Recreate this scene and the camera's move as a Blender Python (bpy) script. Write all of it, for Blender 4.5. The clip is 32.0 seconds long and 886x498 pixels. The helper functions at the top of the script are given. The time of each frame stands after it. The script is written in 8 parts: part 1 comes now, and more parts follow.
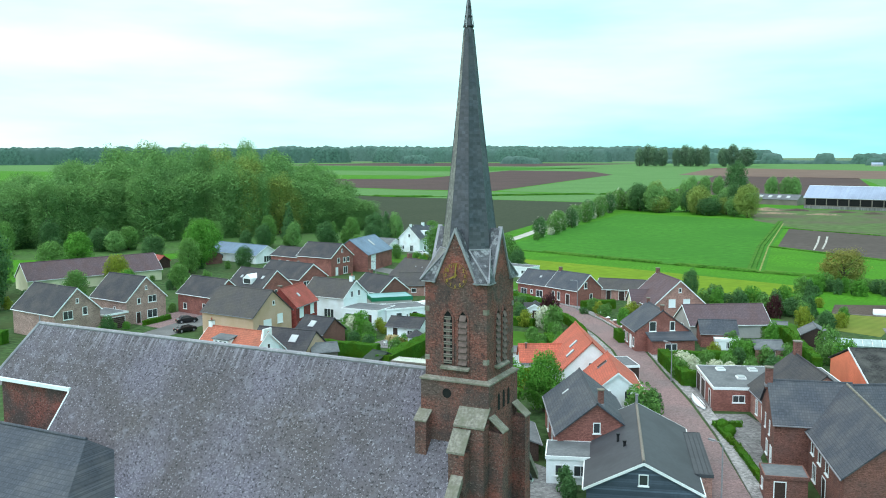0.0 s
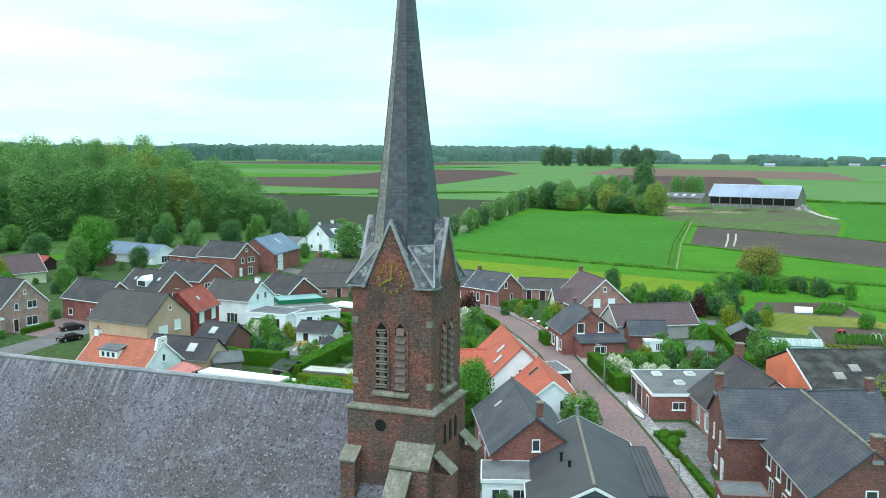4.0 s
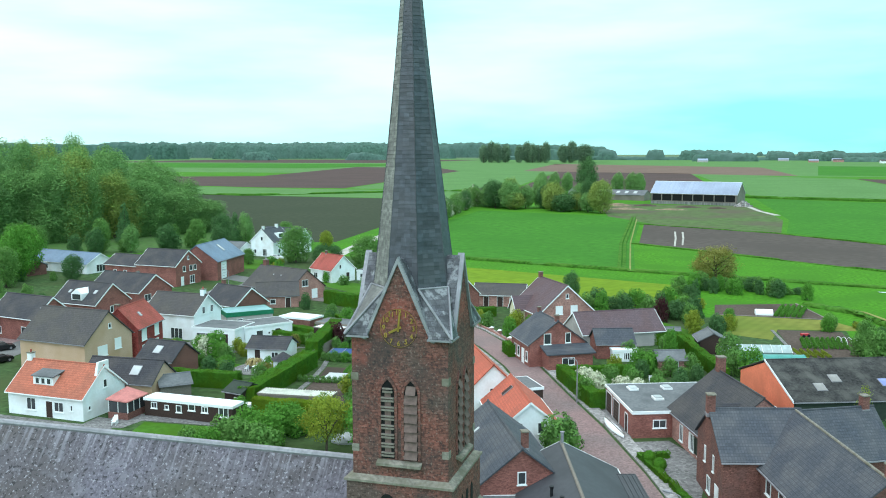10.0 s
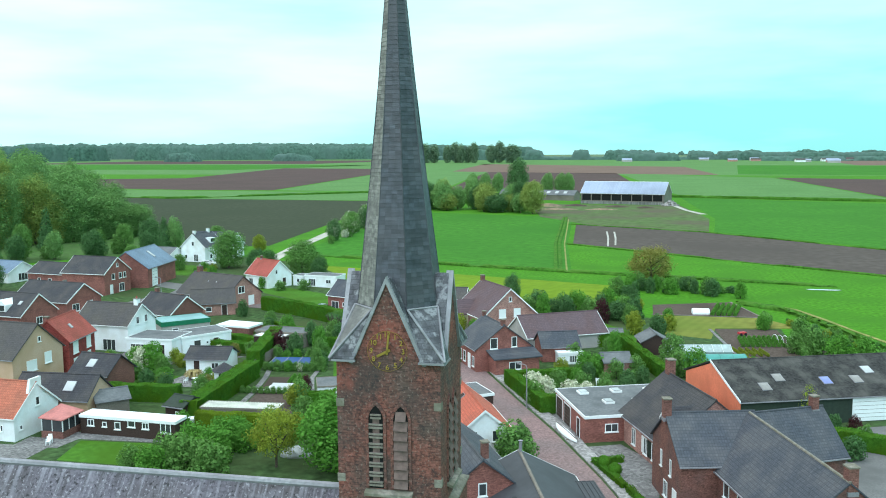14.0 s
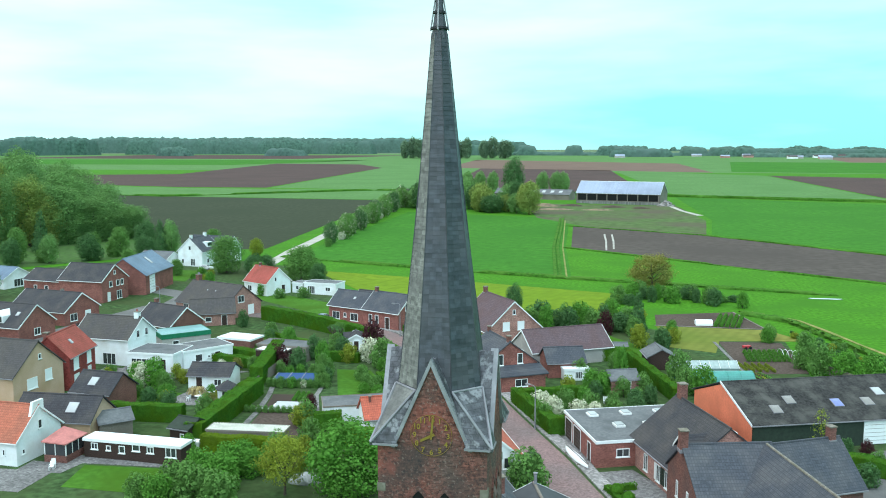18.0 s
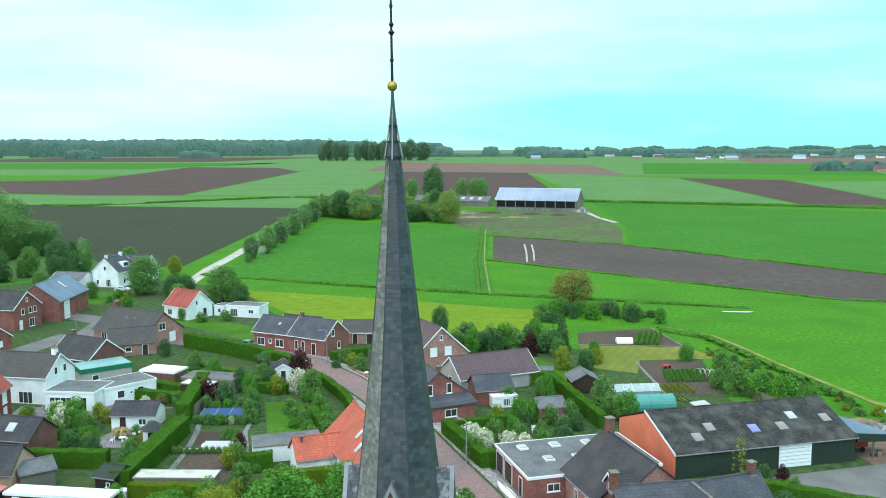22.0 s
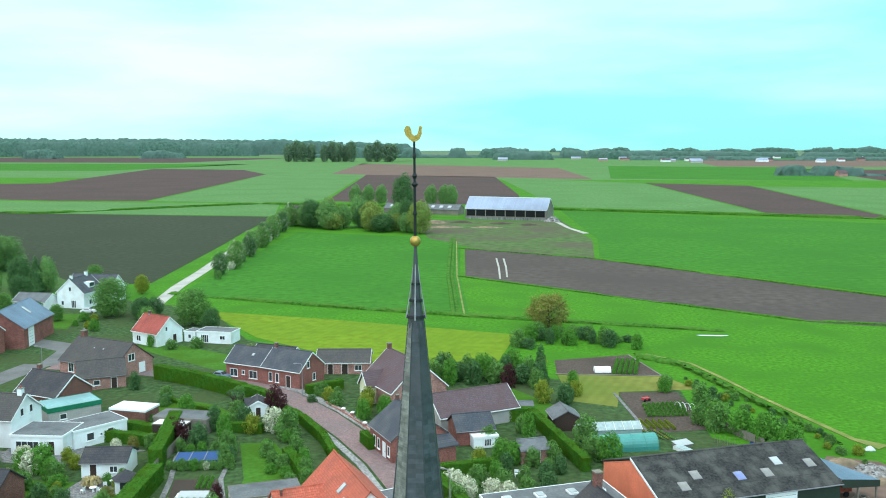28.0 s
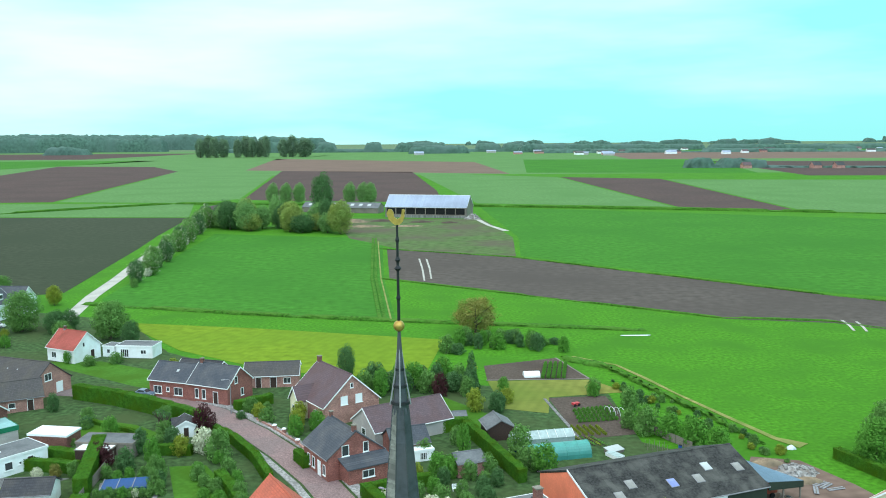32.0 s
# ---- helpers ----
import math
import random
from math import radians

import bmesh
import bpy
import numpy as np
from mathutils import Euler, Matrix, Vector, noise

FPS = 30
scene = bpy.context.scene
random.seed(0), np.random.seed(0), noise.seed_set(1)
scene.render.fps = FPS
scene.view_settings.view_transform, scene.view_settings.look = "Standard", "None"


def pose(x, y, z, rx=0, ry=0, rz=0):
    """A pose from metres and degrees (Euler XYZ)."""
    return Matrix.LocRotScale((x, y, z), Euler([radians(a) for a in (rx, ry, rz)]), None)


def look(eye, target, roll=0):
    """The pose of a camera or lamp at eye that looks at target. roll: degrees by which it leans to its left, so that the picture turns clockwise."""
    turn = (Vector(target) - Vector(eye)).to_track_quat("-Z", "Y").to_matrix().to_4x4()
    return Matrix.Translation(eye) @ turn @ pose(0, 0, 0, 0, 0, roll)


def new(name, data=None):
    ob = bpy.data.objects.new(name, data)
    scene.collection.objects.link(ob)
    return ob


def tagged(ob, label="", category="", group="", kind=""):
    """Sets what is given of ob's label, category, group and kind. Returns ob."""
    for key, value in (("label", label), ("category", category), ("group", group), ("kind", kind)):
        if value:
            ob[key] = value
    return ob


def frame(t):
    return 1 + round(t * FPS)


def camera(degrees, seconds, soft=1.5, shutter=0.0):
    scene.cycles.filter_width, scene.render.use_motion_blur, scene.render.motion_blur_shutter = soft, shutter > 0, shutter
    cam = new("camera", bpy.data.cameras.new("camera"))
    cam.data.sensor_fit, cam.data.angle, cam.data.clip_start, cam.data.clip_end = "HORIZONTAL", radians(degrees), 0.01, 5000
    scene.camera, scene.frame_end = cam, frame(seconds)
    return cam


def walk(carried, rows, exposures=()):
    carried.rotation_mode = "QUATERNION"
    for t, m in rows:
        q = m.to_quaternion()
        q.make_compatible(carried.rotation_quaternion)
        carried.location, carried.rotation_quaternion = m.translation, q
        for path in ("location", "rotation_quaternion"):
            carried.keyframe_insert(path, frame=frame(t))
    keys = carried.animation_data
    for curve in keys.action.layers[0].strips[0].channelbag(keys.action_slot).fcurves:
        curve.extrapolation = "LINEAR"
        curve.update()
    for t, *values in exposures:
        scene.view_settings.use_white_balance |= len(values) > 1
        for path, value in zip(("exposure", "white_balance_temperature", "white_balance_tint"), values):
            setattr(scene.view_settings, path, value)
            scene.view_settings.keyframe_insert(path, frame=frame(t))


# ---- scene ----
cam = camera(53.0, 32.0, soft=1.0)
PATH = [
    (0, (24.533, -51.434, 33.865), (23.623, -49.667, 33.651), -0.20),
    (0.5, (23.540, -50.301, 33.855), (22.635, -48.529, 33.647), -0.58),
    (1, (22.613, -49.009, 33.832), (21.770, -47.207, 33.626), -0.64),
    (1.5, (21.659, -47.285, 33.611), (20.879, -45.454, 33.407), -0.31),
    (2, (20.838, -45.840, 33.378), (20.094, -43.995, 33.176), 0.03),
    (2.5, (20.088, -44.694, 33.173), (19.357, -42.844, 32.971), 0.12),
    (3, (19.457, -43.638, 32.903), (18.736, -41.784, 32.697), 0.17),
    (3.5, (18.906, -42.762, 32.666), (18.188, -40.908, 32.454), 0.28),
    (5.5, (16.485, -40.713, 32.425), (15.776, -38.856, 32.200), -0.80),
    (6, (15.902, -39.964, 32.461), (15.265, -38.082, 32.229), -0.26),
    (6.5, (15.471, -39.518, 32.631), (14.860, -37.627, 32.400), -0.02),
    (7, (15.066, -39.143, 32.803), (14.462, -37.249, 32.576), -0.00),
    (7.5, (14.648, -38.646, 32.981), (14.037, -36.754, 32.758), 0.12),
    (8, (14.238, -38.130, 33.199), (13.617, -36.241, 32.981), -0.19),
    (8.5, (13.860, -37.659, 33.402), (13.251, -35.766, 33.189), -0.46),
    (9, (13.495, -37.203, 33.587), (12.904, -35.304, 33.375), -0.46),
    (9.5, (13.121, -36.906, 33.674), (12.541, -35.005, 33.459), -0.47),
    (10, (12.684, -36.651, 33.705), (12.095, -34.753, 33.482), -0.16),
    (10.5, (12.294, -36.503, 33.735), (11.683, -34.612, 33.508), -0.03),
    (11, (11.949, -36.296, 33.845), (11.379, -34.392, 33.621), -0.46),
    (11.5, (11.753, -36.247, 33.954), (11.263, -34.321, 33.733), -0.53),
    (12, (11.395, -36.167, 34.046), (10.933, -34.234, 33.823), -0.20),
    (12.5, (10.937, -35.980, 34.067), (10.446, -34.054, 33.842), -0.17),
    (13, (10.486, -35.784, 34.095), (9.974, -33.864, 33.871), -0.26),
    (13.5, (10.099, -35.660, 34.145), (9.612, -33.733, 33.922), -0.42),
    (14, (9.807, -35.609, 34.238), (9.373, -33.669, 34.015), -0.35),
    (14.5, (9.515, -35.538, 34.359), (9.105, -33.593, 34.137), -0.06),
    (16.5, (8.240, -34.793, 35.715), (7.845, -32.846, 35.484), -0.16),
    (17, (7.922, -34.640, 36.242), (7.519, -32.695, 36.008), -0.19),
    (17.5, (7.646, -34.470, 36.778), (7.233, -32.527, 36.542), -0.24),
    (18, (7.390, -34.339, 37.372), (6.974, -32.397, 37.136), -0.15),
    (18.5, (7.205, -34.234, 37.912), (6.792, -32.291, 37.678), -0.16),
    (19, (6.959, -34.216, 38.557), (6.563, -32.270, 38.322), -0.31),
    (19.5, (6.899, -34.502, 39.126), (6.536, -32.549, 38.891), -0.42),
    (20, (6.741, -34.530, 39.813), (6.426, -32.570, 39.577), -0.40),
    (20.5, (6.604, -34.330, 40.371), (6.320, -32.365, 40.134), -0.24),
    (21, (6.441, -34.320, 40.997), (6.171, -32.352, 40.762), -0.27),
    (21.5, (6.299, -34.330, 41.600), (6.039, -32.361, 41.366), -0.42),
    (22, (6.003, -34.743, 42.332), (5.768, -32.771, 42.095), -0.34),
    (22.5, (5.879, -34.752, 42.844), (5.663, -32.778, 42.606), -0.11),
    (23, (5.687, -34.178, 42.945), (5.474, -32.203, 42.708), 0.15),
    (23.5, (5.448, -34.104, 43.808), (5.230, -32.130, 43.566), 0.17),
    (24, (5.203, -33.808, 44.350), (4.980, -31.836, 44.108), 0.00),
    (24.5, (5.008, -33.322, 44.723), (4.780, -31.349, 44.483), -0.15),
    (25, (4.754, -32.977, 45.237), (4.530, -31.004, 44.999), -0.10),
    (25.5, (4.594, -32.672, 45.675), (4.385, -30.697, 45.440), -0.06),
    (26, (4.358, -32.272, 45.941), (4.176, -30.294, 45.709), -0.18),
    (26.5, (4.146, -32.243, 46.436), (3.990, -30.263, 46.201), -0.37),
    (28.5, (3.166, -31.477, 48.620), (3.005, -29.498, 48.381), -0.03),
    (29, (2.832, -31.189, 49.132), (2.667, -29.210, 48.892), -0.14),
    (29.5, (2.577, -30.955, 49.659), (2.430, -28.976, 49.417), -0.64),
    (30, (2.356, -30.934, 50.089), (2.284, -28.951, 49.847), -0.69),
    (30.5, (2.256, -31.097, 50.605), (2.249, -29.113, 50.358), -0.18),
    (31, (1.884, -30.910, 50.898), (1.909, -28.926, 50.647), -0.10),
    (31.5, (1.476, -30.707, 51.066), (1.504, -28.724, 50.810), -0.12),
    (32, (1.059, -30.687, 51.210), (1.086, -28.704, 50.955), -0.43),
]
walk(cam, [(t, look(eye, target, roll)) for t, eye, target, roll in PATH])

# ---- light ----
world = bpy.data.worlds.new("world")
scene.world = world
world.use_nodes = True
wn, wl = world.node_tree.nodes, world.node_tree.links
wn.clear()
sky = wn.new("ShaderNodeTexSky")
sky.sky_type = "NISHITA"
sky.sun_disc = False
sky.sun_elevation, sky.sun_rotation = radians(54.5), radians(180)
sky_bg = wn.new("ShaderNodeBackground")
sky_bg.inputs["Strength"].default_value = 0.16
tint = wn.new("ShaderNodeMix")
tint.data_type, tint.blend_type = "RGBA", "MULTIPLY"
tint.inputs["Factor"].default_value = 1.0
tint.inputs["B"].default_value = (0.30, 1.15, 1.0, 1)
wl.new(sky.outputs["Color"], tint.inputs["A"])
wl.new(tint.outputs["Result"], sky_bg.inputs["Color"])
cloud_bg = wn.new("ShaderNodeBackground")
cloud_bg.inputs["Color"].default_value = (0.86, 1.0, 1.0, 1)
cloud_bg.inputs["Strength"].default_value = 1.4
coord = wn.new("ShaderNodeTexCoord")
stretch = wn.new("ShaderNodeMapping")
stretch.inputs["Scale"].default_value = (1.0, 1.0, 5.5)
wl.new(coord.outputs["Generated"], stretch.inputs["Vector"])
clouds = wn.new("ShaderNodeTexNoise")
clouds.inputs["Scale"].default_value = 2.1
clouds.inputs["Detail"].default_value = 6
clouds.inputs["Roughness"].default_value = 0.5
wl.new(stretch.outputs["Vector"], clouds.inputs["Vector"])
side = wn.new("ShaderNodeSeparateXYZ")
wl.new(coord.outputs["Generated"], side.inputs[0])
lean = wn.new("ShaderNodeMath")
lean.operation = "MULTIPLY_ADD"
lean.inputs[1].default_value = -0.34
wl.new(side.outputs["X"], lean.inputs[0])
wl.new(clouds.outputs["Fac"], lean.inputs[2])
cover = wn.new("ShaderNodeMapRange")
cover.inputs["From Min"].default_value, cover.inputs["From Max"].default_value = 0.38, 1.0
cover.inputs["To Min"].default_value, cover.inputs["To Max"].default_value = 0.0, 1.0
high = wn.new("ShaderNodeMath")
high.operation = "MULTIPLY_ADD"
high.inputs[1].default_value = 0.7
wl.new(side.outputs["Z"], high.inputs[0])
wl.new(lean.outputs[0], high.inputs[2])
wl.new(high.outputs[0], cover.inputs["Value"])
haze_bg = wn.new("ShaderNodeBackground")
haze_bg.inputs["Color"].default_value = (0.36, 0.98, 1.0, 1)
haze_bg.inputs["Strength"].default_value = 1.1
clear = wn.new("ShaderNodeMixShader")
clear.inputs["Fac"].default_value = 0.82
wl.new(sky_bg.outputs[0], clear.inputs[1])
wl.new(haze_bg.outputs[0], clear.inputs[2])
both = wn.new("ShaderNodeMixShader")
wl.new(cover.outputs["Result"], both.inputs["Fac"])
wl.new(clear.outputs[0], both.inputs[1])
wl.new(cloud_bg.outputs[0], both.inputs[2])
world_out = wn.new("ShaderNodeOutputWorld")
wl.new(both.outputs[0], world_out.inputs["Surface"])
sun = new("sun", bpy.data.lights.new("sun", "SUN"))
sun.data.energy, sun.data.angle, sun.data.color = 3.0, radians(95), (0.665, 0.82, 1.0)
sun.matrix_world = look((0, -40, 56), (0, 0, 0))


# ---- materials ----
def material(name, color, rough=0.8, metal=0.0, spread=0.25, grain=2.0, patch=0.15, relief=0.2, second=None, spec=0.3, island=0.0, leaf=0.0):
    """A surface with a fine grain and large patches; second: the colour of its stains."""
    m = bpy.data.materials.new(name)
    m.use_nodes = True
    n, l = m.node_tree.nodes, m.node_tree.links
    b = n["Principled BSDF"]
    b.inputs["Roughness"].default_value, b.inputs["Metallic"].default_value = rough, metal
    b.inputs["Specular IOR Level"].default_value = spec
    tc = n.new("ShaderNodeTexCoord")
    fine, big = n.new("ShaderNodeTexNoise"), n.new("ShaderNodeTexNoise")
    for t, s, d in ((fine, grain, 5), (big, patch, 4)):
        t.inputs["Scale"].default_value, t.inputs["Detail"].default_value = s, d
        l.new(tc.outputs["Object"], t.inputs["Vector"])
    dark = tuple(c * (1 - spread) for c in color)
    light = tuple(min(c * (1 + spread), 1) for c in color)
    ramp = n.new("ShaderNodeMapRange")
    ramp.inputs["From Min"].default_value, ramp.inputs["From Max"].default_value = 0.3, 0.7
    l.new(fine.outputs["Fac"], ramp.inputs["Value"])
    mix = n.new("ShaderNodeMix")
    mix.data_type = "RGBA"
    mix.inputs["A"].default_value, mix.inputs["B"].default_value = (*dark, 1), (*light, 1)
    l.new(ramp.outputs["Result"], mix.inputs["Factor"])
    ramp2 = n.new("ShaderNodeMapRange")
    ramp2.inputs["From Min"].default_value, ramp2.inputs["From Max"].default_value = 0.42, 0.68
    l.new(big.outputs["Fac"], ramp2.inputs["Value"])
    mix2 = n.new("ShaderNodeMix")
    mix2.data_type = "RGBA"
    mix2.inputs["B"].default_value = (*(second or tuple(c * 0.72 for c in color)), 1)
    l.new(ramp2.outputs["Result"], mix2.inputs["Factor"])
    l.new(mix.outputs["Result"], mix2.inputs["A"])
    out = mix2.outputs["Result"]
    if island:
        geo, hsv = n.new("ShaderNodeNewGeometry"), n.new("ShaderNodeHueSaturation")
        val = n.new("ShaderNodeMapRange")
        val.inputs["To Min"].default_value, val.inputs["To Max"].default_value = 1 - island, 1 + island
        l.new(geo.outputs["Random Per Island"], val.inputs["Value"])
        l.new(val.outputs["Result"], hsv.inputs["Value"])
        l.new(out, hsv.inputs["Color"])
        out = hsv.outputs["Color"]
    l.new(out, b.inputs["Base Color"])
    if leaf:
        thin, lit = n.new("ShaderNodeBsdfTranslucent"), n.new("ShaderNodeMixShader")
        l.new(out, thin.inputs["Color"])
        lit.inputs["Fac"].default_value = leaf
        l.new(b.outputs[0], lit.inputs[1])
        l.new(thin.outputs[0], lit.inputs[2])
        l.new(lit.outputs[0], n["Material Output"].inputs["Surface"])
    if relief:
        bump = n.new("ShaderNodeBump")
        bump.inputs["Strength"].default_value, bump.inputs["Distance"].default_value = relief, 0.03
        l.new(fine.outputs["Fac"], bump.inputs["Height"])
        l.new(bump.outputs["Normal"], b.inputs["Normal"])
    return m


def courses(m, along, up, width, height, mortar, size=0.02, depth=0.6, shift=0.5, mixed=0.35):
    """Lays courses (bricks, tiles, slates) over a material, by the object's own axes: along and up name them."""
    n, l = m.node_tree.nodes, m.node_tree.links
    b = n["Principled BSDF"]
    base = b.inputs["Base Color"].links[0].from_socket
    tc, sep, com = n.new("ShaderNodeTexCoord"), n.new("ShaderNodeSeparateXYZ"), n.new("ShaderNodeCombineXYZ")
    l.new(tc.outputs["Object"], sep.inputs[0])
    if along == "XY":
        add = n.new("ShaderNodeMath")
        l.new(sep.outputs["X"], add.inputs[0])
        l.new(sep.outputs["Y"], add.inputs[1])
        l.new(add.outputs[0], com.inputs[0])
    else:
        l.new(sep.outputs[along], com.inputs[0])
    l.new(sep.outputs[up], com.inputs[1])
    br = n.new("ShaderNodeTexBrick")
    br.offset = shift
    br.inputs["Scale"].default_value = 1.0
    br.inputs["Brick Width"].default_value, br.inputs["Row Height"].default_value = width, height
    br.inputs["Mortar Size"].default_value = size
    br.inputs["Mortar Smooth"].default_value = 0.3
    br.inputs["Color1"].default_value = (1 - mixed, 1 - mixed, 1 - mixed, 1)
    br.inputs["Color2"].default_value = (1 + mixed, 1 + mixed, 1 + mixed, 1)
    br.inputs["Mortar"].default_value = (*mortar, 1)
    l.new(com.outputs[0], br.inputs["Vector"])
    mul = n.new("ShaderNodeMix")
    mul.data_type, mul.blend_type = "RGBA", "MULTIPLY"
    mul.inputs["Factor"].default_value = 1.0
    l.new(base, mul.inputs["A"])
    l.new(br.outputs["Color"], mul.inputs["B"])
    l.new(mul.outputs["Result"], b.inputs["Base Color"])
    bump = n.new("ShaderNodeBump")
    bump.inputs["Strength"].default_value, bump.inputs["Distance"].default_value = depth, 0.03
    bump.invert = True
    l.new(br.outputs["Fac"], bump.inputs["Height"])
    if b.inputs["Normal"].links:
        l.new(b.inputs["Normal"].links[0].from_socket, bump.inputs["Normal"])
    l.new(bump.outputs["Normal"], b.inputs["Normal"])
    return m


def brick(name, color, second=None, spread=0.35):
    return courses(material(name, color, 0.9, spread=spread, grain=9, patch=0.5, second=second), "XY", "Z", 0.22, 0.065, (1.25, 1.2, 1.15), 0.008, 0.5)


def tiles(name, color, second=None, rough=0.75, w=0.26, h=0.22, spread=0.18):
    return courses(material(name, color, rough, spread=spread, grain=5, patch=0.35, second=second, spec=0.35), "X", "Z", w, h, (0.72, 0.72, 0.72), 0.025, 0.6, 0.0, 0.14)


M_TOWER = brick("old tower brick", (0.175, 0.066, 0.052), (0.1, 0.068, 0.06), 0.55)


def weather(m, layers):
    """Stains with a shape of their own over a surface: (size, from, to, amount, colour, shift) each."""
    n, l = m.node_tree.nodes, m.node_tree.links
    b = n["Principled BSDF"]
    tc = n.new("ShaderNodeTexCoord")
    last = b.inputs["Base Color"].links[0].from_socket
    for size, lo_, hi_, amount, color, shift in layers:
        mp, nz, rg, mx = n.new("ShaderNodeMapping"), n.new("ShaderNodeTexNoise"), n.new("ShaderNodeMapRange"), n.new("ShaderNodeMix")
        mp.inputs["Location"].default_value = (shift, shift * 2, shift * 3)
        nz.inputs["Scale"].default_value, nz.inputs["Detail"].default_value = size, 5
        rg.inputs["From Min"].default_value, rg.inputs["From Max"].default_value, rg.inputs["To Max"].default_value = lo_, hi_, amount
        l.new(tc.outputs["Object"], mp.inputs["Vector"])
        l.new(mp.outputs["Vector"], nz.inputs["Vector"])
        l.new(nz.outputs["Fac"], rg.inputs["Value"])
        mx.data_type = "RGBA"
        mx.inputs["B"].default_value = (*color, 1)
        l.new(rg.outputs["Result"], mx.inputs["Factor"])
        l.new(last, mx.inputs["A"])
        last = mx.outputs["Result"]
    l.new(last, b.inputs["Base Color"])
    return m


weather(M_TOWER, [(0.45, .5, .66, .75, (0.06, 0.05, 0.048), 3.1), (0.5, .6, .72, .7, (0.34, 0.095, 0.07), 7.7), (9, .57, .66, .55, (0.26, 0.2, 0.17), 1.3), (6, .58, .66, .6, (0.035, 0.03, 0.03), 5.2)])
M_STONE = material("weathered limestone", (0.23, 0.205, 0.17), 0.9, spread=0.35, grain=6, patch=1.2, second=(0.15, 0.14, 0.1))
M_LEAD = material("grey lead", (0.30, 0.29, 0.31), 0.55, 0.2, spread=0.2, grain=5, patch=0.8)
M_SPIRE = courses(material("spire slate", (0.044, 0.048, 0.061), 0.5, spread=0.35, grain=4, patch=0.6, second=(0.062, 0.06, 0.07), relief=0.08, spec=0.5, island=0.32), "XY", "Z", 0.26, 0.17, (0.9, 0.9, 0.9), 0.006, 0.12, 0.5, 0.06)
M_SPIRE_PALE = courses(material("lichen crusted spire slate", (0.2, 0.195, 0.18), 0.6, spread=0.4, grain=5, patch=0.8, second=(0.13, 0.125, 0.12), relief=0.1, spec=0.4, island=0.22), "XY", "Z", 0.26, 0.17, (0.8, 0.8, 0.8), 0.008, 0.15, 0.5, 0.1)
M_BROACH = courses(material("patched broach slate", (0.062, 0.06, 0.072), 0.5, spread=0.7, grain=3.2, patch=1.4, second=(0.12, 0.118, 0.13), spec=0.5), "XY", "Z", 0.3, 0.2, (0.6, 0.6, 0.6), 0.015, 0.4, 0.5, 0.35)
weather(M_BROACH, [(2.2, .52, .6, .8, (0.28, 0.275, 0.29), 2.4), (7, .56, .64, .6, (0.03, 0.03, 0.034), 6.1)])


def lichen_slate(name):
    """Old slate: pale and dark lichen specks, mossy patches and run-off streaks below the ridge."""
    m = material(name, (0.134, 0.118, 0.145), 0.75, spread=0.3, grain=7, patch=0.16, second=(0.1, 0.085, 0.085), spec=0.3, island=0.14)
    n, l = m.node_tree.nodes, m.node_tree.links
    b = n["Principled BSDF"]
    tc = n.new("ShaderNodeTexCoord")
    last = b.inputs["Base Color"].links[0].from_socket
    for stretch_by, size, lo_, hi_, color in (((1, 1, 1), .22, .45, .68, (0.085, 0.072, 0.075)), ((1, 1, 1), 1.3, .54, .72, (0.175, 0.16, 0.185)), ((1, 1, 1), 7.5, .59, .67, (0.3, 0.28, 0.31)), ((1, 1, 1), 6, .56, .66, (0.03, 0.027, 0.03)), ((2.4, .14, .14), 1.6, .5, .64, (0.32, 0.3, 0.34)), ((3, .2, .2), 1.3, .55, .66, (0.05, 0.045, 0.046))):
        mp, nz, rg, mx = n.new("ShaderNodeMapping"), n.new("ShaderNodeTexNoise"), n.new("ShaderNodeMapRange"), n.new("ShaderNodeMix")
        mp.inputs["Scale"].default_value = stretch_by
        nz.inputs["Scale"].default_value, nz.inputs["Detail"].default_value = size, 4
        rg.inputs["From Min"].default_value, rg.inputs["From Max"].default_value = lo_, hi_
        rg.inputs["To Max"].default_value = 0.6 if stretch_by[0] > 1 else 0.9
        l.new(tc.outputs["Object"], mp.inputs["Vector"])
        l.new(mp.outputs["Vector"], nz.inputs["Vector"])
        l.new(nz.outputs["Fac"], rg.inputs["Value"])
        fac = rg.outputs["Result"]
        if stretch_by[0] > 1:
            sep, up_, cut = n.new("ShaderNodeSeparateXYZ"), n.new("ShaderNodeMapRange"), n.new("ShaderNodeMath")
            l.new(tc.outputs["Object"], sep.inputs[0])
            l.new(sep.outputs["Z"], up_.inputs["Value"])
            up_.inputs["From Min"].default_value, up_.inputs["From Max"].default_value = 17.4, 19.2
            cut.operation = "MULTIPLY"
            l.new(fac, cut.inputs[0])
            l.new(up_.outputs["Result"], cut.inputs[1])
            fac = cut.outputs[0]
        mx.data_type = "RGBA"
        mx.inputs["B"].default_value = (*color, 1)
        l.new(fac, mx.inputs["Factor"])
        l.new(last, mx.inputs["A"])
        last = mx.outputs["Result"]
    l.new(last, b.inputs["Base Color"])
    return m


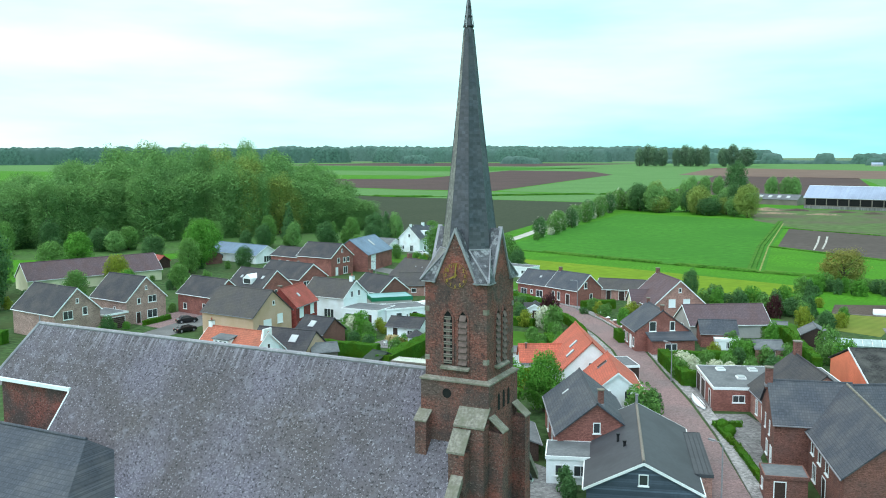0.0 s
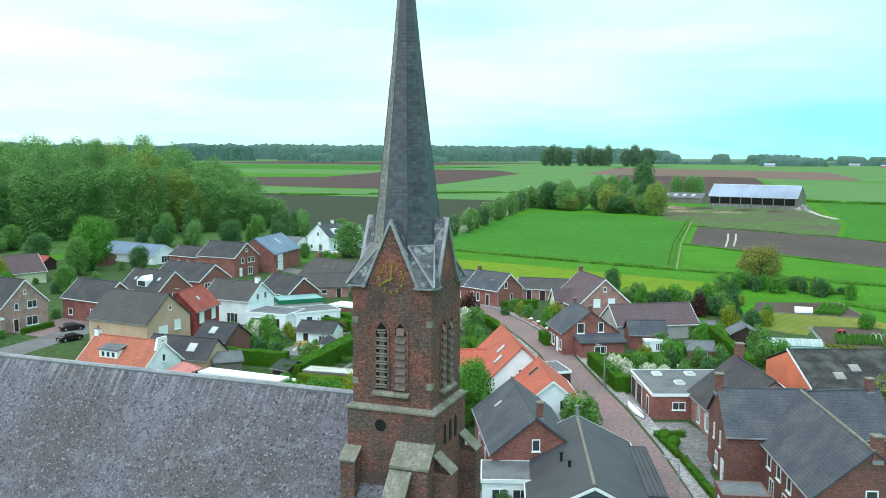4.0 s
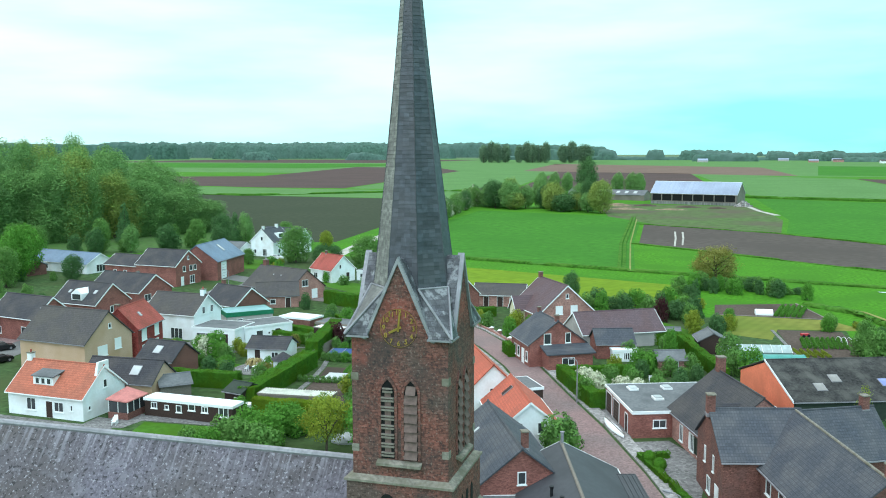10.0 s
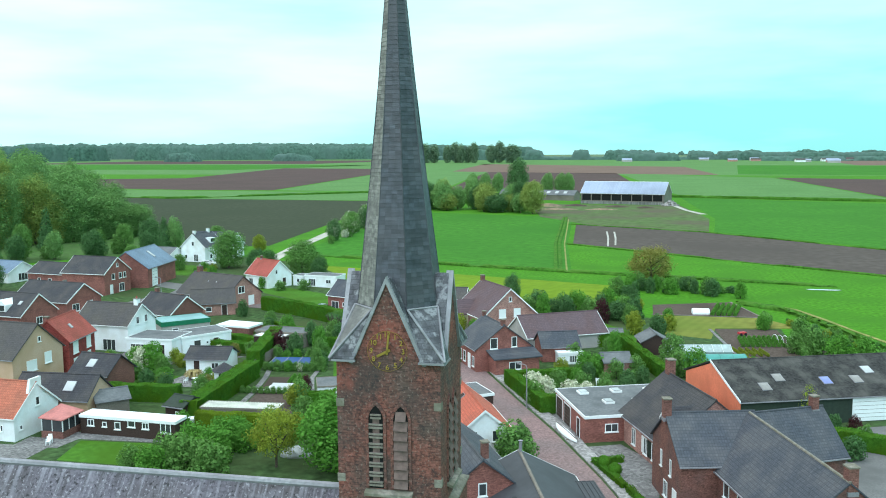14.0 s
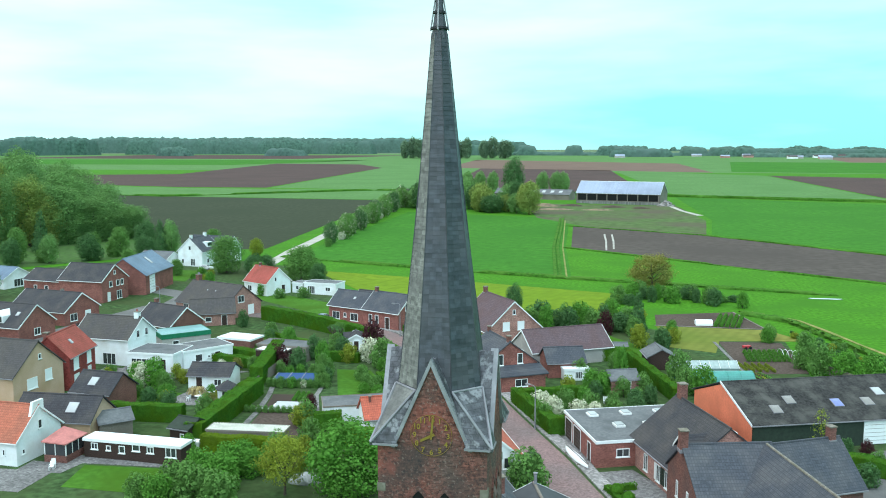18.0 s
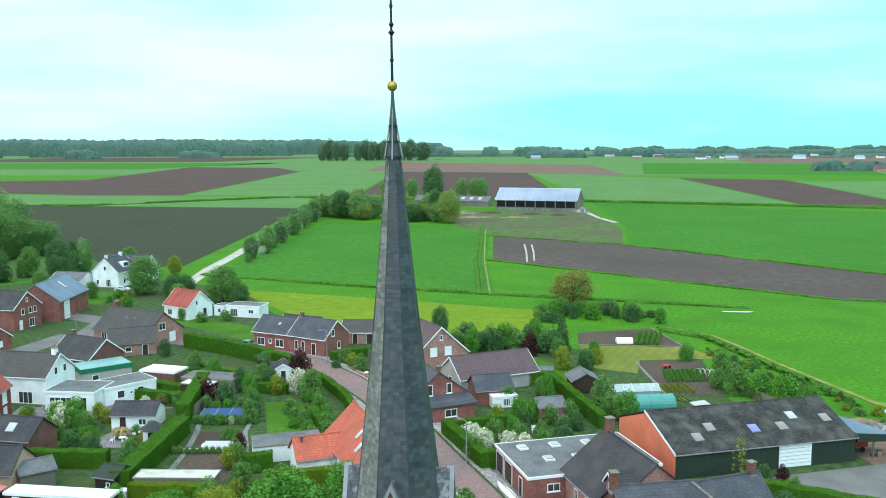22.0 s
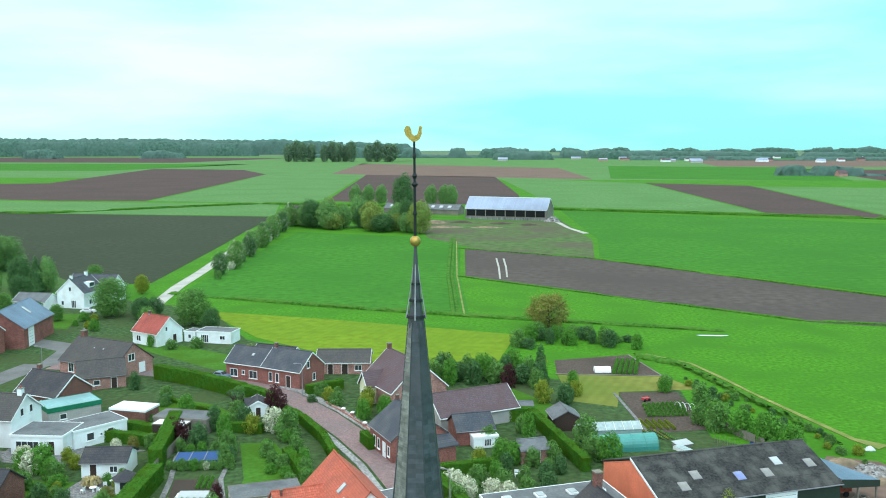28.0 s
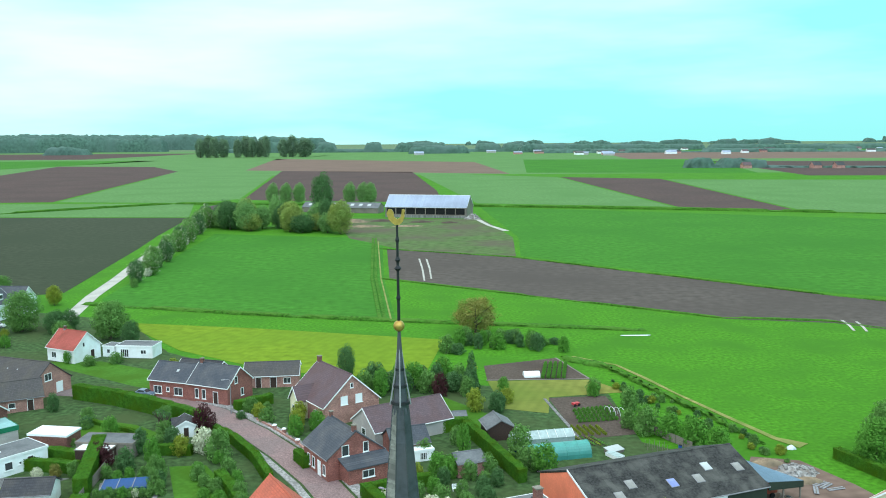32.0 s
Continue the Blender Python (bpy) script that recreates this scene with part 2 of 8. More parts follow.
M_NAVE = lichen_slate("old nave slate")
M_GOLD = material("gilding", (0.5, 0.32, 0.08), 0.4, 0.6, spread=0.2, grain=8)
M_IRON = material("dark iron", (0.03, 0.032, 0.035), 0.55, 0.5)
M_LOUVRE = material("faded louvre paint", (0.15, 0.095, 0.085), 0.85, spread=0.3, grain=5, second=(0.17, 0.13, 0.115))
# Near-black for sheets that stand in for the shade inside openings.
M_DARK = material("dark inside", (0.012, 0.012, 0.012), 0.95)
M_BRICK_RED = brick("red brick", (0.29, 0.115, 0.095))
M_BRICK_BROWN = brick("brown red brick", (0.21, 0.095, 0.078))
M_BRICK_PINK = brick("pale pink brick", (0.42, 0.225, 0.19))
M_BRICK_BEIGE = brick("beige grey brick", (0.41, 0.275, 0.235))
M_TAN = material("tan render", (0.56, 0.38, 0.275), 0.9, spread=0.08, grain=6, patch=0.3, second=(0.48, 0.32, 0.2))
M_REDPAINT = brick("painted red brick", (0.30, 0.06, 0.05))
M_CREAM = material("cream paint", (0.70, 0.66, 0.45), 0.85, spread=0.06, grain=4)
M_WHITE = material("white wall paint", (0.83, 0.86, 0.87), 0.85, spread=0.04, grain=4, patch=0.4, second=(0.7, 0.7, 0.68))
M_TRIM = material("white trim paint", (0.84, 0.86, 0.86), 0.6, spread=0.03, grain=5, second=(0.74, 0.74, 0.72))
M_T_DARK = tiles("dark concrete tile", (0.045, 0.044, 0.051), (0.075, 0.068, 0.066))
M_T_SLATE = tiles("blue grey tile", (0.062, 0.068, 0.084), (0.1, 0.1, 0.108))
M_T_BROWN = tiles("brown tile", (0.074, 0.066, 0.066), (0.088, 0.078, 0.068))
M_T_PURPLE = tiles("purple brown tile", (0.125, 0.082, 0.092), (0.12, 0.07, 0.072))
M_T_ORANGE = tiles("orange pantile", (0.54, 0.125, 0.075), (0.42, 0.11, 0.068))
M_T_FADED = tiles("faded orange pantile", (0.46, 0.135, 0.08), (0.36, 0.12, 0.075))
M_T_RED = tiles("red tile", (0.40, 0.085, 0.065), (0.28, 0.065, 0.045))
M_FIBRE = courses(material("mossy fibre cement", (0.034, 0.033, 0.032), 0.9, spread=0.6, grain=3.2, patch=0.5, second=(0.085, 0.082, 0.074)), "X", "Z", 1.05, 1.4, (0.7, 0.7, 0.7), 0.02, 0.5, 0.5, 0.1)
M_BLUE_ROOF = courses(material("blue steel sheet", (0.16, 0.235, 0.33), 0.45, 0.2, spread=0.1, grain=2, patch=0.2), "X", "Z", 0.33, 40, (0.7, 0.7, 0.7), 0.04, 0.5, 0.0, 0.06)
M_ZINC = courses(material("grey steel sheet", (0.33, 0.38, 0.49), 0.5, 0.2, spread=0.08, grain=1, patch=0.05), "X", "Z", 1.0, 80, (0.8, 0.8, 0.8), 0.05, 0.4, 0.0, 0.05)
M_BITUMEN = material("grey roofing felt", (0.15, 0.155, 0.16), 0.85, spread=0.2, grain=3, patch=0.4, second=(0.10, 0.105, 0.11))
M_GREEN_SHEET = material("dark green cladding", (0.03, 0.045, 0.032), 0.7, spread=0.2, grain=3)
M_ORANGE_PAINT = material("orange paint", (0.9, 0.25, 0.14), 0.8, spread=0.1, grain=4)
M_TURQ = material("turquoise felt", (0.24, 0.42, 0.42), 0.7, spread=0.15, grain=2)
M_WOOD_DARK = material("dark brown boards", (0.05, 0.03, 0.024), 0.8, spread=0.35, grain=7)
M_WOOD_GREY = material("weathered grey wood", (0.22, 0.19, 0.16), 0.9, spread=0.3, grain=8)
M_GLASS = material("window glass", (0.05, 0.055, 0.06), 0.08, spread=0.3, grain=0.8, relief=0, spec=0.9)
M_SKYLIGHT = material("roof light sheet", (0.45, 0.47, 0.47), 0.35, spread=0.08, grain=2, relief=0, spec=0.7)
M_BLUEPLASTIC = material("blue plastic", (0.014, 0.07, 0.22), 0.5, spread=0.2, grain=3)
M_TEAL = material("teal plastic film", (0.06, 0.30, 0.26), 0.4, spread=0.15, grain=3, spec=0.5)
M_GHOUSE = material("old greenhouse panes", (0.36, 0.44, 0.43), 0.3, spread=0.2, grain=2, spec=0.6)
M_BARK = material("bark", (0.10, 0.08, 0.06), 0.95, spread=0.35, grain=8)
M_HEDGE = material("hedge leaves", (0.08, 0.225, 0.024), 0.75, spread=0.3, grain=2, patch=0.5, second=(0.085, 0.185, 0.012), island=0.14, leaf=0.3, spec=0.08)
M_LEAF = material("mid green leaves", (0.165, 0.335, 0.085), 0.75, spread=0.3, grain=1, patch=0.3, island=0.16, leaf=0.4, spec=0.08)
M_LEAF_DARK = material("dark green leaves", (0.105, 0.225, 0.08), 0.75, spread=0.3, grain=1, patch=0.3, island=0.16, leaf=0.4, spec=0.08)
M_LEAF_BRIGHT = material("fresh green leaves", (0.135, 0.345, 0.055), 0.75, spread=0.25, grain=1, patch=0.3, island=0.16, leaf=0.4, spec=0.08)
M_LEAF_YELLOW = material("yellow green leaves", (0.3, 0.37, 0.05), 0.75, spread=0.3, grain=1, patch=0.3, island=0.16, leaf=0.4, spec=0.08)
M_LEAF_BRONZE = material("bronze leaves", (0.29, 0.27, 0.07), 0.8, spread=0.3, grain=1, patch=0.3, second=(0.2, 0.24, 0.08), island=0.16, leaf=0.4, spec=0.08)
M_WOOD_LEAF = material("poplar leaves", (0.23, 0.42, 0.135), 0.8, spread=0.25, grain=0.6, patch=0.12, second=(0.125, 0.25, 0.08), island=0.12, leaf=0.4, spec=0.05)
M_WOOD_DEEP = material("deep green poplar leaves", (0.19, 0.36, 0.13), 0.8, spread=0.25, grain=0.6, patch=0.12, second=(0.15, 0.29, 0.08), island=0.12, leaf=0.4, spec=0.05)
M_WOOD_PALE = material("yellowing poplar leaves", (0.30, 0.375, 0.095), 0.8, spread=0.25, grain=0.6, patch=0.12, second=(0.24, 0.37, 0.1), island=0.12, leaf=0.4, spec=0.05)
M_LEAF_PURPLE = material("purple leaves", (0.09, 0.035, 0.038), 0.8, spread=0.3, grain=1, island=0.16, leaf=0.4, spec=0.08)
# Far leaves: the bluish haze of distance is part of these base colours.
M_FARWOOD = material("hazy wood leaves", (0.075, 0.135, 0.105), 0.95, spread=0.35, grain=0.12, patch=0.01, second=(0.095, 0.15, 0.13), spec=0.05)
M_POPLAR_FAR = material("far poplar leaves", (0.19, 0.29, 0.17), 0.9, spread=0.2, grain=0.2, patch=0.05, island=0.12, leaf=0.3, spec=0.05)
M_BANK = material("rank bank grass", (0.05, 0.145, 0.018), 0.95, spread=0.45, grain=1.2, patch=0.15, second=(0.075, 0.17, 0.025), relief=0.7, spec=0.05)
M_SHEET = material("plain dark roof sheet", (0.06, 0.062, 0.07), 0.6, spread=0.1, grain=2, patch=0.3)
M_BOARDS = courses(material("blue grey boards", (0.10, 0.13, 0.17), 0.8, spread=0.15, grain=3), "XY", "Z", 30, 0.2, (0.6, 0.6, 0.6), 0.015, 0.4)
M_BRICK_OLD = brick("old dark brick", (0.19, 0.085, 0.068), (0.14, 0.075, 0.065))
M_CEMENT = material("pale cement render", (0.42, 0.39, 0.37), 0.9, spread=0.12, grain=3, patch=0.3, second=(0.34, 0.32, 0.31))
M_GREEN_TRIM = material("green painted fascia", (0.012, 0.17, 0.085), 0.6, spread=0.15, grain=3)
M_PINK_SHEET = material("faded red roof sheet", (0.56, 0.2, 0.18), 0.7, spread=0.12, grain=3, patch=0.5)
M_RIBBED = material("pale ribbed roof sheet", (0.62, 0.62, 0.54), 0.7, spread=0.12, grain=3, patch=0.6)
M_OLD_LIGHT = material("clouded roof light", (0.26, 0.245, 0.23), 0.45, spread=0.2, grain=2, relief=0, spec=0.5)
M_BLUE_LIGHT = material("blue tinted roof light", (0.2, 0.24, 0.5), 0.4, spread=0.2, grain=2, relief=0, spec=0.5)
M_HEDGE_PALE = material("yellow green hedge leaves", (0.17, 0.27, 0.016), 0.75, spread=0.3, grain=2, patch=0.5, second=(0.13, 0.2, 0.02), island=0.15, leaf=0.3, spec=0.08)
M_BLOSSOM = material("cream blossom", (0.58, 0.60, 0.42), 0.8, spread=0.15, grain=3, island=0.3)
M_LAWN = material("garden lawn", (0.06, 0.16, 0.018), 0.9, spread=0.2, grain=1.2, patch=0.12, second=(0.05, 0.12, 0.009), relief=0.5, spec=0.08)
M_GROUND = material("grassland", (0.06, 0.2, 0.013), 0.95, spread=0.3, grain=1.1, patch=0.07, second=(0.05, 0.165, 0.013), relief=0.45, spec=0.08)
M_GARDEN = material("garden ground", (0.052, 0.095, 0.034), 0.95, spread=0.5, grain=0.9, patch=0.1, second=(0.06, 0.085, 0.032), relief=0.6, spec=0.08)
M_ROAD = courses(material("clinker road", (0.255, 0.165, 0.16), 0.9, spread=0.15, grain=2, patch=0.12, second=(0.21, 0.155, 0.152)), "X", "Y", 0.2, 0.1, (0.9, 0.9, 0.85), 0.01, 0.3)
M_PAVING = courses(material("concrete paving", (0.21, 0.2, 0.195), 0.9, spread=0.15, grain=3, patch=0.2), "X", "Y", 0.3, 0.3, (0.75, 0.75, 0.75), 0.012, 0.3)
M_KERB = courses(material("pale concrete paving", (0.33, 0.31, 0.3), 0.9, spread=0.15, grain=3, patch=0.2), "X", "Y", 0.3, 0.3, (0.75, 0.75, 0.75), 0.012, 0.3)
M_ASPHALT = material("worn asphalt", (0.17, 0.165, 0.16), 0.9, spread=0.2, grain=5, patch=0.2)
M_TRACK = material("pale farm road", (0.46, 0.43, 0.38), 0.9, spread=0.15, grain=2)
M_SOIL = material("bare soil", (0.1, 0.075, 0.062), 0.95, spread=0.3, grain=2, patch=0.1, relief=0.6, spec=0.08)


def field_material(name, color, second, line=0.0, turn=0.0):
    m = material(name, color, 0.95, spread=0.22, grain=0.35, patch=0.02, second=second, relief=0.4, spec=0.05)
    n, l = m.node_tree.nodes, m.node_tree.links
    b = n["Principled BSDF"]
    base = b.inputs["Base Color"].links[0].from_socket
    tc, mp, wv, mul = n.new("ShaderNodeTexCoord"), n.new("ShaderNodeMapping"), n.new("ShaderNodeTexWave"), n.new("ShaderNodeMix")
    mp.inputs["Rotation"].default_value = (0, 0, radians(turn))
    wv.inputs["Scale"].default_value, wv.inputs["Distortion"].default_value, wv.inputs["Detail Scale"].default_value = 0.16, 0.8, 0.2
    l.new(tc.outputs["Object"], mp.inputs["Vector"])
    l.new(mp.outputs["Vector"], wv.inputs["Vector"])
    mr = n.new("ShaderNodeMapRange")
    mr.inputs["To Min"].default_value, mr.inputs["To Max"].default_value = 1 - line, 1 + line
    l.new(wv.outputs["Fac"], mr.inputs["Value"])
    mul.data_type, mul.blend_type = "RGBA", "MULTIPLY"
    mul.inputs["Factor"].default_value = 1
    l.new(base, mul.inputs["A"])
    l.new(mr.outputs["Result"], mul.inputs["B"])
    l.new(mul.outputs["Result"], b.inputs["Base Color"])
    return m


M_F_CROP = field_material("young green crop", (0.05, 0.175, 0.022), (0.042, 0.152, 0.02), 0.10, 80)
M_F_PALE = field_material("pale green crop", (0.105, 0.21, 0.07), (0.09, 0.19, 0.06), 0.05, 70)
M_F_PLOUGH = field_material("ploughed earth", (0.095, 0.063, 0.058), (0.08, 0.056, 0.052), 0.08, 75)
M_F_DARK = field_material("dark drilled soil", (0.05, 0.06, 0.037), (0.045, 0.056, 0.034), 0.04, 10)
M_F_SEED = field_material("dry seedbed", (0.098, 0.08, 0.07), (0.084, 0.068, 0.06), 0.0, 62)
M_F_GREYBROWN = field_material("dry ploughed earth", (0.18, 0.12, 0.095), (0.155, 0.105, 0.085), 0.05, 75)
M_F_LAWN = field_material("mown yellow meadow", (0.155, 0.235, 0.018), (0.13, 0.215, 0.018), 0.02, 20)
M_DRY = field_material("dry trodden grass", (0.2, 0.2, 0.05), (0.12, 0.17, 0.03), 0.05, 20)
M_F_YARD = material("churned yard earth", (0.085, 0.135, 0.045), 0.95, spread=0.3, grain=0.25, patch=0.03, second=(0.11, 0.09, 0.065), spec=0.08)


# ---- mesh helpers ----
def part(name, bm, mat, parent=None, label="", smooth=False):
    me = bpy.data.meshes.new(name)
    if smooth:
        for f in bm.faces:
            f.smooth = True
    bm.to_mesh(me)
    bm.free()
    me.materials.append(mat)
    ob = new(name, me)
    ob.parent = parent
    return tagged(ob, label)


def share(name, me, parent, m=None, label=""):
    ob = new(name, me)
    ob.parent = parent
    if m is not None:
        ob.matrix_basis = m
    return tagged(ob, label)


def thing(name, label, category, m=None, group="", kind=""):
    ob = tagged(new(name), label, category, group, kind)
    if m is not None:
        ob.matrix_basis = m
    return ob


def box(bm, x0, x1, y0, y1, z0, z1, m=None):
    v = [bm.verts.new(Vector(c) if m is None else m @ Vector(c)) for c in
         ((x0, y0, z0), (x1, y0, z0), (x1, y1, z0), (x0, y1, z0), (x0, y0, z1), (x1, y0, z1), (x1, y1, z1), (x0, y1, z1))]
    for f in ((3, 2, 1, 0), (4, 5, 6, 7), (0, 1, 5, 4), (1, 2, 6, 5), (2, 3, 7, 6), (3, 0, 4, 7)):
        bm.faces.new([v[i] for i in f])
    return bm


def boxes(*rows, m=None):
    bm = bmesh.new()
    for r in rows:
        box(bm, *r, m=m)
    return bm


def poly(bm, points, push):
    """A plate: the outline, and the same outline pushed along a vector."""
    a = [bm.verts.new(Vector(p)) for p in points]
    b = [bm.verts.new(Vector(p) + Vector(push)) for p in points]
    bm.faces.new(a)
    bm.faces.new(b[::-1])
    for i in range(len(a)):
        j = (i + 1) % len(a)
        bm.faces.new((a[j], a[i], b[i], b[j]))
    bmesh.ops.recalc_face_normals(bm, faces=bm.faces)
    return bm


def plate(points, push):
    return poly(bmesh.new(), points, push)


def tube(bm, path, radii, sides=8, closed=True):
    rings = []
    path = [Vector(p) for p in path]
    for i, p in enumerate(path):
        d = (path[min(i + 1, len(path) - 1)] - path[max(i - 1, 0)]).normalized()
        q = d.to_track_quat("Z", "Y")
        rings.append([bm.verts.new(p + q @ Vector((math.cos(a) * radii[i], math.sin(a) * radii[i], 0))) for a in [2 * math.pi * k / sides for k in range(sides)]])
    for r, s in zip(rings, rings[1:]):
        for k in range(sides):
            bm.faces.new((r[k], r[(k + 1) % sides], s[(k + 1) % sides], s[k]))
    if closed:
        bm.faces.new(rings[0][::-1])
        bm.faces.new(rings[-1])
    return bm


def ground_piece(name, points, z, mat, label, category, thick=0.02):
    ob = part(name, plate([(x, y, z) for x, y in points], (0, 0, -thick)), mat)
    return tagged(ob, label, category, kind="structure")


def strip(points, widths):
    """The outline of a way that follows points, with a width at each."""
    p = [Vector((x, y)) for x, y in points]
    left, right = [], []
    for i, c in enumerate(p):
        d = (p[min(i + 1, len(p) - 1)] - p[max(i - 1, 0)]).normalized()
        nrm = Vector((-d.y, d.x)) * widths[i] / 2
        left.append(tuple(c + nrm))
        right.append(tuple(c - nrm))
    return left + right[::-1]


def way(name, points, widths, z, mat, label, category, thick=0.1):
    """A way in short straight pieces of one mesh."""
    out = strip(points, widths)
    n = len(points)
    bm = bmesh.new()
    for z0, flip in ((z, False), (z - thick, True)):
        v = [bm.verts.new((x, y, z0)) for x, y in out]
        for i in range(n - 1):
            f = (v[i], v[2 * n - 1 - i], v[2 * n - 2 - i], v[i + 1])
            bm.faces.new(f[::-1] if flip else f)
    bm.verts.ensure_lookup_table()
    k = 2 * n
    for i in range(k):
        j = (i + 1) % k
        bm.faces.new((bm.verts[i], bm.verts[j], bm.verts[k + j], bm.verts[k + i]))
    bmesh.ops.recalc_face_normals(bm, faces=bm.faces)
    ob = part(name, bm, mat)
    return tagged(ob, label, category, kind="structure")


def frame_of(a, b):
    """A pose with x from a to b, at the middle, on the ground; and the length."""
    d = Vector(b) - Vector(a)
    c = (Vector(a) + Vector(b)) / 2
    return pose(c.x, c.y, 0, 0, 0, math.degrees(math.atan2(d.y, d.x))), d.length


# ---- foliage ----
def leaf_mesh(name, blobs, count, size, mat, seed, flat=0.0, inner=0.15, rough=0.35):
    """Small leaf clumps scattered over the skin of several uneven blobs (x, y, z, rx, ry, rz)."""
    rng = np.random.default_rng(seed)
    w = np.array([b[3] * b[4] + b[4] * b[5] + b[3] * b[5] for b in blobs])
    pick = rng.choice(len(blobs), count, p=w / w.sum())
    bl = np.array(blobs)[pick]
    d = rng.normal(size=(count, 3))
    d /= np.linalg.norm(d, axis=1)[:, None]
    r = 1 - inner * rng.random(count) ** 0.7 + 0.06 * rng.normal(size=count).clip(-1.5, 1)
    c = bl[:, :3] + d * bl[:, 3:] * r[:, None]
    nrm = d + rng.normal(size=(count, 3)) * min(0.42, rough * 1.4) + np.array([0, 0, 0.3 + flat])
    nrm /= np.linalg.norm(nrm, axis=1)[:, None]
    t = np.cross(nrm, rng.normal(size=(count, 3)))
    t /= np.linalg.norm(t, axis=1)[:, None]
    u = np.cross(nrm, t)
    s = size * (0.6 + 0.8 * rng.random(count))[:, None]
    bend = nrm * s * 0.35
    quads = np.stack([c - t * s - bend, c - u * s * 0.75, c + t * s - bend, c + u * s * 0.75], 1)
    me = bpy.data.meshes.new(name)
    me.from_pydata(quads.reshape(-1, 3).tolist(), [], np.arange(4 * count).reshape(-1, 4).tolist())
    me.shade_smooth()
    soft = 0.75 * d + rough * nrm + np.array([0, 0, 0.2])
    soft /= np.linalg.norm(soft, axis=1)[:, None]
    me.normals_split_custom_set_from_vertices(np.repeat(soft, 4, axis=0).tolist())
    me.materials.append(mat)
    return me


def trunk_mesh(name, height, radius, limbs, seed, spread=1.0):
    rng = random.Random(seed)
    bm = bmesh.new()
    tube(bm, [(0, 0, -0.1), (0.02 * height, 0, height * 0.5), (0, 0.02 * height, height)], [radius, radius * 0.7, radius * 0.3], 7)
    for k in range(limbs):
        a, z = k * 2.4 + rng.random(), height * (0.35 + 0.5 * k / max(limbs, 1))
        r = spread * (0.7 + 0.5 * rng.random())
        tube(bm, [(0, 0, z), (math.cos(a) * r * 0.5, math.sin(a) * r * 0.5, z + r * 0.5), (math.cos(a) * r, math.sin(a) * r, z + r * 1.1)], [radius * 0.45, radius * 0.3, radius * 0.1], 5)
    me = bpy.data.meshes.new(name)
    bm.to_mesh(me)
    bm.free()
    me.materials.append(M_BARK)
    return me


def blob_set(n, rx, rz, z0, seed, top=1.0, tall=1.0):
    """Uneven lumps that fill an egg of half-width rx from z0 up over 2 * rz."""
    rng = random.Random(seed)
    out = [(0, 0, z0 + rz, rx * 0.62, rx * 0.62, rz * 0.8)]
    for k in range(n):
        h = (k + 0.5) / n
        wide = math.sin(math.pi * min(max(h * 0.86 + 0.1, 0.05), 0.97)) ** 0.6 * (top * h + (1 - h))
        a, r = k * 2.399 + rng.random() * 0.6, rx * wide * (0.55 + 0.25 * rng.random())
        s = rx * (0.30 + 0.2 * rng.random())
        out.append((math.cos(a) * r, math.sin(a) * r, z0 + 2 * rz * h, s, s, s * tall * (0.8 + 0.4 * rng.random())))
    return out


TREES = {}


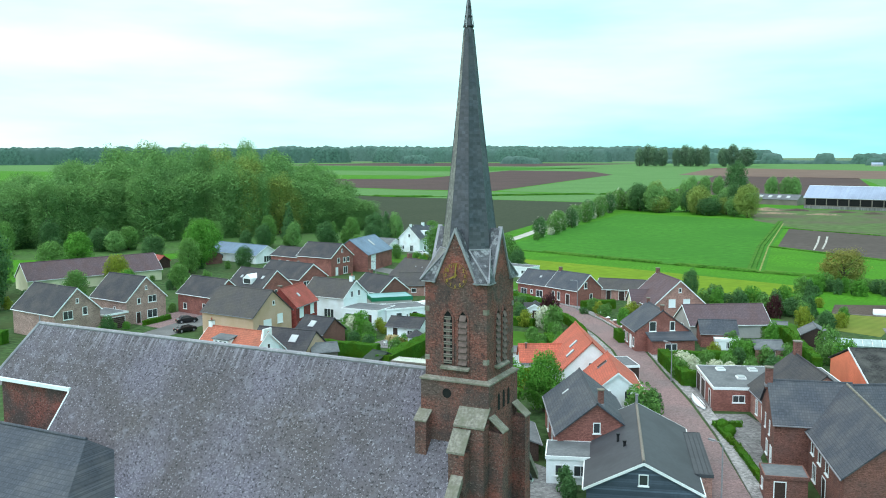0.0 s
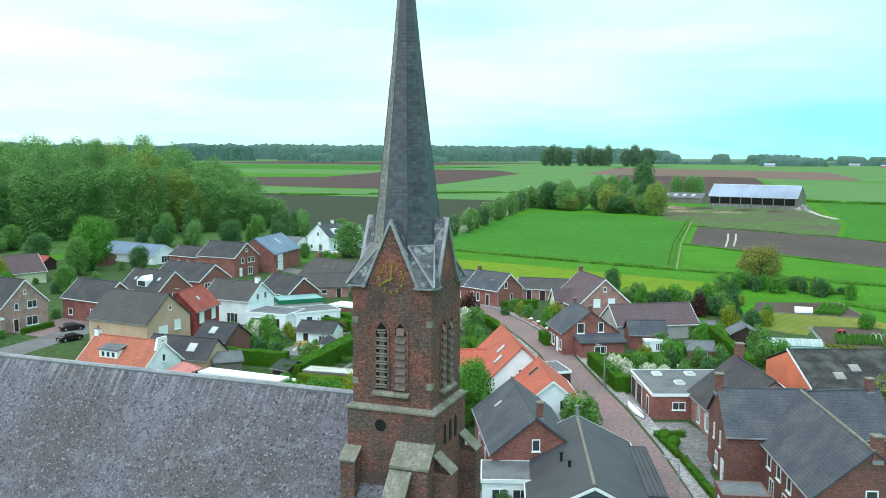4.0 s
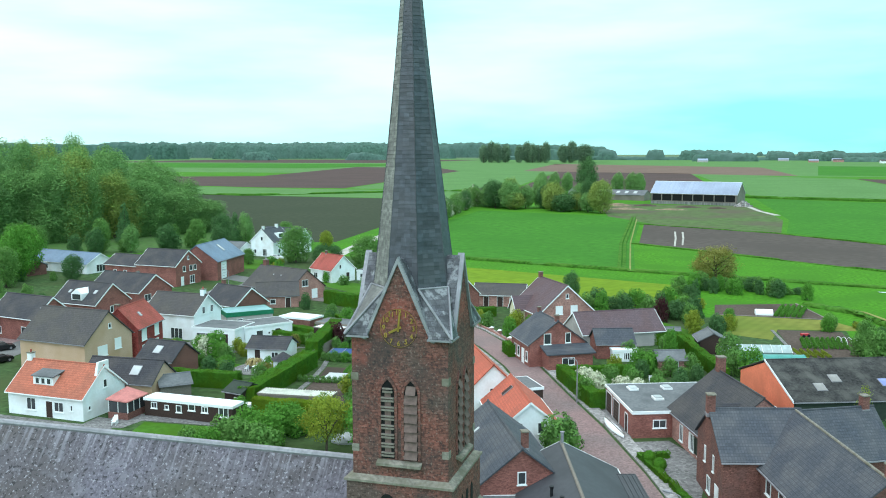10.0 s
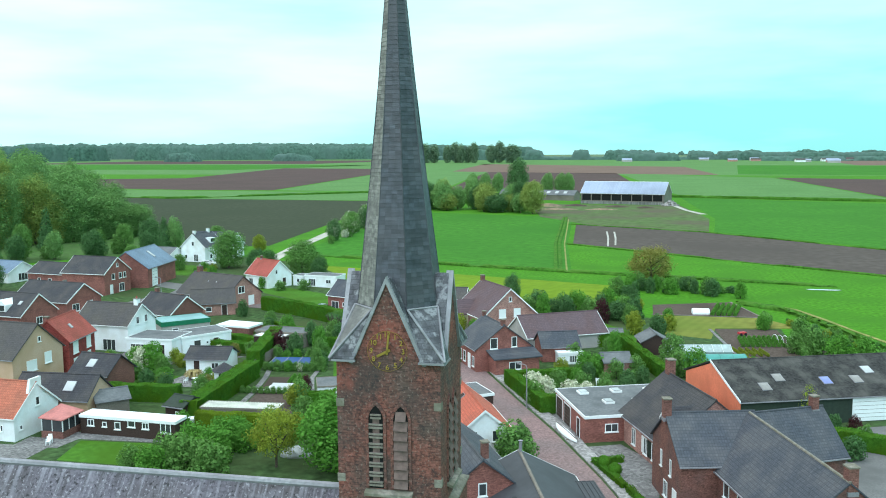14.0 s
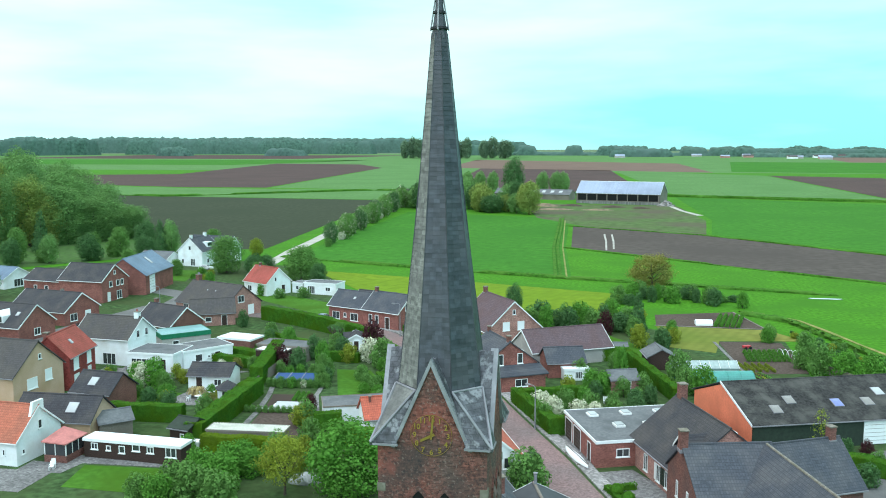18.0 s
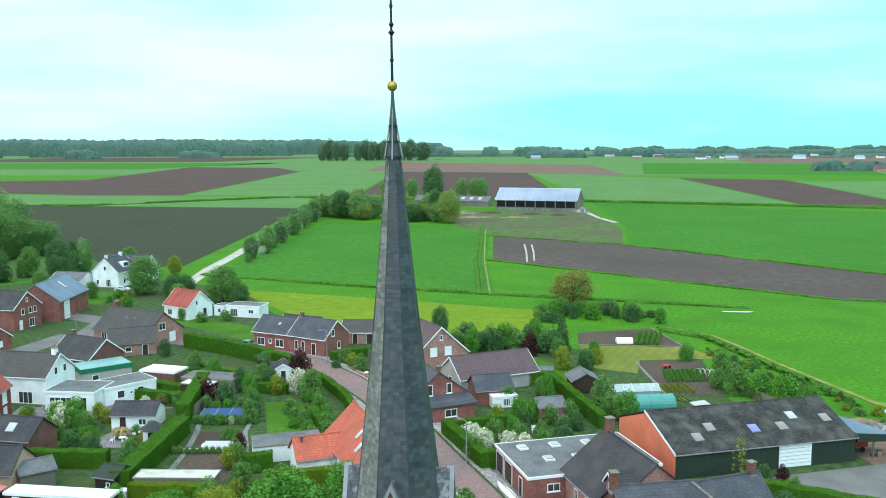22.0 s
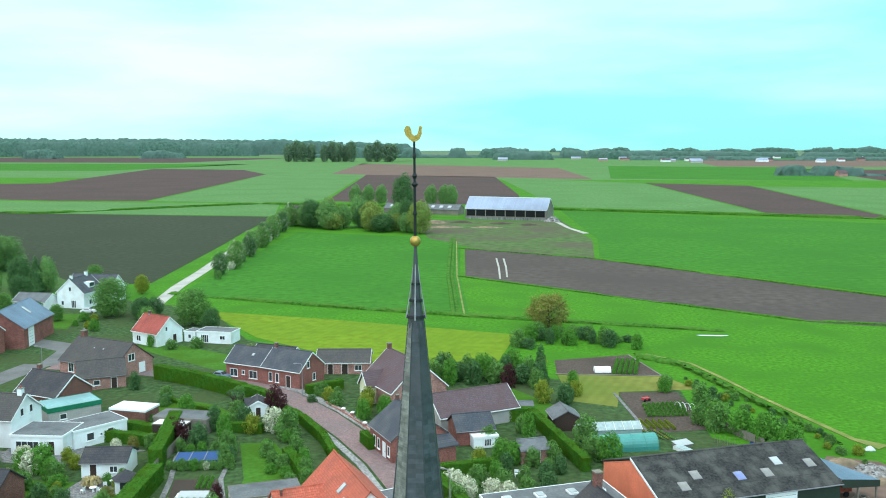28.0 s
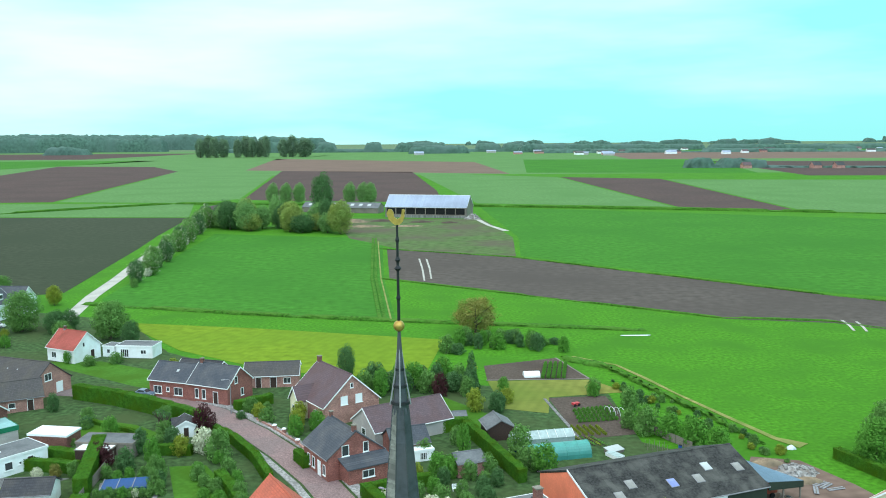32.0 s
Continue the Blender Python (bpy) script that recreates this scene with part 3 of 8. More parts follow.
def tree_kind(kind):
    """The meshes of a kind of tree: trunk and crown, made once."""
    if kind in TREES:
        return TREES[kind]
    seed = len(TREES) * 17 + 3
    if kind == "poplar_far":
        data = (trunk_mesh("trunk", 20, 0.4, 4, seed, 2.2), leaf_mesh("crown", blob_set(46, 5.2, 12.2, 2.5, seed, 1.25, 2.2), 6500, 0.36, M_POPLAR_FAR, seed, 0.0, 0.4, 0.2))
    elif kind.startswith("poplar"):
        mat = {"a": M_WOOD_LEAF, "b": M_WOOD_DEEP, "d": M_WOOD_PALE}[kind[-1]]
        data = (trunk_mesh("trunk", 20, 0.4, 8, seed, 2.2), leaf_mesh("crown", blob_set(64, 5.0, 13.2, 0.4, seed, 1.15, 1.9), 13000, 0.2, mat, seed, 0.0, 0.35, 0.25))
    elif kind == "conifer":
        rng = random.Random(seed)
        cone = [(rng.uniform(-.3, .3), rng.uniform(-.3, .3), 1 + k * 0.55, 2.6 * (1 - k / 17) + .3, 2.6 * (1 - k / 17) + .3, 0.9) for k in range(16)]
        data = (trunk_mesh("trunk", 8, 0.25, 0, seed), leaf_mesh("crown", cone, 2600, 0.22, M_LEAF_DARK, seed))
    elif kind == "tree_y":
        data = (trunk_mesh("trunk", 3.4, 0.16, 8, seed, 2.2), leaf_mesh("crown", blob_set(40, 2.9, 1.9, 2.0, seed, 1.1, .8), 6500, 0.085, M_LEAF_YELLOW, seed, 0.2, 0.75, 0.4))
    elif kind == "tree_f":
        data = (trunk_mesh("trunk", 3.6, 0.2, 9, seed, 2.4), leaf_mesh("crown", blob_set(40, 3.1, 2.5, 1.0, seed, 1.0, .9), 7000, 0.1, M_LEAF_BRONZE, seed, 0.1, 0.75, 0.4))
    elif kind.startswith("bush"):
        mat = {"a": M_LEAF, "b": M_LEAF_DARK, "c": M_LEAF_BRIGHT, "d": M_LEAF_YELLOW, "e": M_LEAF_PURPLE, "f": M_LEAF_BRONZE, "g": M_BLOSSOM}[kind[-1]]
        data = (trunk_mesh("stem", 0.9, 0.07, 4, seed, 0.5), leaf_mesh("crown", blob_set(20, 1.0, 0.85, 0.05, seed), 2200, 0.07, mat, seed, 0.0, 0.3, 0.25))
    else:
        mat = {"a": M_LEAF, "b": M_LEAF_DARK, "c": M_LEAF_BRIGHT, "d": M_LEAF_YELLOW, "e": M_LEAF_PURPLE, "f": M_LEAF_BRONZE, "w": M_WOOD_LEAF, "p": M_WOOD_PALE}[kind[-1]]
        data = (trunk_mesh("trunk", 4.2, 0.2, 6, seed, 1.6), leaf_mesh("crown", blob_set(44, 2.9, 3.0, 1.1, seed), 8000, 0.125, mat, seed, 0.0, 0.35, 0.25))
    TREES[kind] = data
    return data


def plant(kind, x, y, s, label, sz=None, turn=None, name=None, group="", dx=None):
    stem, crown = tree_kind(kind)
    base = kind.split("_")[0]
    name = name or {"poplar": "poplar_tree", "conifer": "conifer_tree", "bush": "bush", "tree": "tree"}[base]
    turn = (x * 37 + y * 91) % 360 if turn is None else turn
    m = pose(x, y, 0, 0, 0, turn) @ Matrix.Diagonal((s * (dx or 1), s, sz or s, 1))
    ob = thing(name, label, {"bush": "bush"}.get(base, "tree"), m, group)
    share(stem.name.split(".")[0], stem, ob)
    share("crown", crown, ob)
    return ob


def hedge(points, w, h, label="trimmed green garden hedge", mat=None, z=0.0):
    """A clipped hedge along points: a solid heart with leaf clumps all over its skin."""
    mat = mat or M_HEDGE
    rng = np.random.default_rng(int(abs(points[0][0]) * 7 + abs(points[0][1]) * 3))
    root = thing("hedge", label, "hedge")
    for (x0, y0), (x1, y1) in zip(points, points[1:]):
        m, length = frame_of((x0, y0), (x1, y1))
        L2, w2 = length / 2 + w * 0.3, w / 2
        heart = part("heart", boxes((-L2 + .12, L2 - .12, -w2 + .12, w2 - .12, z, z + h - .12)), mat, root)
        heart.matrix_basis = m
        area = 2 * (2 * L2 * h) + 2 * L2 * w + 2 * w * h
        count = int(min(area * 130, 20000))
        pick = rng.random(count) * area
        c, nrm = np.zeros((count, 3)), np.zeros((count, 3))
        a, b = rng.random(count), rng.random(count)
        for k in range(count):
            if pick[k] < 4 * L2 * h:
                sgn = -1 if pick[k] < 2 * L2 * h else 1
                c[k], nrm[k] = ((2 * a[k] - 1) * L2, sgn * w2, b[k] * h), (0, sgn, 0)
            elif pick[k] < 4 * L2 * h + 2 * L2 * w:
                c[k], nrm[k] = ((2 * a[k] - 1) * L2, (2 * b[k] - 1) * w2, h), (0, 0, 1)
            else:
                sgn = -1 if a[k] < .5 else 1
                c[k], nrm[k] = (sgn * L2, (2 * a[k] * 2 % 2 - 1) * w2, b[k] * h), (sgn, 0, 0)
        c += rng.normal(size=(count, 3)) * 0.03
        flatn = nrm.copy()
        c[:, 2] += 0.08 * np.sin(c[:, 0] * 1.3 + x0) * (c[:, 2] > h * .8) + z
        nrm = nrm + rng.normal(size=(count, 3)) * 0.4
        nrm /= np.linalg.norm(nrm, axis=1)[:, None]
        t = np.cross(nrm, rng.normal(size=(count, 3)))
        t /= np.linalg.norm(t, axis=1)[:, None]
        u = np.cross(nrm, t)
        s = (0.05 + 0.06 * rng.random(count))[:, None]
        quads = np.stack([c - t * s, c - u * s * .8, c + t * s, c + u * s * .8], 1)
        me = bpy.data.meshes.new("leaves")
        me.from_pydata(quads.reshape(-1, 3).tolist(), [], np.arange(4 * count).reshape(-1, 4).tolist())
        me.shade_smooth()
        flatn = flatn + 0.25 * nrm
        flatn /= np.linalg.norm(flatn, axis=1)[:, None]
        me.normals_split_custom_set_from_vertices(np.repeat(flatn, 4, axis=0).tolist())
        me.materials.append(mat)
        share("leaves", me, root, m)
    return root


# ---- building parts ----
def picture_frame(w, h, f, y0, y1):
    """A closed frame of width f round an opening of w by h, from y0 to y1."""
    bm = bmesh.new()
    rings = []
    for a, b0, b1 in ((w / 2, 0, h), (w / 2 - f, f, h - f)):
        for y in (y0, y1):
            rings.append([bm.verts.new(c) for c in ((-a, y, b0), (a, y, b0), (a, y, b1), (-a, y, b1))])
    of, ob_, nf, nb = rings
    for k in range(4):
        j = (k + 1) % 4
        bm.faces.new((of[k], of[j], nf[j], nf[k]))
        bm.faces.new((ob_[j], ob_[k], nb[k], nb[j]))
        bm.faces.new((of[j], of[k], ob_[k], ob_[j]))
        bm.faces.new((nf[k], nf[j], nb[j], nb[k]))
    bmesh.ops.recalc_face_normals(bm, faces=bm.faces)
    return bm


def window(parent, m, w, h, frame_mat=None, pane_mat=None, bars=0, sill=True, depth=0.07):
    """A window set on a wall; m brings its middle bottom to the wall, y out of it is negative."""
    f = 0.09
    win = part("window", picture_frame(w, h, f, -depth, 0.02), frame_mat or M_TRIM, parent)
    win.matrix_basis = m
    for k in range(bars):
        x = -w / 2 + w * (k + 1) / (bars + 1)
        part("glazing_bar", boxes((x - 0.035, x + 0.035, -depth + 0.01, 0.02, f, h - f)), frame_mat or M_TRIM, win)
    part("pane", boxes((-w / 2 + f, w / 2 - f, -0.025, 0.03, f, h - f)), pane_mat or M_GLASS, win)
    if sill:
        part("sill", boxes((-w / 2 - 0.08, w / 2 + 0.08, -depth - 0.09, 0.02, -0.09, -0.002)), M_STONE if frame_mat else M_TRIM, win)
    return win


def door(parent, m, w, h, mat=None, frame_mat=None, name="door"):
    leaf = part(name, boxes((-w / 2, w / 2, -0.05, 0.02, 0.02, h)), mat or M_WOOD_DARK, parent)
    leaf.matrix_basis = m
    f = 0.09
    part("door_frame", boxes((-w / 2 - f, -w / 2 - .002, -0.08, 0.02, 0, h + f), (w / 2 + .002, w / 2 + f, -0.08, 0.02, 0, h + f), (-w / 2 - .002, w / 2 + .002, -0.08, 0.02, h + .002, h + f)), frame_mat or M_TRIM, leaf)
    if w < 1.6:
        part("handle", boxes((w / 2 - 0.16, w / 2 - 0.06, -0.11, -0.052, 1.0, 1.05)), M_IRON, leaf)
    else:
        rails = bmesh.new()
        for k in range(1, 6):
            box(rails, -w / 2 + .04, w / 2 - .04, -0.065, -0.052, h * k / 6 - .02, h * k / 6 + .02)
        part("panel_joints", rails, M_WOOD_GREY, leaf)
    return leaf


def chimney(parent, x, y, z0, z1, w=0.55, mat=None, pots=0, d=None):
    d = d or w
    c = part("chimney", boxes((x - w / 2, x + w / 2, y - d / 2, y + d / 2, z0, z1)), mat or M_BRICK_BROWN, parent)
    part("chimney_cap", boxes((x - w / 2 - .07, x + w / 2 + .07, y - d / 2 - .07, y + d / 2 + .07, z1, z1 + .12)), M_STONE, c)
    part("flashing", boxes((x - w / 2 - .05, x + w / 2 + .05, y - d / 2 - .05, y + d / 2 + .05, z0 + .2, z0 + .55)), M_LEAD, c)
    for k in range(pots):
        bm = bmesh.new()
        px = x + (k - (pots - 1) / 2) * .35
        tube(bm, [(px, y, z1 + .12), (px, y, z1 + .5)], [.13, .11], 10)
        part("chimney_pot", bm, M_T_RED if pots == 1 else M_LEAD, c)
    return c


SIDES = {"f": lambda L, w, u: pose(u, -w, 0), "b": lambda L, w, u: pose(u, w, 0, 0, 0, 180), "l": lambda L, w, u: pose(-L / 2, u, 0, 0, 0, -90), "r": lambda L, w, u: pose(L / 2, u, 0, 0, 0, 90)}


def openings(root, L, w, rows, frame_mat=None):
    """Rows of (side, along, z, width, height, kind); kinds: w window, b window with bars, s blind down, d door, g garage door, p patio doors."""
    for side_, u, z, ww, hh, kind in rows:
        m = SIDES[side_](L, w, u) @ pose(0, 0, z)
        if kind in "dg":
            door(root, m, ww, hh, {"d": M_WOOD_DARK, "g": M_TRIM}[kind], frame_mat, "door" if kind == "d" else "garage_door")
        elif kind == "D":
            door(root, m, ww, hh, M_TRIM, frame_mat)
        else:
            window(root, m, ww, hh, frame_mat, M_TRIM if kind == "s" else None, {"w": 0, "s": 0, "b": 1, "p": 2}[kind], kind != "p")


def roof_light(root, L, w, zr, ze, side_, u, up, ww, hh, mat=None):
    """A roof window on a slope: side_ -1 or 1, up 0 (eaves) to 1 (ridge)."""
    rise, ang = zr - ze, math.degrees(math.atan2(zr - ze, w))
    m = pose(u, side_ * w * (1 - up), ze + rise * up) @ pose(0, 0, 0, 0, 0, 0 if side_ < 0 else 180) @ pose(0, 0, 0, ang)
    f = part("roof_window", boxes((-ww / 2, ww / 2, -hh / 2, hh / 2, 0.08, 0.24)), M_LEAD, root)
    f.matrix_basis = m
    part("pane", boxes((-ww / 2 + .06, ww / 2 - .06, -hh / 2 + .06, hh / 2 - .06, 0.2, 0.262)), mat or M_SKYLIGHT, f)


def house(name, label, a, b, zr, ze, w, wall, roof, rows=(), stacks=(), lights=(), trim=True, over=0.3, category="house", hip=0.0, frame_mat=None, gutter=True, ends=0.25, ridge=None):
    """A house with a ridge from a to b, on z zr, eaves at ze, half as wide as w says."""
    m, L = frame_of(a, b)
    root = thing(name, label, category, m)
    k = (zr - ze) / w
    pent = [(-L / 2, -w, 0), (-L / 2, w, 0), (-L / 2, w, ze), (-L / 2, 0, zr), (-L / 2, -w, ze)]
    if hip:
        part("wall", boxes((-L / 2, L / 2, -w, w, 0, ze)), wall, root)
    else:
        part("wall", plate(pent, (L, 0, 0)), wall, root)
    yo, zo, xo, t = w + over, ze - over * k + 0.02, L / 2 + ends, 0.16
    zt = zr + 0.02
    for s in (-1, 1):
        if hip:
            pts = [(-xo, s * yo, zo), (xo, s * yo, zo), (xo - hip, 0, zt), (-xo + hip, 0, zt)]
        else:
            pts = [(-xo, s * yo, zo), (xo, s * yo, zo), (xo, s * 0.004, zt), (-xo, s * 0.004, zt)]
        part("roof_slope", plate(pts, (0, 0, t)), roof, root)
        if hip:
            part("roof_slope", plate([(s * xo, -yo, zo), (s * xo, yo, zo), (s * (xo - hip), 0, zt)], (0, 0, t)), roof, root)
        if gutter:
            part("gutter", boxes((-xo, xo, s * yo - .02 if s > 0 else -yo - .12, s * yo + .12 if s > 0 else -yo + .02, zo - .02, zo + .10)), M_TRIM if trim else M_LEAD, root)
        if trim and not hip:
            e = s * (xo + 0.03)
            for q in (-1, 1):
                part("bargeboard", plate([(e, q * yo, zo - .08), (e, q * yo, zo + t + .02), (e, 0, zt + t + .02), (e, 0, zt - .10)], (-s * .06, 0, 0)), M_TRIM, root)
    bm = bmesh.new()
    tube(bm, [(-xo + hip, 0, zt + t - .03), (xo - hip, 0, zt + t - .03)], [.13, .13], 8)
    part("ridge_cap", bm, ridge or roof, root)
    openings(root, L, w, rows, frame_mat)
    for s in stacks:
        chimney(root, *s)
    for s in lights:
        roof_light(root, L, w, zr, ze, *s)
    return root


def flat_building(name, label, corners, h, wall, rows=(), category="building", roof=None, edge=None, domes=(), t=0.25):
    """A flat-roofed building on a parallelogram: corner, corner to its right along the front, then the depth."""
    (x0, y0), (x1, y1), depth = corners
    m, L = frame_of((x0, y0), (x1, y1))
    root = thing(name, label, category, m)
    part("wall", boxes((-L / 2, L / 2, 0, depth, 0, h - .02)), wall, root)
    part("flat_roof", boxes((-L / 2 + .003, L / 2 - .003, .003, depth - .003, h - .02, h + .06)), roof or M_BITUMEN, root)
    part("roof_edge", boxes((-L / 2 - .12, L / 2 + .12, -.12, 0, h - t, h + .1), (-L / 2 - .12, L / 2 + .12, depth, depth + .12, h - t, h + .1), (-L / 2 - .12, -L / 2, 0, depth, h - t, h + .1), (L / 2, L / 2 + .12, 0, depth, h - t, h + .1)), edge or M_TRIM, root)
    for side_, u, z, ww, hh, kind in rows:
        mm = {"f": pose(u, 0, z), "b": pose(u, depth, z, 0, 0, 180), "l": pose(-L / 2, u, z, 0, 0, -90), "r": pose(L / 2, u, z, 0, 0, 90)}[side_]
        if kind in "dgDG":
            door(root, mm, ww, hh, {"d": M_WOOD_DARK, "g": M_TRIM, "D": M_TRIM, "G": M_WOOD_DARK}[kind], None, "door" if kind in "dD" else "garage_door")
        else:
            window(root, mm, ww, hh, None, M_TRIM if kind == "s" else None, {"w": 0, "s": 0, "b": 1, "p": 3}[kind], kind != "p")
    for u, v in domes:
        d = part("roof_light", boxes((u - .75, u + .75, v - .6, v + .6, h + .06, h + .28)), M_TRIM, root)
        part("dome", plate([(u - .6, v - .45, h + .28), (u + .6, v - .45, h + .28), (u + .6, v + .45, h + .28), (u - .6, v + .45, h + .28)], (0, 0, .12)), M_SKYLIGHT, d)
    return root


# ---- ground, fields and ways ----
G = 16000
tagged(part("ground", plate([(-G, -1500, 0), (G, -1500, 0), (G, G, 0), (-G, G, 0)], (0, 0, -1)), M_GROUND), "green grassland that reaches the horizon", "ground", kind="structure")
ground_piece("garden_ground", [(-185, 30), (-120, -40), (60, -40), (62, 60), (52, 98), (36, 112), (36, 140), (0, 150), (-30, 152), (-62, 178), (-84, 215), (-140, 240), (-185, 180)], 0.02, M_GARDEN, "mixed garden ground of the village", "ground")
ground_piece("field_1", [(-700, 640), (-314, 550), (-152, 535), (-141, 430), (-134, 378), (-121, 262), (-150, 248), (-420, 240), (-700, 300)], 0.05, M_F_DARK, "dark drilled field with faint rows", "field")
ground_piece("field_2", [(-900, 800), (-377, 667), (-181, 655), (-154, 540), (-314, 553), (-700, 645), (-900, 700)], 0.05, M_F_PALE, "pale green strip of crop", "field")
ground_piece("field_3", [(-900, 860), (-550, 989), (-659, 1564), (-474, 1509), (-372, 1293), (-301, 682), (-381, 680), (-900, 815)], 0.05, M_F_PLOUGH, "bare brown ploughed field", "field")
ground_piece("field_4", [(-297, 682), (-368, 1288), (-221, 1284), (-156, 701), (-183, 662)], 0.05, M_F_PALE, "pale green crop field", "field")
ground_piece("field_5", [(-151, 690), (-217, 1284), (-24, 1211), (7, 790), (10, 645)], 0.05, M_F_PLOUGH, "bare brown ploughed field behind the barn", "field")
ground_piece("field_6", [(-277, 1316), (-343, 1977), (84, 1637), (105, 1131)], 0.05, M_F_GREYBROWN, "dry grey brown ploughed field", "field")
ground_piece("field_7", [(-18, 1178), (153, 1030), (171, 588), (36, 634)], 0.05, M_F_PALE, "pale green crop field", "field")
ground_piece("field_8", [(156, 1032), (261, 973), (243, 545), (174, 588)], 0.05, M_F_PLOUGH, "bare brown ploughed field", "field")
ground_piece("field_9", [(264, 957), (560, 900), (440, 470), (246, 545)], 0.05, M_F_PALE, "pale green crop field", "field")
ground_piece("field_10", [(36, 600), (244, 498), (420, 410), (240, 190), (131, 247), (39, 341), (45, 412)], 0.05, M_F_CROP, "lush green meadow", "field")
ground_piece("field_11", [(-19, 371), (37, 337), (128, 243), (230, 150), (205, 120), (110, 203), (83, 210), (-14, 286)], 0.06, M_F_SEED, "dark bare seedbed with wheel tracks", "field")
ground_piece("field_12", [(-113, 438), (-23, 411), (-21, 371), (-16, 286), (-9, 214), (-50, 222), (-98, 236), (-104, 250)], 0.05, M_F_CROP, "dense green crop field", "field")
ground_piece("field_13", [(-85, 213), (-47, 204), (5, 188), (3, 180), (-1, 152), (-20, 156), (-34, 160), (-60, 180)], 0.06, M_F_LAWN, "mown yellow green meadow", "field")
ground_piece("farm_yard", [(-60, 522), (33, 508), (42, 409), (37, 341), (-12, 366), (-40, 413)], 0.06, M_F_YARD, "churned earth yard by the barn", "yard")
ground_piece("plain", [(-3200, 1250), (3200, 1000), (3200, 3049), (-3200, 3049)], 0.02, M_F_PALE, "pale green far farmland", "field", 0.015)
# Paler, greyer green: distance haze is carried by this field colour.
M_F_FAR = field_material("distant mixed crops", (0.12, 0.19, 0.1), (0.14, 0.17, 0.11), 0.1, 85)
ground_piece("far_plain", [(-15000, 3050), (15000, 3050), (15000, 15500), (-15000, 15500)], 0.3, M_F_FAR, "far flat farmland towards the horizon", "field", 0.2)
for k, (x0, y0, x1, y1, mt) in enumerate([(-1500, 1500, -700, 1900, M_F_CROP), (-650, 1650, -380, 2300, M_F_PALE), (130, 1160, 420, 1700, M_F_CROP), (450, 1020, 900, 1500, M_F_PLOUGH), (-300, 2050, 300, 2600, M_F_PALE), (400, 1750, 1200, 2300, M_F_GREYBROWN), (-1700, 2100, -800, 2700, M_F_PLOUGH), (600, 600, 1100, 980, M_F_CROP), (330, 2500, 1500, 3000, M_F_CROP)]):
    ground_piece("field_%d" % (14 + k), [(x0, y0), (x1, y0 - 60), (x1 + 120, y1), (x0 + 60, y1 + 80)], 0.05, mt, "distant flat farm field", "field")

ROAD = [(24, 0), (16, 22), (9.8, 38), (3.8, 54), (-2.2, 68), (-9, 82), (-16, 97), (-22.5, 108), (-30, 119), (-40, 131), (-50, 138.5), (-62, 143), (-80, 147), (-96, 149)]
way("road", ROAD, [5.2] * len(ROAD), 0.07, M_ROAD, "red clinker village road", "road")
KERB = [(27.5, 1), (19.3, 23), (13.2, 39), (7.2, 55.5), (1.3, 69.6), (-5.6, 83.8), (-12.6, 98.9), (-19, 109.8), (-27.2, 121.5), (-37.5, 133.6), (-48.8, 141.6)]
way("pavement", KERB, [1.7] * len(KERB), 0.17, M_KERB, "grey concrete pavement with a kerb", "pavement", 0.2)
KERB2 = [(20.5, -1), (12.6, 21), (6.5, 36.6), (0.6, 52.6), (-5.5, 66.4), (-12.3, 80.3), (-19.2, 95.2), (-25.6, 106), (-32.6, 116.4), (-42, 127.6)]
way("pavement", KERB2, [1.1] * len(KERB2), 0.17, M_KERB, "narrow grey concrete pavement", "pavement", 0.2)
way("farm_road", [(-100.5, 208), (-104, 227), (-109, 255), (-113, 289), (-121, 345), (-127, 400), (-136, 480), (-150, 560)], [4.2] * 8, 0.08, M_TRACK, "pale farm road between the fields", "road")
way("road", [(-96, 149), (-99, 165), (-112, 171), (-135, 160)], [7, 8, 7, 5], 0.066, M_ASPHALT, "worn asphalt square by the barn", "road")
way("road", [(-98, 60), (-100, 75), (-103, 95), (-104, 120), (-100, 150)], [6.5] * 5, 0.062, M_ASPHALT, "asphalt side street with parked cars", "road")
way("road", [(-66, -20), (-88, 15), (-98, 40), (-99, 60)], [5] * 4, 0.06, M_ASPHALT, "grey lane behind the church", "road")
ground_piece("forecourt", [(3.4, 64.5), (8, 66.5), (12.5, 60), (12.0, 50), (14.6, 40), (15, 33), (13.2, 40.5), (8.4, 55.5)], 0.055, M_PAVING, "grey paved forecourt before the houses", "forecourt")
ground_piece("yard", [(-1.5, 76), (3.2, 66.5), (10, 70), (2.5, 80)], 0.05, M_PAVING, "brick yard before the garage", "yard")
ground_piece("shed_yard", [(20, 72), (60, 88), (78, 60), (40, 44)], 0.05, M_ASPHALT, "grey concrete yard by the shed", "yard")


# ---- church ----
church = thing("church", "dark red brick church with an old grey slate roof", "church", pose(0, 0, 0, 0, 0, 0.73))
RZ, EZ, HW, RY = 19.1, 9.4, 8.2, 0.8
X0, XV, X1 = -41.6, -34.0, 1.0
CH, CZ = 3.4, 15.1
part("nave_wall", boxes((XV + .3, X1, RY - HW + .4, RY + HW - .4, 0, EZ)), M_TOWER, church)
part("choir_wall", boxes((X0 - 1.2, XV + .3, RY - CH + .3, RY + CH - .3, 0, CZ)), M_TOWER, church)
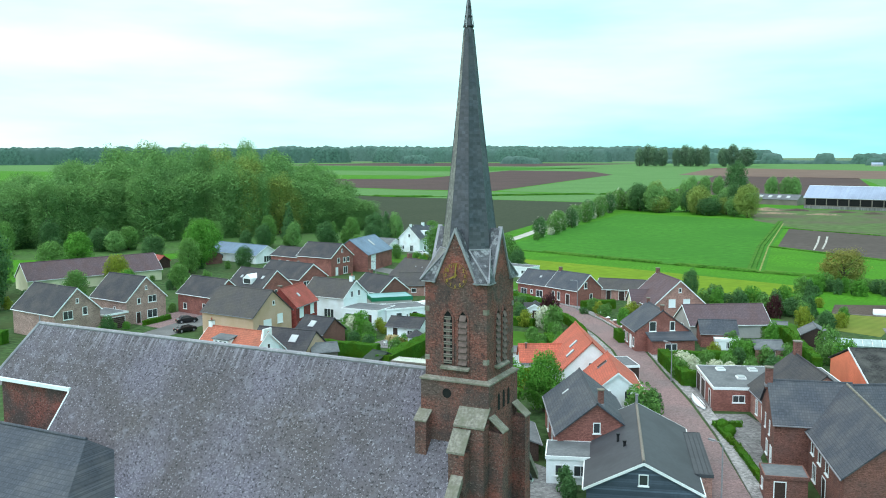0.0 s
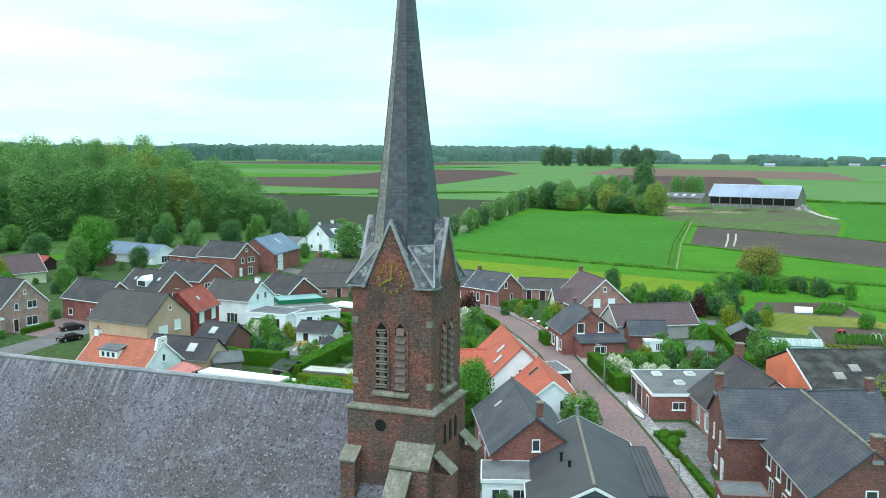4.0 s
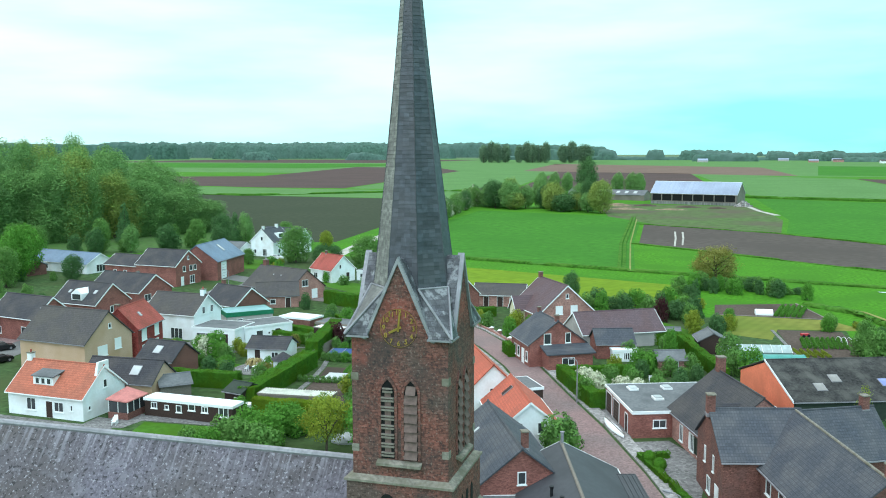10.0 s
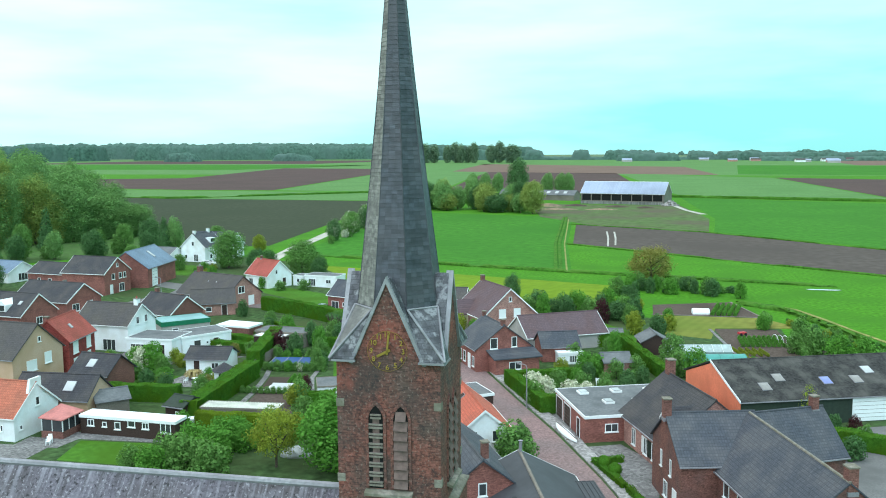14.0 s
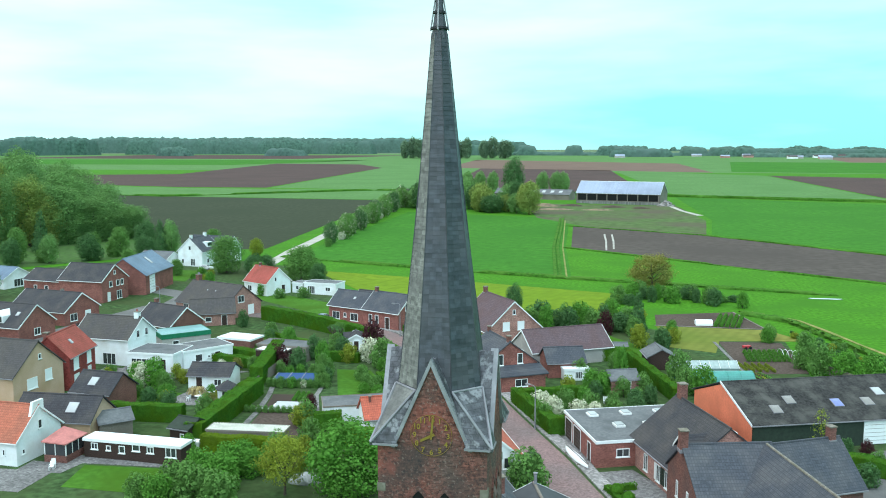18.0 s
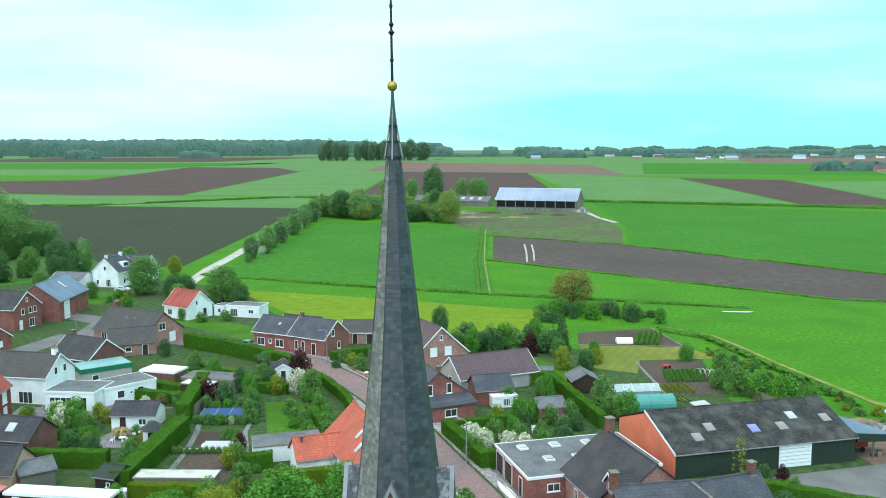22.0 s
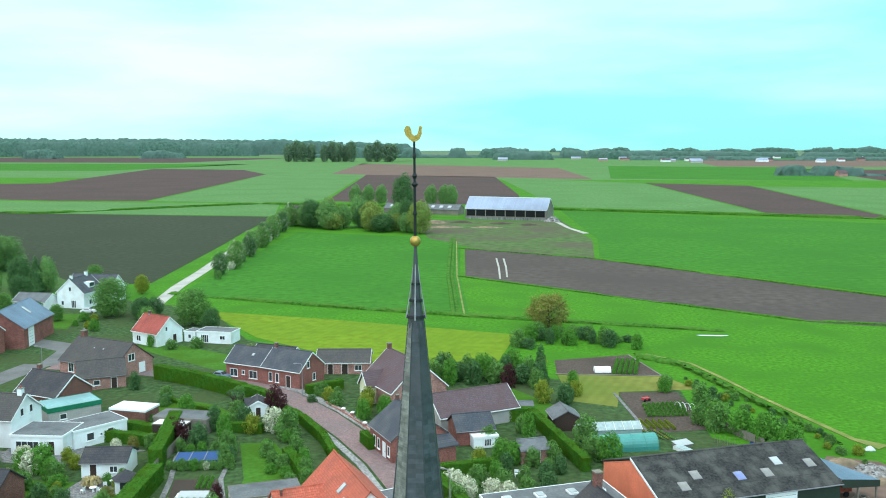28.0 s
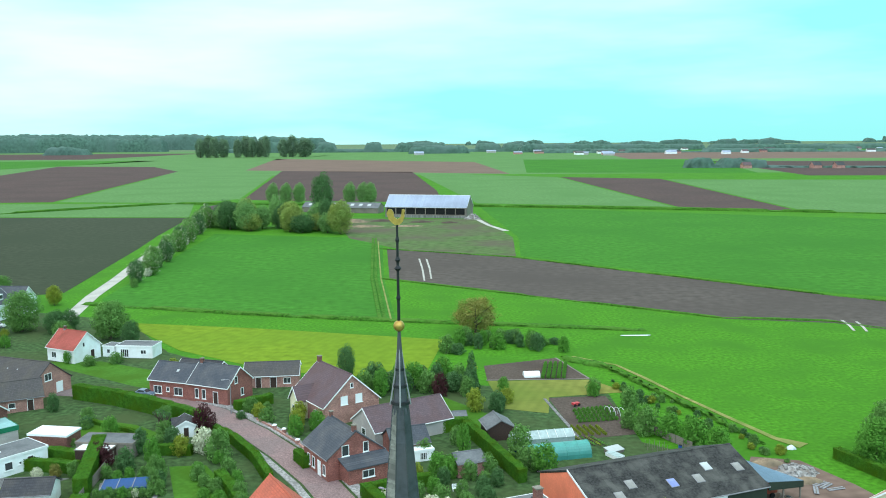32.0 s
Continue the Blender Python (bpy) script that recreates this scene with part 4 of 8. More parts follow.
for x, w in ((X1, .6), (XV + .8, .5)):
    part("gable_wall", plate([(x, RY - HW + .4, EZ), (x, RY + HW - .4, EZ), (x, RY, RZ - .3)], (-w, 0, 0)), M_TOWER, church)
for s in (-1, 1):
    part("nave_roof", plate([(XV, RY + s * HW, EZ), (X1, RY + s * HW, EZ), (X1, RY + s * .004, RZ), (XV, RY + s * .004, RZ)], (0, 0, .22)), M_NAVE, church, "old grey slate roof with moss and lichen")
    part("choir_roof", plate([(X0 - 1.6, RY + s * CH, CZ), (XV - .004, RY + s * CH, CZ), (XV - .004, RY + s * .004, RZ), (X0, RY + s * .004, RZ)], (0, 0, .22)), M_NAVE, church)
    part("gutter", boxes((XV, X1, RY + (-HW - .25 if s < 0 else HW), RY + (-HW if s < 0 else HW + .25), EZ - .15, EZ + .12)), M_TRIM, church)
    part("gutter", boxes((X0 - 1.9, XV - .1, RY + (-CH - .25 if s < 0 else CH), RY + (-CH if s < 0 else CH + .25), CZ - .15, CZ + .14)), M_TRIM, church, "white painted gutter")
    part("gable_coping", plate([(X1 - .4, RY + s * (HW + .2), EZ + .1), (X1 + .4, RY + s * (HW + .2), EZ + .1), (X1 + .4, RY + s * 2.6, RZ - 2.7), (X1 - .4, RY + s * 2.6, RZ - 2.7)], (0, 0, .5)), M_STONE, church)
rn = random.Random(4)
quads_n = []
sl = math.hypot(HW, RZ - EZ)
up_n, out_n = Vector((0, HW / sl, (RZ - EZ) / sl)), Vector((0, -(RZ - EZ) / sl, HW / sl))
v_n = 0.0
row_n = 0
while v_n < sl - .2:
    base_n = Vector((0, RY - HW, EZ + .23)) + up_n * v_n
    x = XV + (.16 if row_n % 2 else 0)
    while x < X1 - .5:
        lift, drop, wd = rn.uniform(.008, .024), rn.uniform(-.015, .015), .215
        p = base_n + Vector((x, 0, 0)) - up_n * drop
        quads_n += [p + out_n * lift, p + Vector((wd, 0, 0)) + out_n * (lift + rn.uniform(-.01, .012)), p + Vector((wd, 0, 0)) + up_n * .22 + out_n * .006, p + up_n * .22 + out_n * .006]
        x += .225
    v_n += .165
    row_n += 1
me = bpy.data.meshes.new("nave_slating")
me.from_pydata([tuple(q) for q in quads_n], [], np.arange(len(quads_n)).reshape(-1, 4).tolist())
me.materials.append(M_NAVE)
tagged(share("nave_slating", me, church, None, "uneven weathered grey roof slates"), kind="stuff")
part("choir_roof", plate([(X0 - 1.6, RY - CH, CZ), (X0 - 1.6, RY + CH, CZ), (X0, RY, RZ)], (0, 0, .22)), M_NAVE, church)
part("gutter", boxes((X0 - 1.9, X0 - 1.6, RY - CH - .25, RY + CH + .25, CZ - .15, CZ + .14)), M_TRIM, church)
part("verge", plate([(XV - .12, RY - HW, EZ), (XV - .12, RY - CH - .3, RZ - (CH + .3) * 1.183), (XV - .12, RY - CH - .3, RZ - (CH + .3) * 1.183 + .3), (XV - .12, RY - HW, EZ + .3)], (.1, 0, 0)), M_TRIM, church)
part("ridge_cap", tube(bmesh.new(), [(X0, RY, RZ + .2), (-2.3, RY, RZ + .2)], [.17, .17], 8), M_LEAD, church, "pale lead ridge")
part("ridge_post", tube(bmesh.new(), [(X0, RY, RZ), (X0, RY, RZ + .9)], [.07, .05], 6), M_LEAD, church)
part("hip_cap", tube(bmesh.new(), [(X0 - 1.6, RY - CH, CZ + .22), (X0, RY, RZ + .22)], [.13, .13], 6), M_LEAD, church)
# sacristy beside the choir
sx0, sx1, sy0, sy1, sz, sr = -44.5, -24.0, -13.0, -1.0, 8.8, 13.0
part("sacristy_wall", boxes((sx0 + .4, sx1 - .4, sy0 + .4, sy1, 0, sz)), M_TOWER, church)
ym = (sy0 + sy1) / 2
for pts in ([(sx0, sy0, sz), (sx1, sy0, sz), (sx1 - 3.6, ym, sr), (sx0 + 3.6, ym, sr)], [(sx0, sy1, sz), (sx1, sy1, sz), (sx1 - 3.6, ym, sr), (sx0 + 3.6, ym, sr)], [(sx1, sy0, sz), (sx1, sy1, sz), (sx1 - 3.6, ym, sr)], [(sx0, sy0, sz), (sx0, sy1, sz), (sx0 + 3.6, ym, sr)]):
    part("sacristy_roof", plate(pts, (0, 0, .2)), M_T_SLATE, church, "dark slate hipped roof")
part("gutter", boxes((sx0, sx1 + .25, sy0 - .25, sy0, sz - .1, sz + .15), (sx1, sx1 + .25, sy0, sy1, sz - .1, sz + .15)), M_TRIM, church)
part("ridge_cap", tube(bmesh.new(), [(sx0 + 3.6, ym, sr + .2), (sx1 - 3.6, ym, sr + .2)], [.14, .14], 8), M_T_SLATE, church)
part("tower_wall", boxes((-2.15, 2.15, -2.15, 2.15, 19.66, 25.9)), M_TOWER, church)
part("tower_base", boxes((-2.38, 2.38, -2.38, 2.38, 0, 19.5)), M_TOWER, church)
part("string_course", plate([(-2.47, -2.47, 19.5), (2.47, -2.47, 19.5), (2.47, 2.47, 19.5), (-2.47, 2.47, 19.5)], (0, 0, .1)), M_STONE, church)
bm = bmesh.new()
lo = [bm.verts.new((x * 2.44, y * 2.44, 19.6)) for x, y in ((-1, -1), (1, -1), (1, 1), (-1, 1))]
hi = [bm.verts.new((x * 2.14, y * 2.14, 19.76)) for x, y in ((-1, -1), (1, -1), (1, 1), (-1, 1))]
for i in range(4):
    bm.faces.new((lo[i], lo[(i + 1) % 4], hi[(i + 1) % 4], hi[i]))
bm.faces.new(hi)
part("weathering", bm, M_STONE, church)


def lancet(w, h, n=7):
    """The outline of a pointed window, from its middle bottom."""
    spring = h - w * 0.95
    out = [(-w / 2, 0), (w / 2, 0), (w / 2, spring)]
    for k in range(1, n):
        a = k / n * math.acos(0.5)
        out.append((w / 2 - w * (1 - math.cos(a)), spring + w * 0.95 * math.sin(a) / math.sin(math.acos(0.5))))
    out.append((0, h))
    return out + [(-x, z) for x, z in out[::-1][1:-2]] + [(-w / 2, spring)]


def louvre_window(m, missing=False):
    o = lancet(.62, 3.45)
    # A dark sheet on the solid wall replaces the opening's shaded depth.
    hole = part("belfry_opening", plate([(x, -.012, z) for x, z in o], (0, .02, 0)), M_DARK, church, "pointed belfry opening with painted shade")
    hole.matrix_basis = m
    surround = bmesh.new()
    out = lancet(.86, 3.65)
    inn = lancet(.62, 3.45)
    vo = [[surround.verts.new((x, y, z - (.0 if i else 0))) for i, (x, z) in enumerate(out)] for y in (-.07, .01)]
    vi = [[surround.verts.new((x, y, z)) for x, z in inn] for y in (-.07, .01)]
    for i in range(len(out)):
        j = (i + 1) % len(out)
        if i == 0:
            continue
        surround.faces.new((vo[0][i], vo[0][j], vi[0][j], vi[0][i]))
        surround.faces.new((vo[0][i], vo[0][j], vo[1][j], vo[1][i]))
        surround.faces.new((vi[0][i], vi[0][j], vi[1][j], vi[1][i]))
    bmesh.ops.recalc_face_normals(surround, faces=surround.faces)
    part("surround", surround, M_TOWER, hole)
    for k in range(8):
        z = .12 + k * .4
        wide = .29 if z < 2.6 else .22
        if missing:
            part("slat", boxes((-wide, wide, -.12, -.02, z + .12, z + .18), (-wide, wide, -.10, -.03, z - .02, z + .06)), M_WOOD_GREY, hole)
        else:
            part("slat", plate([(-wide, -.16, z - .05), (wide, -.16, z - .05), (wide, -.02, z + .3), (-wide, -.02, z + .3)], (0, .02, .03)), M_LOUVRE, hole)
    if missing:
        part("inner_post", boxes((-.14, .14, -.03, -.014, .3, 2.9)), M_LOUVRE, hole)


for turn in (0, 90, 180, 270):
    R = pose(0, 0, 0, 0, 0, turn)
    for x in (-.52, .52):
        louvre_window(R @ pose(x, -2.15, 20.55), x < 0 and turn == 0)
    ob = part("belfry_sill", plate([(-1.0, -2.42, 20.40), (1.0, -2.42, 20.40), (1.0, -2.1, 20.52), (-1.0, -2.1, 20.52)], (0, 0, -.12)), M_STONE, church)
    ob.matrix_basis = R
    # gable with its lead coping
    g = plate([(-1.4, -2.17, 25.9), (1.4, -2.17, 25.9), (0, -2.17, 29.0)], (0, .35, 0))
    ob = part("tower_gable", g, M_TOWER, church)
    ob.matrix_basis = R
    for s in (-1, 1):
        c = part("gable_coping", plate([(s * 1.60, -2.28, 25.72), (s * 1.44, -2.28, 25.72), (0, -2.28, 28.98), (0, -2.28, 29.26)], (0, .30, 0)), M_LEAD, church)
        c.matrix_basis = R
        r = part("gable_roof", plate([(s * 1.55, -2.1, 25.85), (0.0, -2.1, 29.12), (0.0, -1.0, 29.12), (s * 1.55, -1.0, 25.85)], (s * .06, 0, .03)), M_BROACH, church)
        r.matrix_basis = R
        # a broach's flank beside the gable, and the lead on its edge
        q = part("broach_flank", plate([(s * 2.36, -2.36, 25.86), (s * 1.36, -2.36, 25.86), (s * .72, -1.72, 27.8)], (0, 0, .06)), M_BROACH, church)
        q.matrix_basis = R
        h_ = part("hip_lead", tube(bmesh.new(), [(s * 2.38, -2.38, 25.92), (s * .74, -1.76, 27.86)], [.06, .05], 6), M_LEAD, church)
        h_.matrix_basis = R
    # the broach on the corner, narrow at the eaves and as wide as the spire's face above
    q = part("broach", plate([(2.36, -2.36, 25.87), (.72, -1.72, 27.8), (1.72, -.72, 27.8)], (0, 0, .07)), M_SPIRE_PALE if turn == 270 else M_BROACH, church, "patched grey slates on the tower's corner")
    q.matrix_basis = R
    q = part("broach_lead", tube(bmesh.new(), [(.72, -1.74, 27.86), (1.74, -.72, 27.86)], [.045, .045], 6), M_LEAD, church)
    q.matrix_basis = R
    for xe in (1.3, -2.4):
        e_ = part("eaves_lead", boxes((xe, xe + 1.1, -2.40, -2.3, 25.80, 25.88)), M_LEAD, church)
        e_.matrix_basis = R
    for zq in (20.75, 23.9):
        part("corner_stone", boxes((1.88, 2.18, -2.18, -1.85, zq, zq + .32), m=R), M_STONE, church)

# spire in courses of slates
spire = part("spire_core", tube(bmesh.new(), [(0, 0, 25.4), (0, 0, 29), (0, 0, 35), (0, 0, 41.6)], [1.95 / .924, 1.52 / .924, .86 / .924, .27 / .924], 8), M_SPIRE, church)
spire.rotation_euler = (0, 0, radians(22.5))


def spire_r(z):
    return float(np.interp(z, [25.4, 29, 35, 41.6], [1.95, 1.52, .86, .27]))


def slate_rows(z0, z1, faces):
    """Corners of the overlapping slates on some faces of the spire."""
    rs = random.Random(8)
    z, out = z0, []
    while z < z1:
        r0, r1 = spire_r(z) + .024, spire_r(z + .19) + .01
        for f in faces:
            R = Matrix.Rotation(radians(45 * f), 4, "Z")
            h0, h1 = r0 * .4142, r1 * .4142
            n = max(int(2 * h0 / .24), 1)
            for k in range(n):
                u0, u1, d = 2 * k / n - 1 + .006, 2 * (k + 1) / n - 1 - .006, rs.uniform(-.006, .007)
                out.append([R @ Vector(p) for p in ((u0 * h0, -r0 - d, z), (u1 * h0, -r0 - d, z), (u1 * h1, -r1, z + .2), (u0 * h1, -r1, z + .2))])
        z += .175
    return out


for quad in slate_rows(38.1, 41.4, (0, 1)):
    part("spire_slate", plate(quad, (quad[1] - quad[0]).cross(quad[3] - quad[0]).normalized() * -.015), M_SPIRE, church)
slates = bmesh.new()
for quad in slate_rows(27.9, 38.1, range(6)) + slate_rows(38.1, 41.4, (2, 3, 4, 5)):
    slates.faces.new([slates.verts.new(p) for p in quad])
tagged(part("spire_slating", slates, M_SPIRE, church, "overlapping dark spire slates"), kind="stuff")
# Faces 6 and 7 carry the paler slate.
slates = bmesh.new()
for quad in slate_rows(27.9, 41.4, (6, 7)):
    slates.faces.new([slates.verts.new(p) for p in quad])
tagged(part("spire_slating", slates, M_SPIRE_PALE, church, "pale slates on the west and southwest faces"), kind="stuff")
for f in range(8):
    a = radians(22.5 + 45 * f)
    part("spire_hip", tube(bmesh.new(), [(math.cos(a) * spire_r(zz) / .924, math.sin(a) * spire_r(zz) / .924, zz) for zz in (28, 33, 37, 41.6)], [.035] * 4, 4), M_SPIRE, church)
part("spire_tip", tube(bmesh.new(), [(0, 0, 41.4), (0, 0, 42.6), (0, 0, 44.4)], [.33, .16, .05], 8), M_SPIRE, church, "grey lead spire tip")
for zz, rr in ((41.75, .36), (42.35, .26), (42.95, .17)):
    part("tip_collar", tube(bmesh.new(), [(0, 0, zz), (0, 0, zz + .09)], [rr, rr * .95], 12), M_IRON, church)
for a in range(4):
    x, y = math.cos(a * 1.57) * .3, math.sin(a * 1.57) * .3
    part("tip_strut", tube(bmesh.new(), [(x * 1.2, y * 1.2, 41.7), (x * .6, y * .6, 42.8), (0, 0, 44.3)], [.035, .03, .02], 5), M_LEAD, church)
bm = bmesh.new()
bmesh.ops.create_uvsphere(bm, u_segments=20, v_segments=12, radius=.2, matrix=Matrix.Translation((0, 0, 44.55)))
part("ball", bm, M_GOLD, church, "gilded ball", smooth=True)
part("vane_rod", tube(bmesh.new(), [(0, 0, 44.7), (0, 0, 48.15)], [.055, .04], 8), M_IRON, church)
for zz, rr in ((45.55, .08), (46.6, .13), (46.9, .1), (47.6, .07)):
    part("rod_knob", tube(bmesh.new(), [(0, 0, zz - .1), (0, 0, zz), (0, 0, zz + .1)], [.05, rr, .05], 8), M_IRON, church)
cock = [(-.36, .26), (-.43, .48), (-.34, .64), (-.2, .62), (-.13, .5), (-.11, .33), (.02, .25), (.15, .31), (.20, .46), (.22, .62), (.31, .64), (.36, .56), (.32, .5), (.33, .35), (.25, .15), (.11, .04), (-.06, .02), (-.19, .1)]
part("weathercock", plate([(x * .82, -.05, 48.1 + zz * .9) for x, zz in cock], (0, .1, 0)), M_GOLD, church, "gilded weathercock")
for ob in church.children:
    if ob.name.split(".")[0] in ("spire_core", "spire_tip", "tip_collar", "tip_strut", "ball", "vane_rod", "rod_knob", "weathercock", "spire_hip", "spire_slating", "spire_slate"):
        lean_m = Matrix.Identity(4)
        lean_m[0][2], lean_m[0][3] = -0.006, 0.006 * 29
        ob.data.transform(ob.matrix_basis.inverted() @ lean_m @ ob.matrix_basis)

# clock
clock = part("clock", tube(bmesh.new(), [(0, -2.19, 26.25), (0, -2.24, 26.25)], [.05, .05], 10), M_GOLD, church, "gilt clock ring with numerals and pointers")
ring = bmesh.new()
for k in range(40):
    a0, a1 = 2 * math.pi * k / 40, 2 * math.pi * (k + 1) / 40
    for r0, r1 in ((.805, .815),):
        v = [(math.sin(a) * r, -2.21, 26.25 + math.cos(a) * r) for a, r in ((a0, r0), (a1, r0), (a1, r1), (a0, r1))]
        poly(ring, v, (0, .03, 0))
part("ring", ring, M_GOLD, clock)
for k in range(1, 13):
    fc = bpy.data.curves.new("numeral", "FONT")
    fc.body, fc.size, fc.align_x, fc.align_y, fc.extrude, fc.offset = str(k), .29, "CENTER", "CENTER", .012, .004
    tmp = bpy.data.objects.new("numeral", fc)
    scene.collection.objects.link(tmp)
    bpy.context.view_layer.update()
    me = bpy.data.meshes.new_from_object(tmp.evaluated_get(bpy.context.evaluated_depsgraph_get()))
    bpy.data.objects.remove(tmp)
    me.materials.clear()
    me.materials.append(M_GOLD)
    a = 2 * math.pi * k / 12
    share("numeral", me, clock, pose(math.sin(a) * .66, -2.21, 26.25 + math.cos(a) * .66, 90))
for ang, ln, wd in ((6, .70, .04), (243, .48, .05)):
    hand = boxes((-wd, wd, -2.25, -2.23, -.14, ln))
    ob = part("clock_hand", hand, M_GOLD, clock)
    ob.matrix_basis = Matrix.Translation((0, 0, 26.25)) @ Matrix.Rotation(radians(ang), 4, "Y")
# oculus and buttresses
oc = part("oculus", tube(bmesh.new(), [(-.5, -2.36, 18.75), (-.5, -2.42, 18.75)], [.42, .40], 20), M_TOWER, church)
# The oculus gets its inner shade from a near-black disc.
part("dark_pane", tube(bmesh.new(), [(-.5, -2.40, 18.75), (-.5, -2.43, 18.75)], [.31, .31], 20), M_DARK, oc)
part("buttress", boxes((-2.45, -1.65, -3.1, -2.3, 9, 16.9)), M_TOWER, church)
part("buttress_cap", plate([(-2.52, -3.18, 16.9), (-1.58, -3.18, 16.9), (-1.58, -2.3, 17.5), (-2.52, -2.3, 17.5)], (0, 0, .1)), M_STONE, church)
for bx in ((.45, 2.38, -3.2, -2.3, 0, 17.0), (2.3, 3.3, -2.35, -1.5, 0, 16.6), (2.3, 3.3, 1.5, 2.35, 0, 16.6), (.4, 1.45, -4.1, -3.2, 0, 15.5)):
    part("buttress", boxes(bx), M_TOWER, church)
part("buttress_cap", plate([(.32, -4.2, 15.5), (1.53, -4.2, 15.5), (1.53, -3.2, 16.7), (.32, -3.2, 16.7)], (0, 0, .14)), M_STONE, church, "long sloping limestone slab")
# Small lancets: black plates painted as their unlit insides.
for y in (-.8, .0, .8):
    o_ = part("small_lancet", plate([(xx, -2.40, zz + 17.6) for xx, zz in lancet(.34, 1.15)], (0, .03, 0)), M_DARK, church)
    o_.matrix_basis = pose(0, 0, 0, 0, 0, 90) @ pose(y, 0, 0)
part("buttress_cap", plate([(.37, -3.3, 16.95), (2.46, -3.3, 16.95), (2.46, -2.3, 18.0), (.37, -2.3, 18.0)], (0, 0, .13)), M_STONE, church)
for y in (-2.4, 1.45):
    part("buttress_cap", plate([(3.36, y, 16.6), (3.36, y + .95, 16.6), (2.3, y + .95, 17.5), (2.3, y, 17.5)], (0, 0, .08)), M_STONE, church)


# ---- houses west of the church ----
house("house", "white rendered house with dark tiled roof and white chimney", (-86.0, 103.2), (-75.2, 102.4), 7.6, 4.6, 4.0, M_WHITE, M_T_BROWN,
      [("r", -1.2, 4.4, .9, 1.3, "w"), ("r", 1.2, 4.4, .9, 1.3, "w"), ("f", 1.6, .1, 2.6, 2.0, "p"), ("r", -.5, .1, 1.6, 2, "p")], [(4.6, 0, 6.6, 8.6, .8, M_WHITE, 1)])
flat_building("flat_annex", "white flat-roofed house extension", ((-74.2, 95.8), (-65.8, 95.8), 6.6), 3.1, M_WHITE, [("f", -1.5, .7, 3.8, 1.5, "p"), ("f", 2.4, .1, .9, 2.1, "d")], "annex", domes=())
flat_building("flat_annex", "white flat-roofed rear extension with door", ((-65.3, 98.4), (-59.8, 105.4), 6.0), 3.0, M_WHITE, [("f", -1.8, .9, 1.3, 1.3, "w"), ("f", 1.6, .05, .9, 2.1, "d"), ("f", 0, 1.3, .5, .5, "w")], "annex")
house("house", "tan rendered house with brown tiled roof", (-89.5, 78.0), (-76.6, 76.8), 9.0, 4.9, 5.0, M_TAN, M_T_BROWN,
      [("r", -1.4, 2.4, 2.0, 1.6, "s"), ("r", 1.9, 2.9, 1.4, 1.7, "s"), ("r", .3, 6.4, .6, .8, "w")], trim=False)
house("house", "bright red brick house with red tiled roof", (-79.0, 82.4), (-80.5, 91.2), 8.3, 5.2, 3.2, M_REDPAINT, M_T_RED,
      [("f", -2.3, 2.9, 1.7, 1.9, "s"), ("f", 2.2, 2.9, 1.5, 2.1, "s"), ("f", -2.3, .3, 1.7, 1.9, "s"), ("f", 2.2, .05, 1.0, 2.2, "D")], [(-4.0, .4, 7, 8.9, .7)], [(-1, -.6, .5, .7, .9)], trim=False)
house("house", "beige brick house with dark roof and white bargeboards", (-122.5, 81.2), (-110.8, 79.6), 9.1, 4.8, 4.7, M_BRICK_BEIGE, M_T_DARK,
      [("r", -1.8, 3.9, .8, 1.2, "w"), ("r", 1.4, 3.9, 2.0, 1.4, "b"), ("r", 0, 6.6, .5, .8, "w"), ("r", 1.3, .7, 2.4, 1.7, "b"), ("r", -2.0, 0, .9, 2.2, "d"), ("f", 2, 2.2, .7, 1.2, "w"), ("f", 4, 1, .6, .6, "w")])
house("house", "beige brick house with dark roof beside the lane", (-124.5, 64.4), (-110.8, 62.6), 9.1, 4.8, 4.7, M_BRICK_BEIGE, M_T_DARK,
      [("r", -2.0, 3.6, 2.0, 1.6, "b"), ("r", 1.5, 4.0, 1.0, 1.5, "w"), ("r", 0, 6.4, .6, .9, "w"), ("r", -1.0, .6, 2.2, 1.6, "b")], [(1, 0, 8, 9.1, .3)])
flat_building("garage", "low dark garage between the beige houses", ((-118, 69.8), (-110.9, 69.0), 5.2), 3.0, M_BRICK_BEIGE, [("r", 2.6, .05, 3.6, 2.2, "G")], "garage")
house("house", "cream farmhouse with a long purple tiled roof", (-170, 96), (-157.5, 128), 6.8, 3.0, 5.0, M_CREAM, M_T_PURPLE,
      [("r", 0, 1, 1.2, 1.2, "w"), ("f", 6, .9, 1.3, 1.3, "b"), ("f", 9, .9, 1.3, 1.3, "b"), ("f", -4, .9, 1.3, 1.3, "b")])
house("house", "dark red brick house with a dark tiled roof", (-112.6, 95), (-101, 93), 7.4, 4.2, 4.0, M_BRICK_RED, M_T_DARK,
      [("l", 0, 3.8, 1, 1.5, "w"), ("f", 3.5, .8, 2.2, 1.8, "b"), ("f", -3.5, .9, 1.2, 1.3, "w")])
house("house", "brick bungalow with dark roof and white gable trim", (-121.0, 133.2), (-106.0, 130.6), 6.2, 2.9, 4.9, M_BRICK_RED, M_T_DARK,
      [("r", -2.4, .7, 1.9, 1.6, "b"), ("r", 1.6, 1.2, 1.6, 1.2, "s"), ("f", -2, .7, 2.2, 1.5, "b"), ("f", 3, .8, 1.6, 1.4, "b")], [(2, 0.4, 6, 6.6, .5)])
